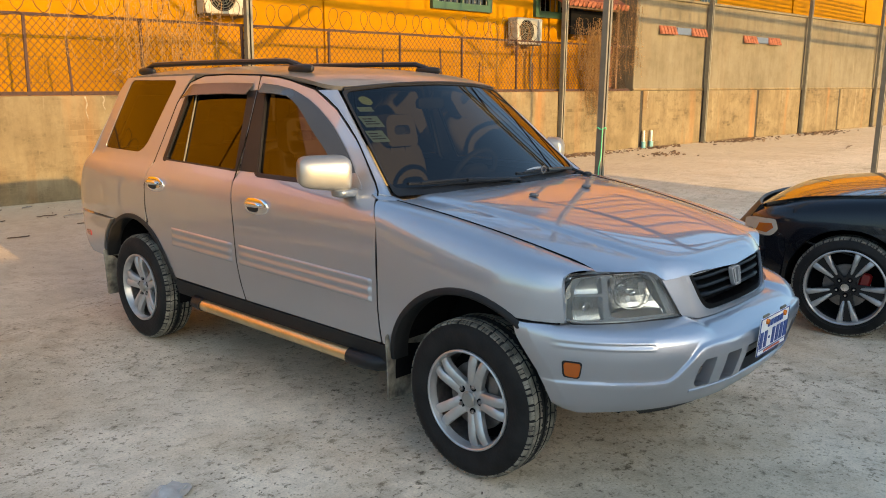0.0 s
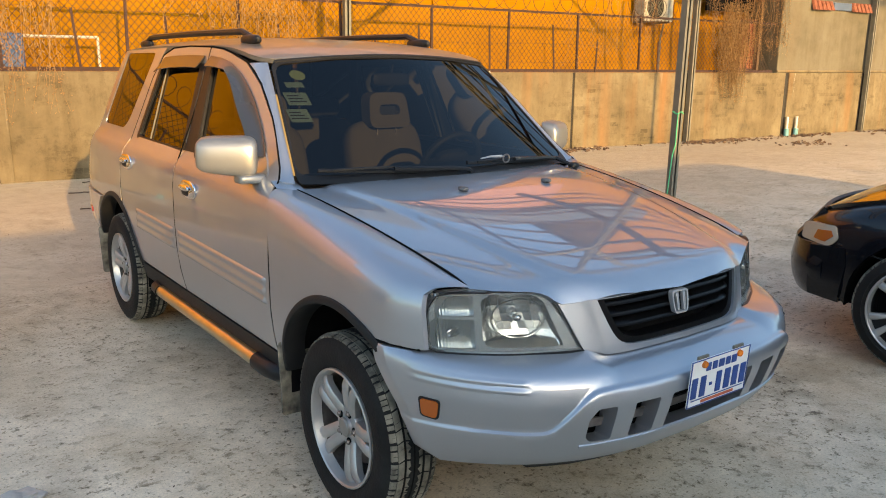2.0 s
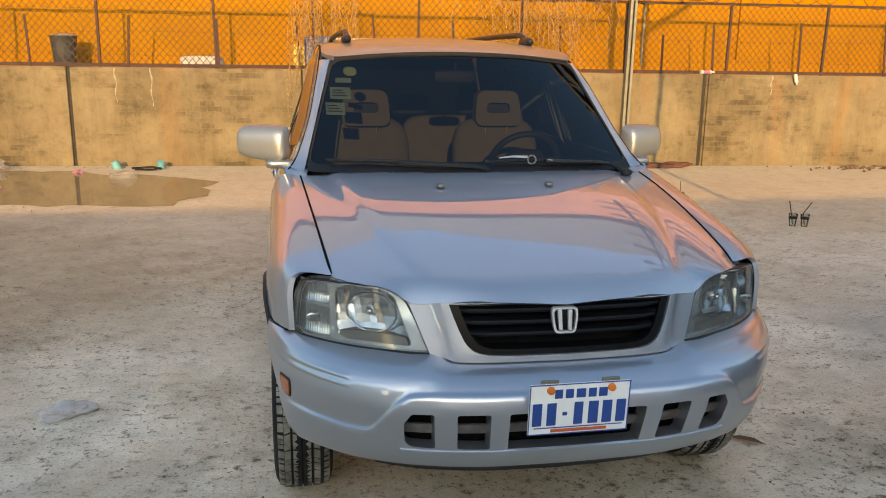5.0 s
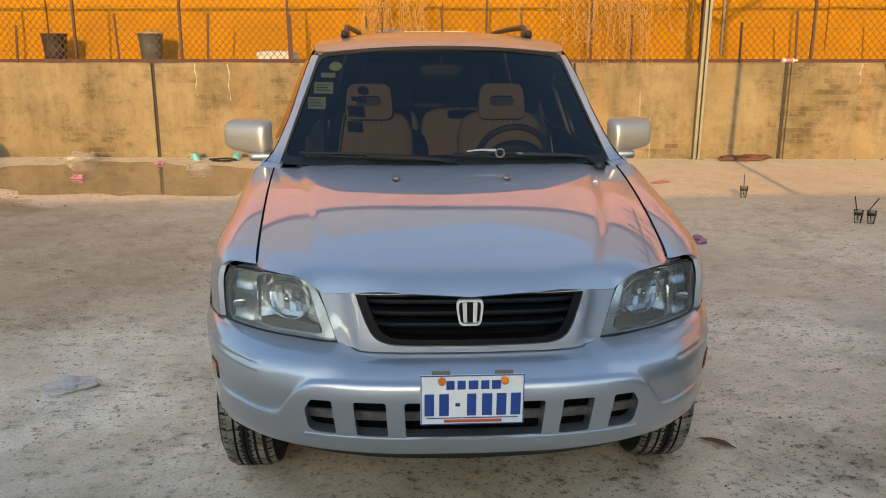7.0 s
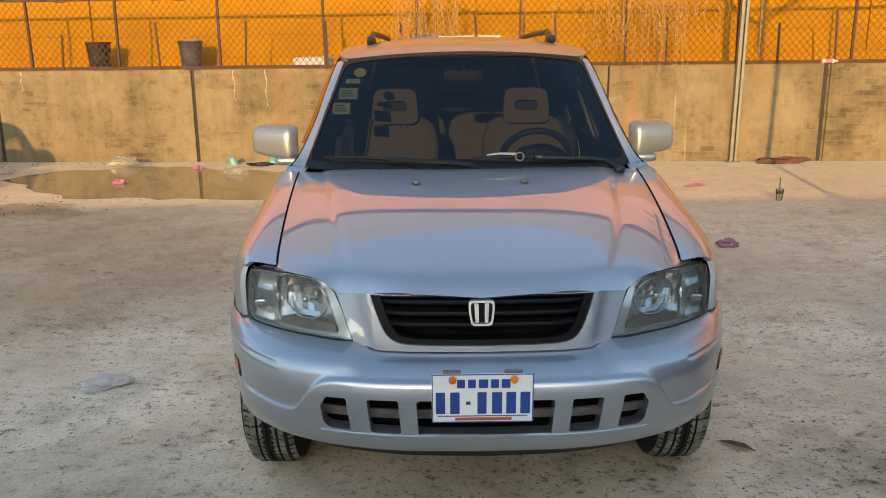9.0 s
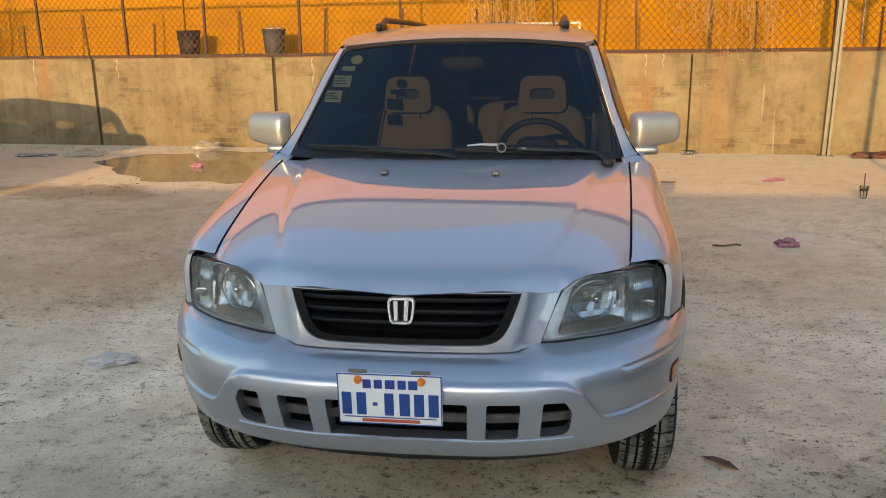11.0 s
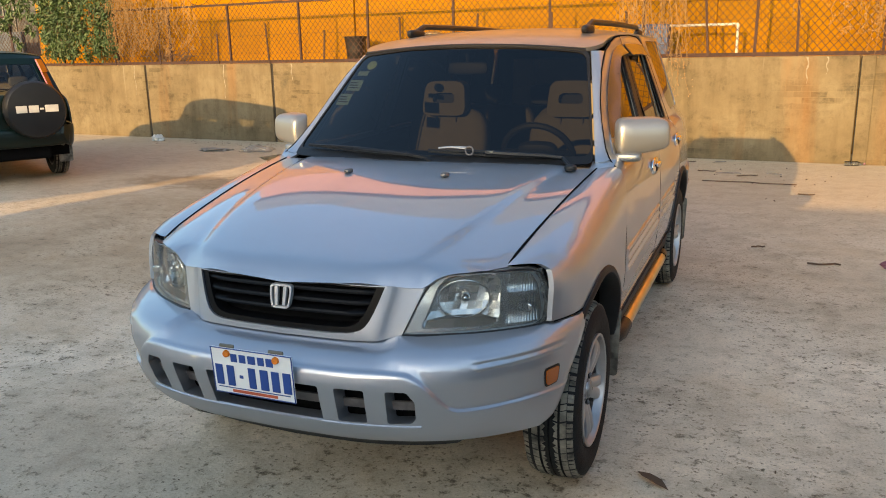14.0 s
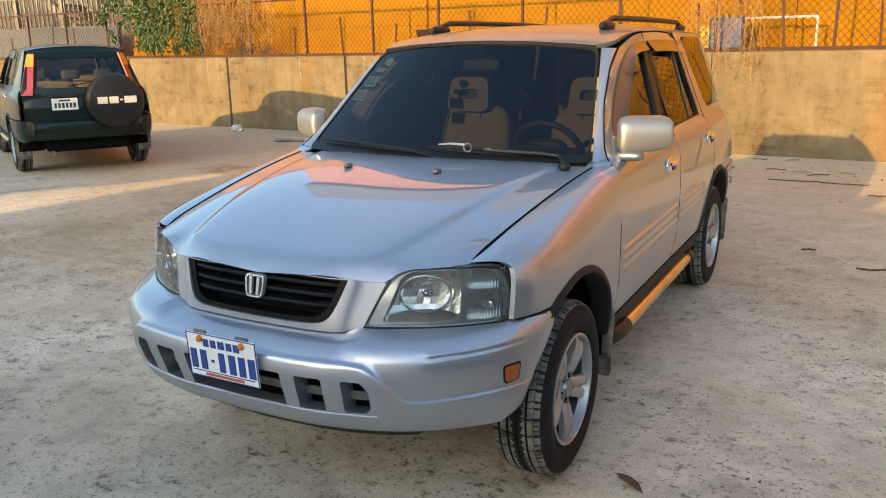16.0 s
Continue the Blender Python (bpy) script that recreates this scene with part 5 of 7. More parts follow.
            bm = sheet([(.665, .20), (.835, .205), (.845, .50), (.665, .52)], lambda u, v: (u, yy + .03 * (.5 - v) + .006 * math.sin(u * 40 + v * 9), v), (0, -1, 0), .03, flange=.008, rounding=.02, mirror=sx < 0, inward=(0, 1, 0))
            P("mud_flap", bm, DUSTY, label="mud-caked black rubber flap", smooth=True)
            bm = sheet([(.60, .42), (.80, .46), (.80, .66), (.60, .68)], lambda u, v: (u, cy + .405 - max(0, v - .45) ** 1.6 * .8, v), (0, -1, 0), .04, flange=.006, mirror=sx < 0, inward=(0, 1, 0))
            P("arch_liner", bm, DUSTY, label="muddy grey arch liner", smooth=True)
        # sill and side step
        sx = 1 if mir else -1
        bm = sheet([(.44, .445), (2.20, .445), (2.20, .36), (.44, .36)], lifted(s_side, .006), (-1, 0, 0), .06, flange=.05, mirror=mir, inward=(1, 0, 0))
        P("sill", bm, TRIM, label="dark grey sill cladding")
        stp = new("side_step")
        stp.parent = root
        ys = [.69 + i * .124 for i in range(11)]
        part("tube", tubed([(sx * .812, y, .342) for y in ys], .0305, 16), GOLD, stp, "polished metal step tube", smooth=True)
        part("end_cap", tubed([(sx * .70, .47, .36), (sx * .765, .485, .350), (sx * .80, .53, .345), (sx * .812, .60, .342), (sx * .812, .70, .342)], .038, 14), BLACK, stp, "black plastic end cap", smooth=True)
        part("rear_cap", tubed([(sx * .812, 1.92, .342), (sx * .808, 2.0, .345), (sx * .76, 2.05, .352), (sx * .68, 2.06, .36)], .036, 14), BLACK, stp, "black plastic end cap", smooth=True)
        for yb_ in (.75, 1.25, 1.8):
            part("step_bracket", boxed((sx * .74, yb_, .352), (.14, .05, .02)), TRIM, stp)
        # mirror
        mi = new("door_mirror")
        mi.parent = root
        m = Matrix.Translation((sx * (.852 if sx > 0 else .872), .774, 1.155)) @ Matrix.Rotation(radians(sx * 27), 4, "Z") @ Matrix.Rotation(radians(4), 4, "X")
        bm = bmesh.new()
        blob(bm, (0, 0, 0), (.230, .105, .150), .40, 44, 24)
        for v in bm.verts:
            if v.co.y > .02:
                v.co.y = .02 + (v.co.y - .02) * .5
            k = (v.co.x * sx + .115) / .23
            if v.co.z < 0:
                v.co.z *= 1.0 + .14 * max(0, 1 - k * 4) - .26 * clamp((k - .3) / .7)
            else:
                v.co.z *= 1.0 - .05 * k
            v.co.y += .016 * k + .022 * max(0, v.co.z / .075) ** 2
            v.co = m @ v.co
        part("housing", bm, SATIN if not rear_detail else PAINT, mi, smooth=True)
        part("mirror_glass", boxed((0, .050, .004), (.165, .004, .100), m, bevel=.002), CHROME, mi)
        part("foot", blob(bmesh.new(), (sx * .802, .722, 1.072), (.115, .085, .036), .45, 20, 10), SATIN if not rear_detail else PAINT, mi, smooth=True)
        part("sail_panel", sheet([(.665, 1.084), (.83, 1.088), (.850, 1.150), (.775, 1.176), (.742, 1.152)], lifted(s_side, .005), (-1, 0, .2), .03, flange=.008, mirror=mir, rounding=.012), PAINT, mi, smooth=True)
        # head lamp
        hl = new("head_lamp")
        hl.parent = root
        L = lambda pts: [(lamp_s(x), z) for x, z in pts]
        lens = part("lens", sheet(LAMP_LENS, s_front, (.4, -1, 0), .02, flange=.006, mirror=not mir), LAMP_LENS_MAT, hl, "slightly hazy clear lamp lens", smooth=True)
        lens.visible_shadow = False
        c = (lamp_s(.58), .79)
        grow = lambda q, r: [(c[0] + (a - c[0]) * q, c[1] + (b - c[1]) * r) for a, b in LAMP_LENS]
        part("lamp_seal", sheet(grow(1.012, 1.022), s_front_in(.003), (.4, -1, 0), .02, [grow(.992, .985)], .02, mirror=not mir), BLACK, hl, "black lamp seal", smooth=True)
        part("housing", sheet(grow(.99, .98), s_front_in(.085), (.4, -1, 0), .03, flange=.075, mirror=not mir, inward=(0, -1, 0)), LAMP_BODY, hl, smooth=True)
        eye = L([(.436, .716), (.610, .716), (.632, .724), (.639, .745), (.639, .848), (.630, .862), (.610, .868), (.520, .868), (.494, .862), (.472, .842), (.440, .745), (.432, .724)])
        top_win = L([(.655, .806), (.733, .806), (.739, .815), (.733, .855), (.722, .863), (.655, .866)])
        low_win = L([(.655, .713), (.742, .713), (.752, .722), (.747, .789), (.738, .797), (.655, .797)])
        part("bezel", sheet(grow(.985, .97), s_front_in(.016), (.4, -1, 0), .02, [eye, top_win, low_win], .03, mirror=not mir, inward=(0, 1, 0), hole_rounding=.006), LAMP_SHELL, hl, "satin silver lamp bezel", smooth=True)
        # faceted reflector: columns of small mirrors on a bowl
        random.seed(61)
        bm = bmesh.new()
        nu, nv = 11, 7
        for i in range(nu):
            for j in range(nv):
                tx, tz = random.uniform(-.003, .003), random.uniform(-.0035, .0035)
                vs = []
                for du, dv in ((0, 0), (1, 0), (1, 1), (0, 1)):
                    u, v = (i + du) / nu * 2 - 1, (j + dv) / nv * 2 - 1
                    q = s_front_in(.078 - .050 * min(1, u * u * .8 + v * v * .5))(lamp_s(.540 + .112 * u + .012 * v), .792 + .081 * v)
                    vs.append(bm.verts.new((sx * q[0], q[1] + tx * (du - .5) + tz * (dv - .5), q[2])))
                bm.faces.new(vs if sx > 0 else vs[::-1])
        bowl = part("reflector", bm, REFLECTOR, hl, "bright faceted lamp reflector")
        q = s_front_in(.042)(lamp_s(.545), .800)
        part("bulb", blob(bmesh.new(), (sx * q[0], q[1], q[2]), (.026, .045, .026), .9, 14, 8), CHROME, bowl, "bright bulb cap", smooth=True)
        ring = [tuple(Vector((sx * abs(s_front_in(.030)(lamp_s(.540 + .070 * math.cos(a)), .797)[0]), s_front_in(.030)(lamp_s(.540 + .070 * math.cos(a)), .797)[1], .797 + .058 * math.sin(a)))) for a in [k * math.pi / 18 for k in range(36)]]
        part("bowl_rim", tubed(ring, .0032, 6, closed=True), REFLECTOR, bowl, smooth=True)
        part("bowl_floor", sheet(L([(.440, .716), (.632, .716), (.628, .733), (.585, .741), (.490, .741), (.446, .735)]), s_front_in(.026), (.4, -1, 0), .03, flange=.05, mirror=not mir, inward=(0, 1, .02)), LAMP_SMOKE, hl, "dark lower shade of the lamp", smooth=True)
        # ribbed signal lamps
        for nm, z0, z1 in (("signal_lens", .803, .869), ("signal_lens", .710, .800)):
            bm = bmesh.new()
            rows = []
            for i in range(61):
                t = i / 60
                x = .651 + .103 * t
                dd = .022 + .0035 * abs(math.sin(t * 15 * math.pi)) + .012 * (2 * t - 1) ** 2
                row = []
                for k in range(7):
                    v = k / 6
                    q = s_front_in(dd + .010 * (1 - (2 * v - 1) ** 2))(lamp_s(x), z0 + (z1 - z0) * v)
                    row.append(bm.verts.new((sx * q[0], q[1], q[2])))
                rows.append(row)
            for r0, r1 in zip(rows, rows[1:]):
                for k in range(6):
                    bm.faces.new((r0[k], r1[k], r1[k + 1], r0[k + 1]) if sx > 0 else (r0[k + 1], r1[k + 1], r1[k], r0[k]))
            part(nm, bm, SIGNAL_SHELL, hl, "silvery ribbed signal lens", smooth="all")
        q = s_front_in(.020)(lamp_s(.700), .760)
        part("signal_bulb", blob(bmesh.new(), (sx * q[0], q[1], q[2]), (.050, .010, .030), .9, 14, 8), REFLECTOR, hl, "dull bright signal bulb", smooth=True)
        # corner marker
        mk = [(.716, .578), (.778, .579), (.770, .529), (.720, .525)]
        P("side_marker", sheet(mk, lambda s, z: tuple(Vector(s_front(s, z)) + Vector((math.copysign(.004, s), -.004, 0))), (1, -1, 0), .015, flange=.008, mirror=not mir, rounding=.012), AMBER, label="amber corner marker lamp", smooth=True)
        mk2 = [(.710, .584), (.785, .585), (.776, .523), (.714, .519)]
        P("marker_bezel", sheet(mk2, lambda s, z: tuple(Vector(s_front(s, z)) + Vector((math.copysign(.0015, s), -.0015, 0))), (1, -1, 0), .015, flange=.008, mirror=not mir, rounding=.014), TRIM)
    # nose panel, grille, badge
    edge = [[(g * lamp_s(nose_crease(z) + o), z) for z in [.690 + .012 * i for i in range(13)]] for g in (-1, 1) for o in (-.010, -.003, .003, .010)]
    P("nose_panel", sheet(both(HEADER), s_nose, (0, -1, 0), .016, [GRILLE_HOLE], .035, inward=(0, 1, 0), creases=edge), PAINT, smooth=True)
    gr = new("grille")
    gr.parent = root
    deep = lambda d: (lambda u, z: (lambda p: (p[0], p[1] + d, p[2]))(s_nose(u, z)))
    mouth = [(a * .91, .7815 + (b - .7815) * (.80 if b < .78 else .90)) for a, b in GRILLE_HOLE]
    part("frame", sheet([(a * .997, b) for a, b in GRILLE_HOLE], deep(.008), (0, -1, 0), .02, [mouth], .045, inward=(0, 1, .05)), GRILLE_BLACK, gr, smooth=True)
    # near-black sheet closes the mouth in place of its inner shade
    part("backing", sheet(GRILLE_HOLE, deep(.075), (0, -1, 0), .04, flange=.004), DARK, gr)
    for zz, hw in ((.823, .236), (.791, .226), (.759, .208)):
        bm = bmesh.new()
        rows = []
        for i in range(25):
            u = -hw + 2 * hw * i / 24
            lift = .006 * clamp((hw - abs(u)) / .03)
            rows.append([bm.verts.new(tuple(Vector(deep(.016)(u, zz)) + Vector((0, dy, dz)))) for dy, dz in ((-lift, .001), (-lift + .003, .006), (.016, .013), (.036, .015), (.036, -.008), (.010, -.008), (-lift + .003, -.006))])
        for r0, r1 in zip(rows, rows[1:]):
            for k in range(7):
                bm.faces.new((r0[k], r0[(k + 1) % 7], r1[(k + 1) % 7], r1[k]))
        bmesh.ops.recalc_face_normals(bm, faces=bm.faces)
        part("slat", bm, GRILLE_BLACK, gr, smooth=True)
    bd = lambda q, d: [(-.004 + a * q * .038, .797 + b * q * .036) for a, b in d]
    ol = [(-.80, -1), (.80, -1), (1, .2), (1, 1), (-1, 1), (-1, .2)]
    tilt = lambda d: (lambda u, z: (u, -.712 + d + .20 * (z - .70), z))
    part("badge", sheet(bd(1, ol), tilt(0), (0, -1, 0), .008, [bd(.84, ol)], .016, rounding=.013, hole_rounding=.011, inward=(0, 1, 0)), BADGE, gr, "plain chrome badge ring", smooth=True)
    part("badge_back", sheet(bd(.9, ol), tilt(.012), (0, -1, 0), .02, flange=.01, rounding=.012, inward=(0, 1, 0)), GRILLE_BLACK, gr)
    for g in (-1, 1):
        bar = [(-.004 + g * .0085, .770), (-.004 + g * .0185, .770), (-.004 + g * .0215, .826), (-.004 + g * .0095, .826)]
        part("badge_bar", sheet(bar, tilt(-.001), (0, -1, 0), .02, flange=.010, inward=(0, 1, 0), rounding=.003), BADGE, gr, "plain chrome badge bar", smooth=True)
    # front bumper
    sl = [[(.270, .474), (.322, .476), (.334, .492), (.334, .552), (.316, .586), (.270, .587)], [(.166, .472), (.227, .473), (.227, .587), (.166, .588)]]
    holes = sl + [[(-a, b) for a, b in h] for h in sl] + [[(-.131, .468), (.131, .468), (.131, .588), (-.131, .588)]]
    top = [(-.32, .7025), (-.286, .7025), (-.245, .687), (0, .687), (.245, .687), (.286, .7025), (.32, .7025)]
    us = [-.93 + 1.86 * i / 150 for i in range(151)]
    steps = [[(u, spl(LINE, abs(u)) + o) for u in us] for o in (-.007, -.0028, 0, .0028, .007)]
    steps += [[(g * (.468 + .012 * i), z) for i in range(32)] for g in (-1, 1) for z in (.669, .6655, .661, .657, .653, .6485, .6445, .640, .636, .632, .6275, .624)]
    bu = P("front_bumper", sheet(both(BUMPER) + top, s_front, (0, -1, 0), .0135, holes, .06, hole_rounding=.007, inward=(0, 1, -.04), creases=steps), PAINT, smooth=True)
    part("lower_lip", tubed([tuple(Vector(s_front(-.345 + .69 * i / 24, .463)) + Vector((0, .002, 0))) for i in range(25)], .007, 6), PAINT, bu, smooth=True)
    bm = sheet(both([(.0, .40), (.36, .40), (.50, .395), (.42, .345), (0, .33)]), lambda s, z: (s_front(s, .40)[0] * .96, s_front(s, .40)[1] + .03 + (.40 - z) * 1.0, z), (0, -1, 0), .04, flange=.01)
    part("air_dam", bm, TRIM, bu)
    # the dark behind the bumper openings is put into this sheet's colour
    part("duct_back", sheet([(-.60, .405), (.60, .405), (.60, .665), (-.60, .665)], s_front_in(.085), (0, -1, 0), .04, flange=.004), DARK, bu, "near-black sheet painted as the shade behind the openings")
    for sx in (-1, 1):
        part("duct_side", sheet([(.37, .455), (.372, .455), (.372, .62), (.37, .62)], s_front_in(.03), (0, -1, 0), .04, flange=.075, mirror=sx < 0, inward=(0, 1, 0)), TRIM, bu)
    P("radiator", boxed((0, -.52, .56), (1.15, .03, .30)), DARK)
    bm = bmesh.new()
    for k in range(5):
        box(bm, (0, -.56, .50 + k * .028), (.95, .02, .008))
    P("radiator_fins", bm, STEEL)
    part("crash_bar", sheet([(-.35, .505), (.35, .505), (.35, .535), (-.35, .535)], s_front_in(.045), (0, -1, 0), .03, flange=.006), STEEL, bu, "grey steel crash bar behind the openings")
    part("cable", tubed([(-.20, -.755, .60), (-.19, -.765, .56), (-.225, -.755, .52), (-.215, -.755, .48)], .006, 5), STEEL, bu)
    # number plate
    if True:
        pl = new("number_plate")
        pl.parent = root
        M = pose(-.010, -.851, .6035, 4, 0, 0)
        hw, hh = .141, .0745
        part("plate", boxed((0, 0, 0), (2 * hw, .004, 2 * hh), M, bevel=.0018), PLATE_W, pl, "white plate with a dark blue border")
        bm = bmesh.new()
        for c, s in (((0, -.0025, hh - .002), (2 * hw, .003, .0024)), ((0, -.0025, -hh + .002), (2 * hw, .003, .0024)), ((hw - .002, -.0025, 0), (.0024, .003, 2 * hh - .005)), ((-hw + .002, -.0025, 0), (.0024, .003, 2 * hh - .005))):
            box(bm, c, s, M)
        part("border", bm, BLUE, pl)
        for xx, w in ((-.117, .026), (-.077, .026), (-.040, .013), (-.002, .025), (.040, .028), (.079, .027), (.118, .027)):
            part("character_bar", boxed((xx, -.0032, -.014), (w, .003, .066 if w > .02 else .010), M, bevel=.001), BLUE, pl, "plain blue bar")
        for xx, w in ((-.060, .022), (-.030, .022), (.002, .026), (.034, .022), (.064, .024)):
            part("script_bar", boxed((xx, -.0032, .045), (w, .003, .026), M, bevel=.001), BLUE, pl, "plain blue bar")
        part("rule", boxed((.0, -.0032, -.0535), (.25, .003, .0018), M), BLUE, pl)
        part("footer_bar", boxed((.002, -.0032, -.063), (.158, .003, .009), M, bevel=.001), PLATE_RED, pl, "plain red bar")
        for xx in (-.085, .085):
            bm = lathe(bmesh.new(), [(-.012, .001), (-.010, .010), (0, .0115), (0, .001)], 16)
            for v in bm.verts:
                v.co = M @ Vector((v.co.y + xx + .002, v.co.x, v.co.z + .057))
            part("reflector_bolt", bm, ORANGE, pl, "round orange reflector bolt", smooth=True)
        for xx in (-.085, .085):
            part("bracket", boxed((xx, .004, hh + .003), (.05, .008, .012), M, bevel=.002), GALV, pl)
    # rear: gate, bumper, lamps, spare wheel
    s_back = lambda x, z: (x, 3.46 - .10 * (x / .76) ** 4 - max(0, z - 1.08) * .62 + (.02 if z < .9 else 0), z)
    gate_win = [(-.54, 1.10), (.54, 1.10), (.46, 1.46), (-.46, 1.46)]
    gate = P("tail_gate", sheet([(-.72, .62), (.72, .62), (.72, 1.05), (.56, 1.53), (-.56, 1.53), (-.72, 1.05)], s_back, (0, 1, 0), .05, [gate_win], .02), PAINT, smooth=True)
    part("rear_glass", sheet(gate_win, lambda x, z: tuple(Vector(s_back(x, z)) + Vector((0, -.004, 0))), (0, 1, .3), .08, flange=.003), GLASS if not rear_detail else GLASS_CLEAR, gate, smooth=True).visible_shadow = False
    P("rear_header", sheet([(-1, 0), (1, 0), (1, 1), (-1, 1)], lambda u, v: tuple(Vector(s_roof(u * .985, 3.08)).lerp(Vector(s_back(u * .55, 1.52)), v)), (0, .6, 1), .1, flange=.01), PAINT, smooth=True)
    for sx in (-1, 1):
        bm = sheet([(0, .0), (1, 0), (1, 1), (0, 1)], lambda u, v: tuple(Vector((.735 - .17 * v, 3.37 - .215 * v, 1.02 + .50 * v)).lerp(Vector((.60 - .10 * v, 3.50 - .28 * v, 1.02 + .50 * v)), u)), (1, 1, 0), .2, flange=.02, mirror=sx < 0)
        tl = P("tail_lamp", bm, RED, label="tall red tail lamp")
        bm = sheet([(0, .68), (1, .68), (1, .99), (0, .99)], lambda u, v: tuple(Vector((.740 - .17 * v, 3.377 - .215 * v, 1.02 + .50 * v)).lerp(Vector((.60 - .10 * v, 3.507 - .28 * v, 1.02 + .50 * v)), u)), (1, 1, 0), .2, flange=.004, mirror=sx < 0)
        part("signal_lens", bm, ORANGE, tl, "amber upper lens")
    for mir in (False, True):
        sx = 1 if mir else -1
        wrap = [(y, z) for y, z in arc(2.62, .335, .462, 56, 14, 10)] + [(3.44, .445), (3.545, .475), (3.58, .60), (3.57, .712)]
        def s_corner(y, z):
            k = clamp((y - 3.30) / .28)
            return (-(side(min(y, 3.40), z) + .014 - .17 * k * k * k - .02 * clamp((.52 - z) / .09) ** 2), y - .02 * k, z)
        P("bumper_corner", sheet(wrap, s_corner, (-1, .4, 0), .025, flange=.03, mirror=mir, rounding=.012, inward=(1, -.2, 0), creases=[[(3.12 + .03 * i, z) for i in range(12)] for z in (.668, .660, .652)]), PAINT, smooth=True)
        P("rear_marker", sheet([(3.235, .565), (3.305, .565), (3.305, .600), (3.235, .600)], lambda y, z: (s_corner(y, z)[0] - .005, s_corner(y, z)[1], z), (-1, 0, 0), .02, flange=.008, mirror=mir, rounding=.008), RED, label="small red side marker")
    P("rear_bumper", blob(bmesh.new(), (0, 3.42, .58), (1.44, .26, .24), .3, 32, 12), TRIM if not rear_detail else PAINT, smooth=True)
    if rear_detail:
        sp = new("spare_wheel")
        sp.parent = root
        bm = lathe(bmesh.new(), [(-.02, .001), (-.02, .30), (.03, .345), (.17, .345), (.205, .32), (.215, .24), (.222, .001)], 40)
        part("cover", bm, BLACK, sp, "black vinyl spare wheel cover", smooth=True, at=Matrix.Translation((-.33, 3.50, .92)) @ Matrix.Rotation(radians(90), 4, "Z"))
        for xx, w in ((-.30, .12), (-.165, .11), (-.075, .04), (.035, .15)):
            part("cover_bar", boxed((-xx - .46, 3.725, .935), (w, .006, .085 if w > .05 else .022), bevel=.002), WHITE, sp, "plain white bar")
        rp = new("rear_plate")
        rp.parent = root
        part("plate", boxed((.25, 3.50, .90), (.30, .008, .145), bevel=.003), PLATE_W, rp, "white rear plate")
        for k in range(6):
            part("character_bar", boxed((.14 + k * .044, 3.506, .885), (.028, .004, .06)), DASH, rp)
        part("script_bar", boxed((.25, 3.506, .945), (.13, .004, .02)), DASH, rp)
        part("plate_lamp", boxed((.25, 3.51, 1.0), (.34, .04, .035), bevel=.01), BLACK, rp)
        P("rear_wiper", tubed([(.18, 3.46, 1.12), (.02, 3.45, 1.14), (-.14, 3.44, 1.165), (.38, 3.45, 1.19)], .008, 5), BLACK)
        P("exhaust", tubed([(.45, 3.2, .30), (.45, 3.52, .29)], .03, 10), STEEL)
    # underside and cabin
    P("underbody", boxed((0, 1.45, .40), (1.02, 3.9, .20), bevel=.03), DARK)
    P("cabin_floor", boxed((0, 2.0, .50), (1.50, 2.9, .04)), GREY_CLOTH)
    P("bulkhead", boxed((0, .52, .72), (1.40, .03, .60)), DARK)
    P("headliner", sheet([(-.93, 1.10), (.93, 1.10), (.93, 3.05), (-.93, 3.05)], lambda u, y: tuple(Vector(s_roof(u, y)) - Vector((0, 0, .035))), (0, 0, -1), .12, flange=.002), BEIGE, smooth=True)
    P("dashboard", blob(bmesh.new(), (0, .73, .955), (1.36, .46, .20), .4, 32, 12), DASH, smooth=True)
    for cx in (-.36, .36):
        st = new("front_seat")
        st.parent = root
        part("cushion", blob(bmesh.new(), (cx, 1.28, .70), (.50, .52, .18), .5, 24, 10), BEIGE, st, smooth=True)
        part("backrest", blob(bmesh.new(), (cx, 1.56, .91), (.48, .15, .60), .45, 24, 14, Matrix.Translation((cx, 1.56, .75)) @ Matrix.Rotation(radians(-14), 4, "X") @ Matrix.Translation((-cx, -1.56, -.75))), BEIGE, st, smooth=True)
        o = [(-.13, 0), (.13, 0), (.115, .19), (-.115, .19)]
        h = [(-.068, .07), (.068, .07), (.062, .125), (-.062, .125)]
        M = pose(cx, 1.585, 1.155, -12, 0, 0)
        hr = part("headrest", sheet(o, lambda u, v: tuple(M @ Vector((u, -.045 - .012 * math.cos(u * 10), v))), (0, -1, 0), .03, [h], .09, rounding=.05, hole_rounding=.025, inward=(0, 1, 0)), BEIGE, st, "beige headrest with a slot", smooth=True)
        part("headrest_slot", sheet([(a * 1.1, b) for a, b in h], lambda u, v: tuple(M @ Vector((u, -.012, v))), (0, -1, 0), .05, flange=.002), GREY_CLOTH, hr)
        for px in (-.06, .06):
            part("headrest_post", tubed([(cx + px, 1.585, 1.12), (cx + px, 1.59, 1.19)], .006, 6), STEEL, st)
    rs = new("rear_bench")
    rs.parent = root
    part("cushion", blob(bmesh.new(), (0, 2.12, .72), (1.30, .50, .18), .4, 32, 10), BEIGE, rs, smooth=True)
    for cx, w in ((-.36, .58), (.28, .68)):
        part("backrest", blob(bmesh.new(), (cx, 2.42, .89), (w, .15, .56), .35, 24, 12), BEIGE, rs, smooth=True)
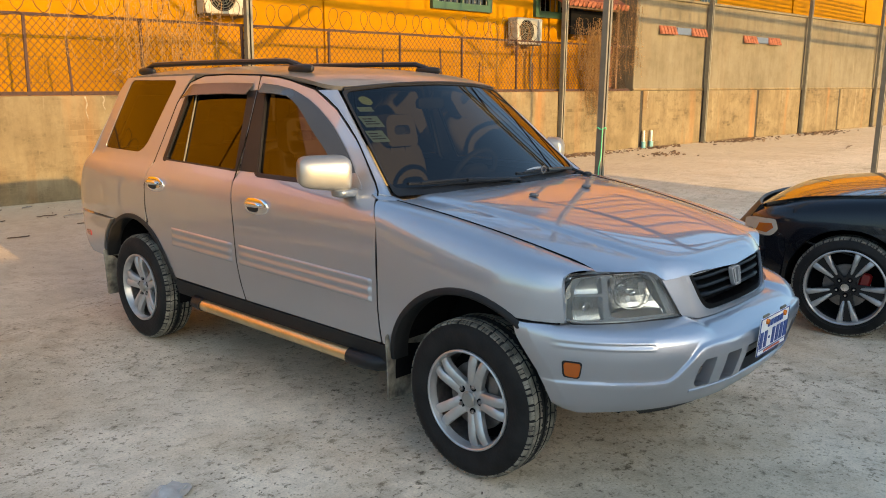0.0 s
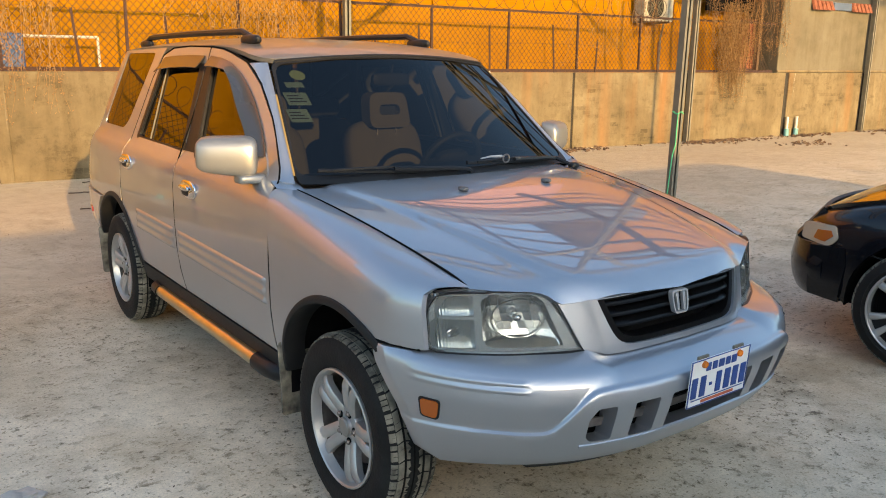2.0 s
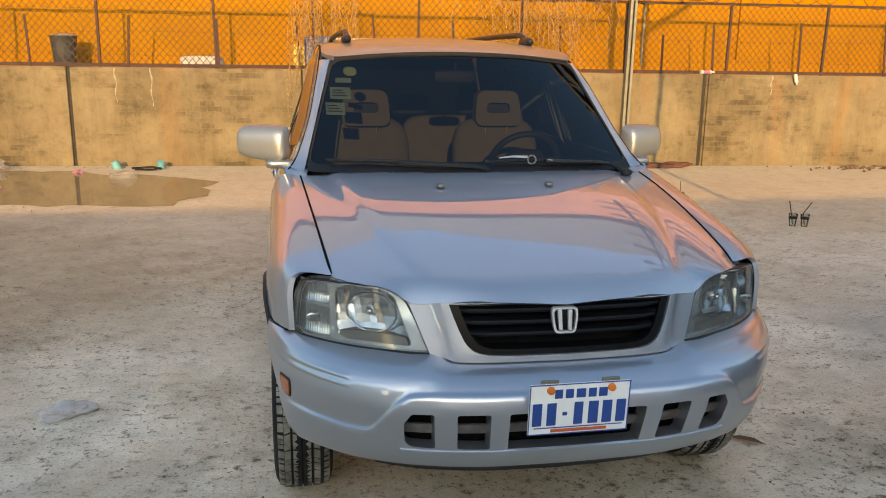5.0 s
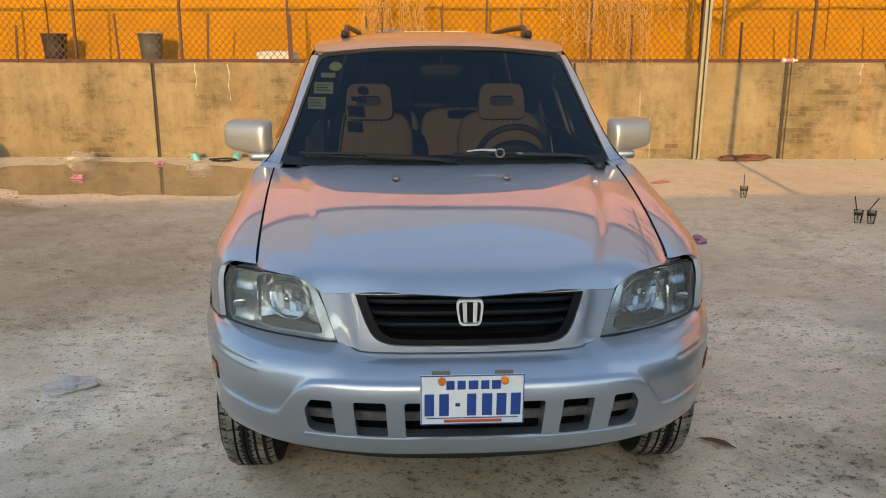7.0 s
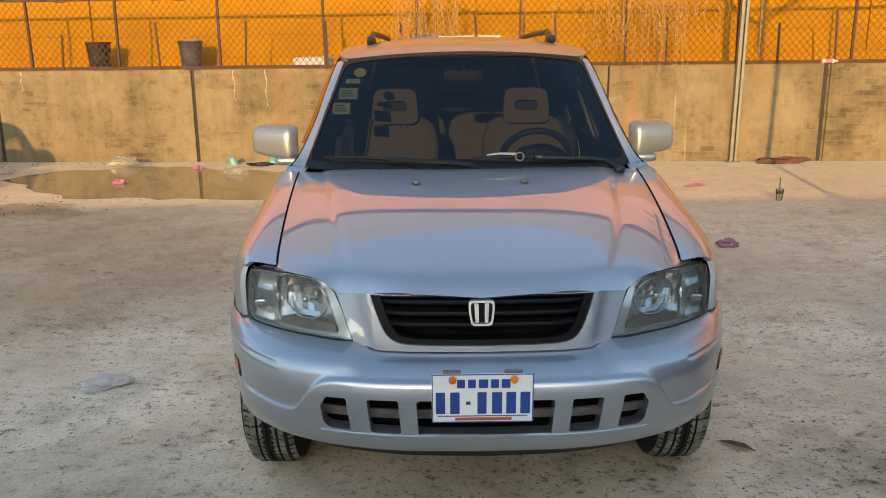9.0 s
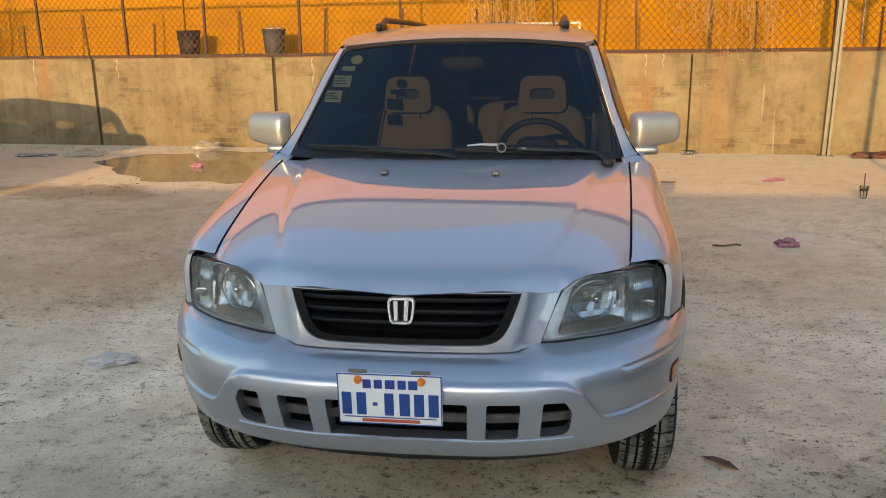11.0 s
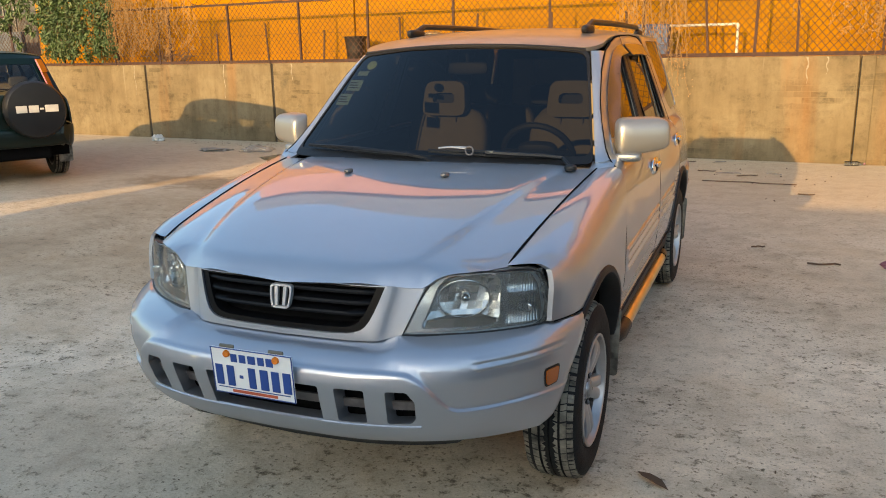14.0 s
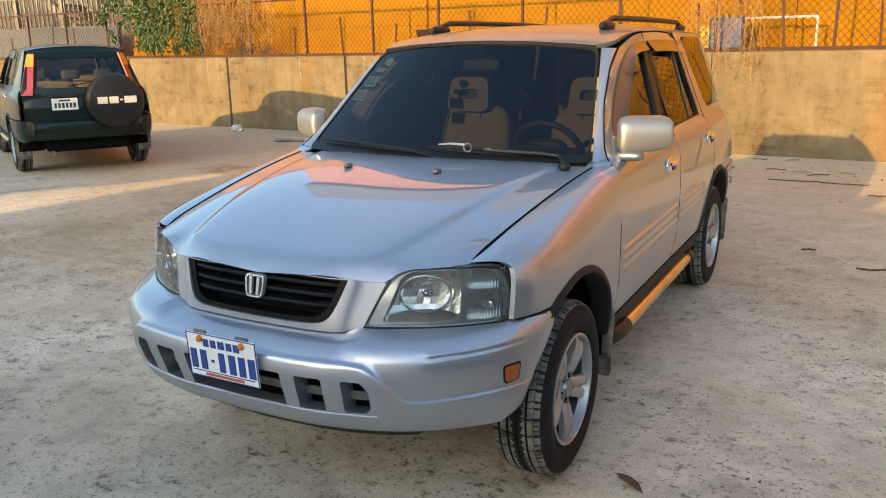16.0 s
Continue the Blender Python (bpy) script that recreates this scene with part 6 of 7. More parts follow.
    for cx in (-.42, 0, .42):
        part("headrest", blob(bmesh.new(), (cx, 2.46, 1.235), (.24, .09, .13), .5, 20, 10), GREY_CLOTH, rs, smooth=True)
    sw = new("steering_wheel")
    sw.parent = root
    M = pose(.345, .98, 1.032, -62, 0, 0)
    part("ring", tubed([tuple(M @ Vector((.166 * math.cos(a), .166 * math.sin(a), 0))) for a in [k * math.pi / 20 for k in range(40)]], .016, 8, closed=True), DASH, sw, smooth=True)
    part("boss", blob(bmesh.new(), (0, 0, 0), (.20, .15, .06), .6, 16, 8, M), DASH, sw, smooth=True)
    part("spokes", boxed((0, -.02, -.01), (.31, .035, .015), M), DASH, sw)
    part("column", tubed([tuple(M @ Vector((0, 0, 0))), tuple(M @ Vector((0, 0, -.28)))], .035, 10), DASH, sw)
    P("inner_mirror", blob(bmesh.new(), (0, .98, 1.435), (.20, .035, .06), .45, 16, 8), DASH, smooth=True)
    P("mirror_stem", tubed([(0, .96, 1.50), (0, .975, 1.46)], .008, 6), DASH)
    # wheels
    w = wheel_meshes(root, ALLOY, 0)
    shrink = Matrix.Diagonal((.92, .952, .952, 1))
    w.matrix_basis = pose(-.737, .004, .3245) @ shrink
    for m in (pose(-.737, 2.62, .3245, 47, 0, 0), pose(.737, .004, .3245, 20, 0, 180), pose(.737, 2.62, .3245, 75, 0, 180)):
        copy_parts(w, m @ shrink, root)


DEFLECT = mat("smoky deflector", (0.030, 0.031, 0.034), 0.22, vary=0.05, spec=0.35, coat=0.35)
car = thing("sport_utility_car", "silver metallic sport utility car parked on the concrete yard", "car", "parked cars")
sport_utility(car, SILVER, False)

suv2 = thing("sport_utility_car", "dark green sport utility car with a covered spare wheel", "car", "parked cars", at=pose(-10.26, 6.12, 0, 0, 0, -119.4))
sport_utility(suv2, GREEN_PAINT, True)


# ---- the black saloon: nose to -y in its own space ----
def saloon(root):
    P = lambda *a, **k: part(*a, **{"parent": root, **k})
    W = [(-.62, .70), (-.5, .78), (-.3, .83), (0, .85), (1, .86), (2.6, .85), (3.3, .80), (3.5, .74)]
    PR = [(.2, .06), (.3, .03), (.45, .005), (.6, 0), (.75, .01), (.84, .03), (.88, .06), (.92, .12)]
    TOP = [(-.65, .70), (-.5, .76), (-.2, .83), (.4, .885), (.8, .91), (2.6, .92), (3.5, .90)]
    def s_s(y, t):
        z = .22 + (spl(TOP, y) - .22) * t
        return (-(spl(W, y) - spl(PR, .2 + .72 * t)), y, z)
    tt = lambda y, z: (z - .22) / (spl(TOP, y) - .22)
    arch = lambda cy: [(y, tt(y, z)) for y, z in arc(cy, .31, .36, 0, 180, 20)]
    low = [(3.45, .05), (3.45, 1), (2.6, 1), (.8, 1), (0, 1), (-.5, 1), (-.62, 1), (-.63, .70), (-.56, .55), (-.47, .34), (-.42, .20)]
    low += [(-.36, tt(-.36, .27))] + [(y, t) for y, t in reversed(arch(0))][0:] + [(.36, tt(.36, .24)), (2.24, .03)] + [(y, t) for y, t in reversed(arch(2.6))] + [(2.96, .05)]
    for mir in (False, True):
        sx = 1 if mir else -1
        P("body_side", sheet(low, s_s, (-1, 0, .1), .05, flange=.02, mirror=mir, inward=(1, 0, 0)), BLACK_PAINT, smooth=True)
        for cy in (0, 2.6):
            bm = bmesh.new()
            for i in range(21):
                a = radians(190 * i / 20 - 5)
                for x in (.5, .82):
                    bm.verts.new((x * sx, cy + .355 * math.cos(a), .31 + .355 * math.sin(a)))
            bm.verts.ensure_lookup_table()
            for i in range(20):
                bm.faces.new([bm.verts[j] for j in (2 * i, 2 * i + 1, 2 * i + 3, 2 * i + 2)])
            bm.faces.new([bm.verts[2 * i] for i in range(21)])
            P("wheel_well", bm, DARK)
        # lamps
        def s_l(u, v):
            y = -.66 + .235 * u ** 1.2
            return (-(spl(W, y) + .012 - .026 * v), y, .585 + .09 * v + .02 * u * v)
        hl = P("head_lamp", sheet([(0, .1), (.10, 0), (.86, -.06), (1, .35), (.92, .95), (.3, 1), (0, .9)], s_l, (-1, -.4, 0), .05, flange=.03, mirror=mir, inward=(1, .3, 0), rounding=.12), LENS_PALE, label="pale head lamp wrapping the corner", smooth=True)
        part("corner_signal", sheet([(.44, .18), (.74, .12), (.90, .45), (.84, .70), (.52, .66)], lambda u, v: (s_l(u, v)[0] - .004, s_l(u, v)[1], s_l(u, v)[2]), (-1, -.4, 0), .07, flange=.006, mirror=mir), AMBER, hl, "amber corner signal lens", smooth=True)
        P("bumper_side", sheet([(-.56, .30), (-.40, .275), (-.365, .50), (-.38, .58), (-.56, .578)], lambda y, z: (-(.806 + .08 * (y + .56) - .04 * max(0, (.38 - z) / .1) ** 2), y, z), (-1, -.3, 0), .05, flange=.02, mirror=mir, inward=(1, 0, 0)), BLACK_PAINT, smooth=True)
        P("side_moulding", tubed([(sx * (.805 - .0 * k), -.42 + .17 * k, .60 - .035 * k) for k in range(4)], .005, 5), BLACK, label="thin black moulding")
        P("side_glass", sheet([(.75, .93), (2.55, .94), (2.2, 1.33), (1.35, 1.33)], lambda y, z: (-(.76 - .42 * (z - .92)), y, z), (-1, 0, .3), .1, flange=.004, mirror=mir), GLASS_SIDE, label="dark side window")
        P("roof_side", sheet([(.55, .90), (3.05, .92), (2.45, 1.38), (1.25, 1.38)], lambda y, z: (-(.765 - .42 * (z - .92)), y, z), (-1, 0, .3), .1, [[(.76, .935), (2.54, .945), (2.19, 1.325), (1.36, 1.325)]], .01, mirror=mir), BLACK_PAINT)
    hz = lambda x, y: spl(TOP, y) + .075 * (1 - (abs(x) / .80) ** 2.2) * min(1, (y + .75) / .3)
    P("bonnet", sheet(both([(0, -.70), (.4, -.66), (.62, -.56), (.68, -.45), (.72, 0), (.735, .60), (.4, .58), (0, .55)]), lambda x, y: (x, y, hz(x, y)), (0, 0, 1), .05, flange=.02), BLACK_GLOSS, smooth=True)
    def s_b(s, z):
        k = 1 - .06 * abs(z - .45) / .2 - .05 * max(0, (.38 - z) / .1) ** 2
        a = s * 1.35
        return (.84 * math.copysign(abs(math.sin(a)) ** .75, s) * k, -.42 - .40 * k * abs(math.cos(a)) ** .8, z)
    P("front_bumper", sheet([(-1, .285), (1, .285), (1, .58), (-1, .58)], s_b, (0, -1, 0), .05, flange=.05, inward=(0, 1, 0)), BLACK_PAINT, smooth=True)
    P("nose_panel", sheet([(-1, 0), (1, 0), (1, 1), (-1, 1)], lambda u, v: tuple(Vector(s_b(u * .62, .58)).lerp(Vector((u * .62, -.68 + .10 * u * u, .755)), v)), (0, -1, 0), .15, flange=.02), BLACK)
    P("roof", sheet([(-1, 1.25), (1, 1.25), (1, 2.45), (-1, 2.45)], lambda u, y: (u * .575, y, 1.38 + .05 * (1 - u * u)), (0, 0, 1), .15, flange=.02), BLACK_PAINT, smooth=True)
    for nm, y0, y1 in (("windscreen", .56, 1.26), ("rear_screen", 3.03, 2.44)):
        P(nm, sheet([(-1, 0), (1, 0), (1, 1), (-1, 1)], lambda u, v: (u * (.76 - .19 * v), y0 + (y1 - y0) * v - (.08 if nm == "windscreen" else -.06) * (1 - u * u) * 1, .92 + .46 * v + .05 * v * (1 - u * u)), (0, -1 if nm == "windscreen" else 1, .6), .12, flange=.004), GLASS_SIDE, label="dark tinted screen")
    P("boot_lid", sheet([(-1, 2.98), (1, 2.98), (1, 3.5), (-1, 3.5)], lambda u, y: (u * .74, y, .91 + .05 * (1 - u * u)), (0, 0, 1), .12, flange=.02), BLACK_PAINT)
    P("tail_panel", boxed((0, 3.50, .58), (1.5, .06, .66), bevel=.02), BLACK_PAINT)
    P("underbody", boxed((0, 1.4, .30), (1.0, 3.9, .18)), DARK)
    w = wheel_meshes(root, ALLOY, 1)
    s = .93
    w.matrix_basis = pose(-.765, 0, .312) @ Matrix.Scale(s, 4)
    for m in (pose(-.765, 2.6, .312, 40), pose(.765, 0, .312, 10, 0, 180), pose(.765, 2.6, .312, 60, 0, 180)):
        c = copy_thing(w, m)
        c.parent = root
        c.matrix_basis = m @ Matrix.Scale(s, 4)


sedan = thing("saloon_car", "black saloon car parked facing the wall", "car", "parked cars", at=pose(2.97, -0.38, 0, 0, 0, 180 + 8))
saloon(sedan)


# ---- plants on the fence ----
def vine(x0, x1, z0, z1, n, leaves, leaf_mat, label, seed, size=.03, off=0.03, stem=DRY):
    random.seed(seed)
    v = thing("vine", label, "vine", "climbing plants", at=pose(0, 0, 0))
    bm, bl = bmesh.new(), bmesh.new()
    for i in range(n):
        x = random.uniform(x0, x1)
        z = z1 - random.random() ** 2 * (z1 - G - .3)
        y = WY(x, -off - random.random() * .10)
        ln = random.uniform(.35, 1.0) * (z - z0)
        pts = []
        px, py, pz = x, y, z
        k = random.randint(5, 9)
        a = random.uniform(-.6, .6)
        for j in range(k):
            pts.append((px, py, pz))
            px += random.uniform(-.06, .06) + a * .03
            py += random.uniform(-.02, .015)
            if pz < G + .02:
                py = min(py, WY(px, -.03))
            pz -= ln / k
        tube(bm, pts, lambda t: .0045 * (1 - .6 * t), 3, caps=False)
        for j in range(leaves):
            t = random.random() * (k - 1)
            q = Vector(pts[int(t)]).lerp(Vector(pts[min(k - 1, int(t) + 1)]), t % 1) + Vector((random.gauss(0, .035), random.gauss(0, .03) - .01, random.gauss(0, .03)))
            if q.y > WY(q.x, -.015):
                q.y = WY(q.x, -.015)
            d = Vector((random.uniform(-1, 1), random.uniform(-1, 1), random.uniform(-1.4, .2))).normalized() * size * random.uniform(.6, 1.5)
            w = d.orthogonal().normalized() * size * random.uniform(.15, .38)
            mid = q + d * .5 + d.cross(w).normalized() * size * .2
            vs = [bl.verts.new(p) for p in (q, mid + w, q + d, mid - w)]
            bl.faces.new(vs)
    part("stem", bm, stem, v)
    tagged(part("foliage", bl, leaf_mat, v), kind="stuff")


vine(-.75, .15, .45, 2.75, 50, 26, DRY, "dry brown vine hanging over the wall", 11, .032)
vine(2.3, 3.3, 1.0, 2.75, 50, 26, DRY, "dry brown vine hanging through the fence", 12)
vine(1.2, 4.0, 1.5, 2.85, 46, 20, DRY, "dry thin vine tangled in the fence", 13)
vine(8.4, 10.6, 1.4, 2.8, 40, 16, DRY, "dry thin vine tangled in the fence", 14)
vine(11.9, 13.6, 1.4, 2.95, 90, 30, DRY, "thick dry brown creeper tangled in the fence", 15)
vine(12.40, 13.15, .50, 2.75, 150, 34, DRY, "dense dry brown creeper hanging down over the wall", 25)
vine(13.4, 14.4, 1.5, 3.6, 50, 24, DRY, "dry brown creeper beside the tall wall", 16)
vine(-10.6, -9.0, 1.35, 2.85, 110, 30, DRY, "dense dry brown creeper on the fence", 17)
vine(-12.3, -10.5, 1.4, 3.2, 110, 46, LEAF, "leafy green creeper on the fence", 18, .075, stem=BARK)
vine(-13.6, -11.2, 2.3, 3.4, 60, 46, LEAF, "leafy green branch over the fence", 19, .085, stem=BARK)
vine(-9.2, -8.3, 1.5, 2.75, 30, 14, DRY, "dry thin vine tangled in the fence", 20)

# ---- things on the terrace behind the fence ----
def bin_(x, mat_, label, bag=False):
    b = thing("waste_bin", label, "bin", "bins behind the fence", at=pose(x, WY(x, .55), G - .012, 0, 0, 10))
    bm = bmesh.new()
    rows = []
    for z, r in ((0, .13), (.02, .145), (.22, .16), (.40, .178), (.42, .19), (.435, .19), (.435, .165), (.38, .16)):
        rows.append([bm.verts.new((r * math.copysign(abs(math.cos(a)) ** .7, math.cos(a)), r * math.copysign(abs(math.sin(a)) ** .7, math.sin(a)), z)) for a in [k * math.pi / 10 for k in range(20)]])
    for r0, r1 in zip(rows, rows[1:]):
        for k in range(20):
            bm.faces.new((r0[k], r0[(k + 1) % 20], r1[(k + 1) % 20], r1[k]))
    bm.faces.new(rows[0][::-1])
    bm.faces.new(rows[-1])
    part("tub", bm, mat_, b, smooth=True)
    if bag:
        part("liner", blob(bmesh.new(), (.02, -.02, .42), (.32, .3, .12), .7, 14, 8), BAG, b, "crumpled pale bag liner", smooth=True)


bin_(-5.38, BLACK, "black plastic bin behind the fence")
bin_(-3.92, mat("blue grey plastic", (.018, .027, .036), .5, vary=.3), "blue-grey plastic bin with a pale liner", True)
bc = thing("blue_crate", "blue plastic crate standing behind the fence", "crate", at=pose(-.32, WY(-.32, .5), G - .012))
part("body", boxed((0, 0, .24), (.44, .34, .48), bevel=.02), mat("blue plastic", (.02, .07, .20), .5, vary=.3, scale=12), bc)
part("yellow_box", boxed((-.30, -.05, .18), (.16, .2, .36), bevel=.01), mat("yellow carton", (.55, .40, .06), .7), bc)
pb = thing("pale_sack", "pale folded sack lying behind the fence", "sack", at=pose(-2.0, WY(-2.0, .45), G - .012))
part("body", blob(bmesh.new(), (0, 0, .09), (.62, .3, .19), .45, 20, 10), mat("grey sacking", (.33, .31, .30), .9, vary=.25, scale=20), pb, smooth=True)
gf = thing("clothes_stand", "low white plastic pipe stand behind the fence", "stand", at=pose(.42, WY(.42, .55), G - .012, 0, 0, TURN_W))
for pts, nm in (([(-.8, 0, .02), (-.8, 0, .45)], "upright"), ([(.4, 0, .02), (.4, 0, .45)], "upright"), ([(-.8, 0, .45), (.4, 0, .45)], "crossbar")):
    part(nm, tubed(pts, .018, 8), WHITE, gf)
tw = thing("tangled_wood", "dark tangled branches lying behind the fence", "branches", at=pose(-9.6, WY(-9.6, .5), G - .012))
random.seed(31)
bm = bmesh.new()
for i in range(26):
    a = random.uniform(0, 6.3)
    p = Vector((random.uniform(-.4, .4), random.uniform(-.2, .2), .02))
    tube(bm, [p, p + Vector((.2 * math.cos(a), .1 * math.sin(a), .15)), p + Vector((.45 * math.cos(a + .4), .15 * math.sin(a), random.uniform(.1, .3)))], .010, 4)
part("twigs", bm, BARK, tw)

# ---- the grey house with white stairs beyond the yellow building ----
gh = thing("grey_house", "grey house with white railed outside stairs", "house", at=pose(-15.2, 12.2, 0))
part("wall", boxed((-7.5, 3.0, 3.0), (14, 4, 6.0)), mat("grey house wall", (.06, .06, .06), .85, vary=.2), gh)
part("low_wall", boxed((-3.6, -.25, 1.75), (7.0, .12, .8), bevel=.01), mat("pale blue wall", (.065, .078, .095), .8, vary=.12), gh, "pale blue low wall")
part("base", boxed((-5, .6, .68), (12, 2.0, 1.36)), WALL, gh)
RAILW = mat("white painted rail", (0.137, 0.127, 0.112), .6, vary=.12)
stairs = new("stairs")
stairs.parent = gh
for i in range(8):
    part("tread", boxed((-1.2 - i * .26, .55, 1.5 + i * .18), (.28, .9, .06)), RAILW, stairs)
part("stringer", boxed((-2.1, .08, 2.1), (2.5, .06, .22), Matrix.Translation((-2.1, 0, 2.1)) @ Matrix.Rotation(radians(34.5), 4, "Y") @ Matrix.Translation((2.1, 0, -2.1))), RAILW, stairs)
rail = new("railing")
rail.parent = gh
part("hand_rail", tubed([(-.9, .06, 2.2), (-3.2, .06, 3.8)], .03, 6), RAILW, rail)
part("mid_rail", tubed([(-.4, -.1, 2.95), (-6.5, -.1, 2.95)], .03, 6), RAILW, rail)
part("low_rail", tubed([(-.4, -.1, 2.15), (-6.5, -.1, 2.15)], .025, 6), RAILW, rail)
for i in range(34):
    x = -.45 - i * .18
    part("baluster", boxed((x, -.1, 2.55), (.03, .03, .8)), RAILW, rail)
for x in (-4.3, -6.0, -2.4):
    part("column", boxed((x, -.05, 3.2), (.12, .12, 3.7)), RAILW, gh)

# ---- puddle and litter on the yard ----
pud = bmesh.new()
ring = []
for k in range(48):
    a = 2 * math.pi * k / 48
    r = 1 + .13 * math.sin(2 * a + 2.2) + .07 * math.sin(5 * a) + .05 * math.sin(11 * a) + .025 * math.sin(19 * a)
    ring.append(pud.verts.new((-3.65 + 1.75 * r * math.cos(a) - .45 * r * math.sin(a), 7.35 + 1.55 * r * math.sin(a), .004)))
pud.faces.new(ring)
tagged(part("puddle", pud, WATER), "shallow muddy puddle on the concrete by the wall", "puddle", kind="structure")


def crumple(x, y, s, h, material, name, label, category, seed, rot=0):
    random.seed(seed)
    bm = bmesh.new()
    bmesh.ops.create_icosphere(bm, subdivisions=3, radius=1)
    for v in bm.verts:
        n = noise.noise(v.co * 1.7 + Vector((seed, 0, 0))) * .6 + noise.noise(v.co * 4.5 + Vector((0, seed, 0))) * .35
        v.co = v.co * (1 + n)
        v.co = Vector((v.co.x * s[0], v.co.y * s[1], max(0, (v.co.z + .55)) * h))
    part_ = part(name, bm, material, at=pose(x, y, .002, 0, 0, rot), smooth=True)
    return tagged(part_, label, category, "litter on the yard")


crumple(-1.74, .68, (.11, .05), .035, BAG_PALE, "plastic_bag", "crumpled clear plastic bag on the concrete", "plastic bag", 1, 25)
crumple(-4.75, 8.9, (.20, .12), .10, BAG, "plastic_bag", "crumpled pale plastic bag at the puddle", "plastic bag", 2)
crumple(-2.88, 7.95, (.18, .09), .06, BAG, "plastic_bag", "crumpled pale plastic bag in the puddle", "plastic bag", 3)
crumple(-6.3, 8.2, (.24, .10), .06, BAG, "plastic_bag", "flattened pale plastic bag near the wall", "plastic bag", 4, 15)
crumple(-4.15, 7.2, (.08, .035), .035, PINK, "plastic_scrap", "small pink plastic scrap in the puddle", "litter", 5)
crumple(-3.55, 8.55, (.065, .035), .028, PINK, "plastic_scrap", "small pink plastic scrap near the wall", "litter", 6)
crumple(2.21, 3.42, (.07, .04), .04, PINK, "plastic_scrap", "crushed pink plastic cup on the concrete", "litter", 7)
crumple(-9.2, 9.25, (.13, .08), .07, WHITE, "foam_box", "small white foam box near the wall", "box", 8)
crumple(-7.1, 8.2, (.26, .13), .03, mat("dull card", (.25, .22, .18), .9), "torn_card", "torn dirty card lying on the concrete", "litter", 9, 10)
crumple(4.75, WY(4.75) - .22, (.32, .11), .06, mat("red brown sheet", (.055, .018, .010), .8, vary=.3), "crumpled_sheet", "crumpled red-brown sheet against the wall", "litter", 10)
crumple(2.9, 6.5, (.13, .025), .02, PINK, "plastic_scrap", "flattened pink wrapper on the concrete", "litter", 11, 20)


def cup(x, y, seed, tip):
    c = thing("drink_cup", "clear plastic drink cup with a black straw", "cup", "drink cups", at=pose(x, y, .001, 0, 0, seed * 50))
    bm = bmesh.new()
    rows = [[bm.verts.new((r * math.cos(k * math.pi / 8), r * math.sin(k * math.pi / 8), z)) for k in range(16)] for z, r in ((0, .028), (.005, .03), (.11, .042), (.115, .045), (.12, .042), (.12, .038), (.008, .026))]
    for r0, r1 in zip(rows, rows[1:]):
        for k in range(16):
            bm.faces.new((r0[k], r0[(k + 1) % 16], r1[(k + 1) % 16], r1[k]))
    bm.faces.new(rows[0][::-1])
    bm.faces.new(rows[-1])
    part("cup", bm, LENS, c, "clear plastic cup", smooth=True)
    part("straw", tubed([(0, 0, .02), (.02, .01, .13), (.045 * tip, .02, .24)], .005, 6), BLACK, c, "black drinking straw")
    part("sleeve", tubed([(0, 0, .075), (0, 0, .10)], .041, 16), BLACK, c, "dark band round the cup")


cup(3.49, 5.50, 1, 1)
cup(3.98, 4.14, 2, 1)
cup(4.08, 4.10, 3, -1)


def tin(x, y, rot, label):
    c = thing("plastic_tub", label, "tub", "cyan tubs", at=pose(x, y, .05, 0, 70, rot))
    bm = bmesh.new()
    lathe(bm, [(-.06, .001), (-.06, .05), (.07, .06), (.07, .055), (-.05, .046), (-.05, .001)], 18)
    part("tub", bm, CYAN, c, smooth=True)


tin(-3.15, 8.95, 20, "small cyan plastic tub lying by the wall")
tin(-2.55, 8.9, 100, "small cyan plastic tub lying by the wall")
for x in (14.79, 15.12):
    p = thing("pipe_stub", "short cyan pipe standing by the wall", "pipe", "cyan pipes", at=pose(x, WY(x) - .07, 0))
    part("pipe", tubed([(0, 0, 0), (0, 0, .16)], .055, 14), CYAN, p, smooth=True)
    part("riser", tubed([(0, 0, .16), (0, 0, .42)], .028, 10), WHITE, p, "thin white riser pipe", smooth=True)
bt = thing("water_bottle", "clear plastic bottle lying at the wall", "bottle", at=pose(2.35, WY(2.35) - .16, .033, 0, 0, 5))
bm = bmesh.new()
lathe(bm, [(-.11, .001), (-.11, .03), (.04, .032), (.08, .014), (.11, .013), (.11, .001)], 16)
part("bottle", bm, LENS, bt, smooth=True)
part("cap", tubed([(.11, 0, 0), (.13, 0, 0)], .014, 10), PINK, bt, "pink cap")
lf = thing("dry_leaf", "curled dry brown leaf on the concrete", "leaf", at=pose(1.045, 0.0, .004, 0, 0, -38))
part("blade", sheet([(-.075, 0), (-.03, .018), (.03, .020), (.08, 0), (.03, -.016), (-.03, -.018)], lambda u, v: (u, v, .012 + 6 * v * v - 1.2 * u * u), (0, 0, 1), .012, flange=.001), BARK, lf)
kn = thing("wall_bottle", "small clear bottle stuck on the top of the wall", "bottle", at=pose(6.75, WY(6.75) - .03, G - .16))
part("bottle", lathe(bmesh.new(), [(-.08, .001), (-.08, .025), (.03, .028), (.06, .012), (.08, .012), (.08, .001)], 12), WHITE, kn, at=pose(0, -.02, .1, 0, 75, 0))


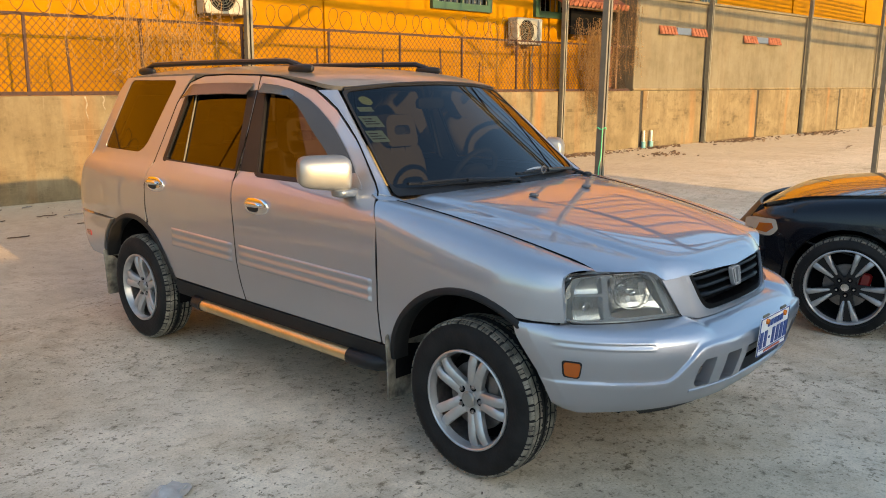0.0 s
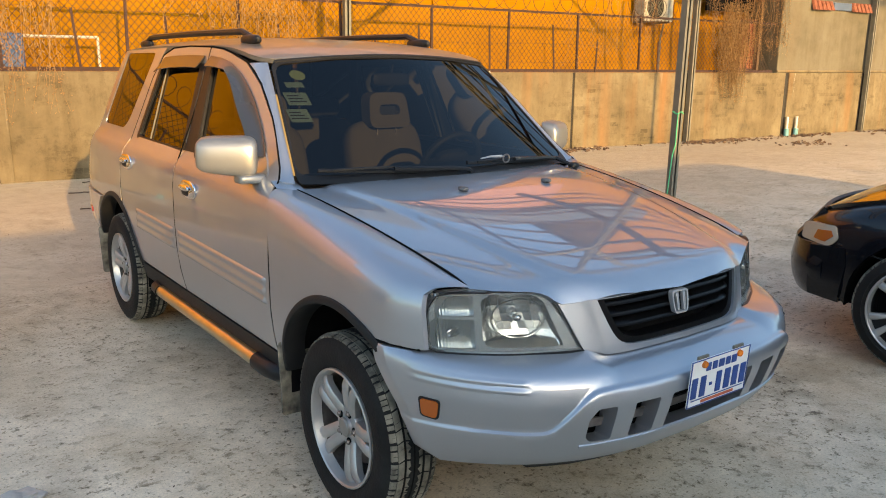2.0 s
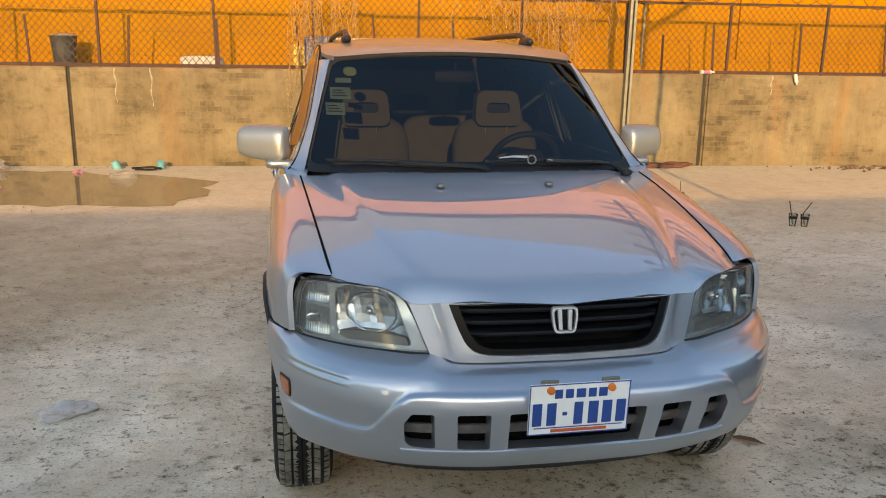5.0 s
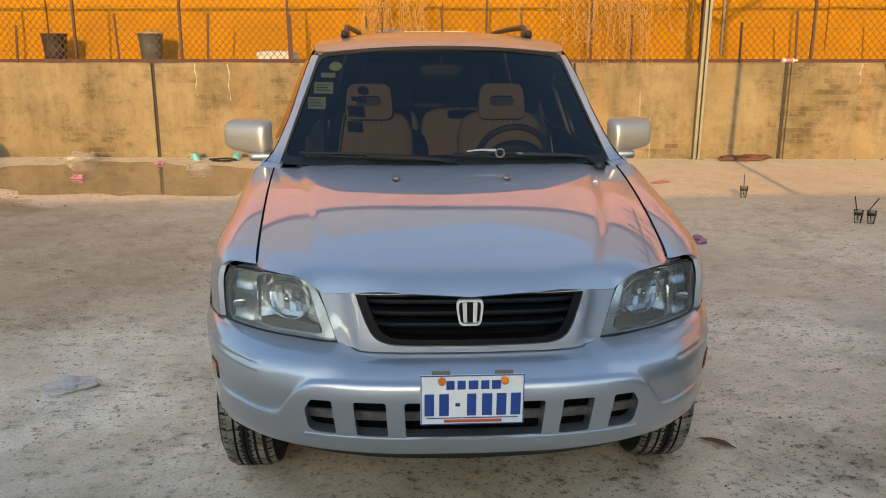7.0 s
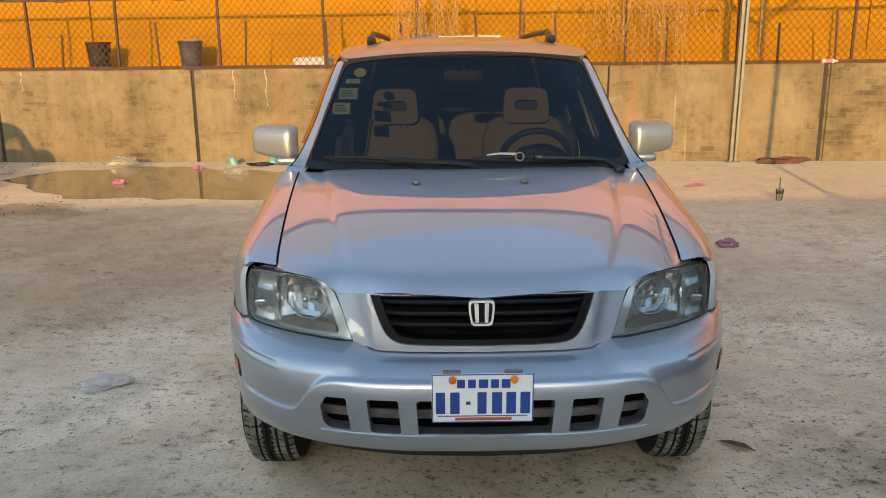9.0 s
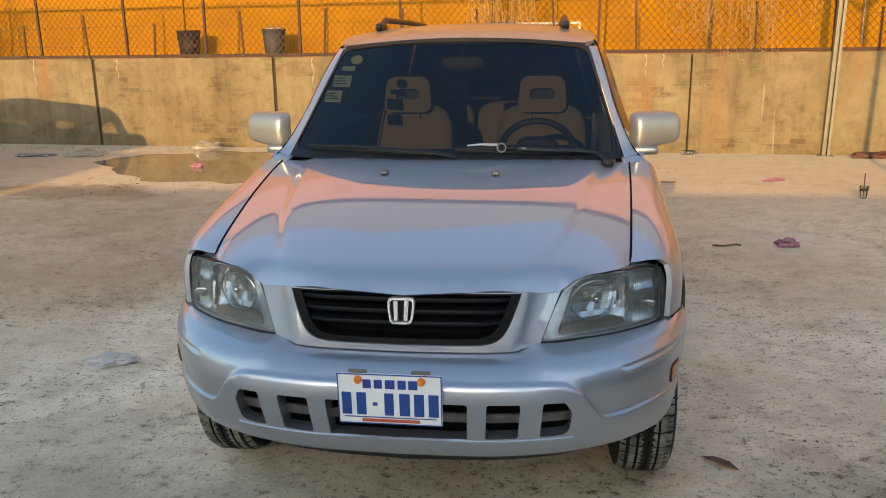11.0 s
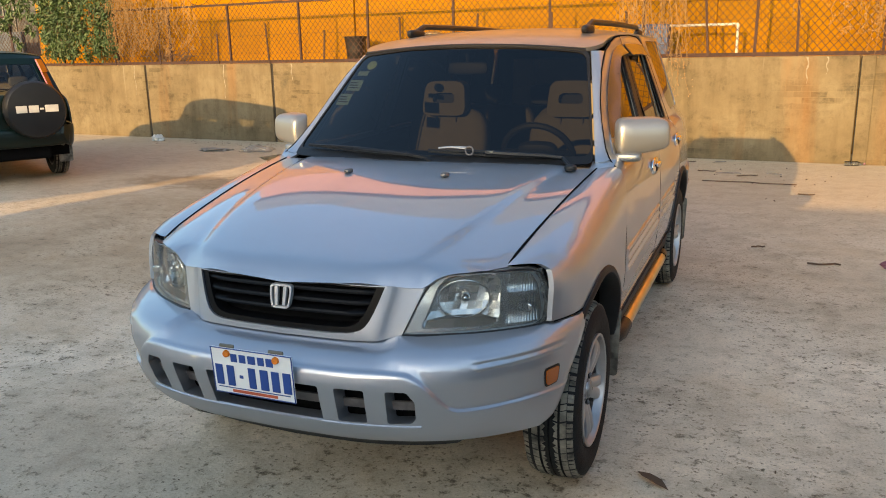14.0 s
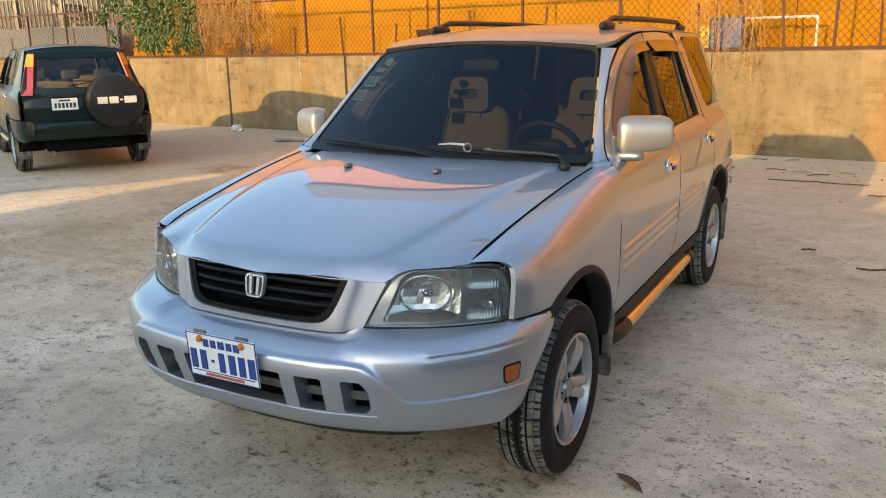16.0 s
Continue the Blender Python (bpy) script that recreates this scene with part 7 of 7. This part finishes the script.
# ---- sticks, cable and painted line on the concrete ----
def stick(x, y, length, rot, pale, seed):
    random.seed(seed)
    st = thing("wood_scrap", "pale flat splinter of wood on the concrete" if pale else "thin dark stick on the concrete", "wood scrap", "wood scraps", at=pose(x, y, .006, 0, 0, rot))
    pts = [(length * (i / 6 - .5), random.uniform(-.012, .012) * length * 3, .004 + random.uniform(0, .008)) for i in range(7)]
    if pale:
        part("splinter", sheet([(-length / 2, -.02), (length * .1, -.035), (length / 2, -.01), (length * .42, .02), (-length * .1, .035)], lambda u, v: (u, v, .012 + .02 * math.sin(u * 9) * v), (0, 0, 1), .05, flange=.008), BAG, st)
    else:
        part("twig", tubed(pts, .007, 5), BARK, st)


for k, (x, y, L, r, pale) in enumerate(((.90, 7.64, .30, 8, True), (1.12, 7.50, .26, 25, False), (.64, 7.77, .22, -5, False), (.73, 8.63, .20, 30, True), (1.73, 6.32, .16, -8, False), (1.15, 6.95, 1.0, -3, False),
                                         (1.42, 7.70, .20, -30, True), (.35, 8.60, .18, 10, False), (.05, 7.75, .25, -6, False), (1.32, 3.80, .10, 20, False), (1.76, 3.39, .22, 12, False), (-.1, 6.6, .20, -8, False), (18.57, 4.3, 1.3, 12, False))):
    stick(x, y, L, r, pale, 200 + k)
cb = thing("cable_coil", "loose coil of thin black cable by the wall", "cable", at=pose(-2.72, 8.80, .012))
part("cable", tubed([((.17 + .03 * math.sin(a * 1.7)) * math.cos(a), (.12 + .03 * math.cos(a * 2.3)) * math.sin(a), .004 * a / 3) for a in [i * .35 for i in range(50)]], .008, 5), BLACK, cb, smooth=True)
bm = bmesh.new()
ln = [bm.verts.new(p) for p in ((-7.45, 2.1, .0045), (-7.40, 2.08, .0045), (-6.70, 3.62, .0045), (-6.74, 3.64, .0045))]
bm.faces.new(ln)
tagged(part("painted_line", bm, WHITE), "worn thin white painted line on the concrete", "line", kind="structure")
pbt = thing("wall_bottle", "small bottle with a pink label lying on the wall top", "bottle", at=pose(5.40, WY(5.40) + .05, G + .035, 0, 0, 4))
bm = bmesh.new()
lathe(bm, [(-.11, .001), (-.11, .03), (.05, .032), (.09, .014), (.12, .013), (.12, .001)], 14)
part("bottle", bm, BAG_PALE, pbt, smooth=True)
part("label", tubed([(-.07, 0, 0), (.03, 0, 0)], .034, 14), PINK, pbt, "faded pink label")

random.seed(77)
bm = bmesh.new()
def crumb(x, y, s):
    r = bmesh.ops.create_cube(bm, size=1)
    m = pose(x, y, .003 + s * .2, random.uniform(0, 40), random.uniform(0, 40), random.uniform(0, 360))
    for v in r["verts"]:
        v.co = m @ Vector((v.co.x * s * random.uniform(.8, 2.4), v.co.y * s, v.co.z * s * .6))
for i in range(700):
    crumb(random.uniform(-9, 9), random.uniform(-1.5, 8.6), random.uniform(.002, .006))
for cx, cy, sx, sy, n in ((19.2, 7.3, 1.4, .25, 260), (12.3, 7.9, 1.2, .2, 220), (24.5, 6.9, 1.6, .3, 200), (15.2, 7.7, .7, .15, 90), (8.2, 8.2, 1.0, .15, 120), (-6, 9.2, 3, .25, 160), (1.2, 7.6, .9, .7, 30), (-4.3, 5.9, .8, .4, 60), (13.5, 6.6, .6, .2, 50)):
    for i in range(n):
        x = random.gauss(cx, sx * .6)
        crumb(x, min(random.gauss(cy, sy), WY(x) - .05), random.uniform(.010, .045) if x > 5 else random.uniform(.004, .012))
tagged(part("crumbs", bm, BARK), "scattered dry leaves and stone crumbs on the yard", "debris", kind="stuff")
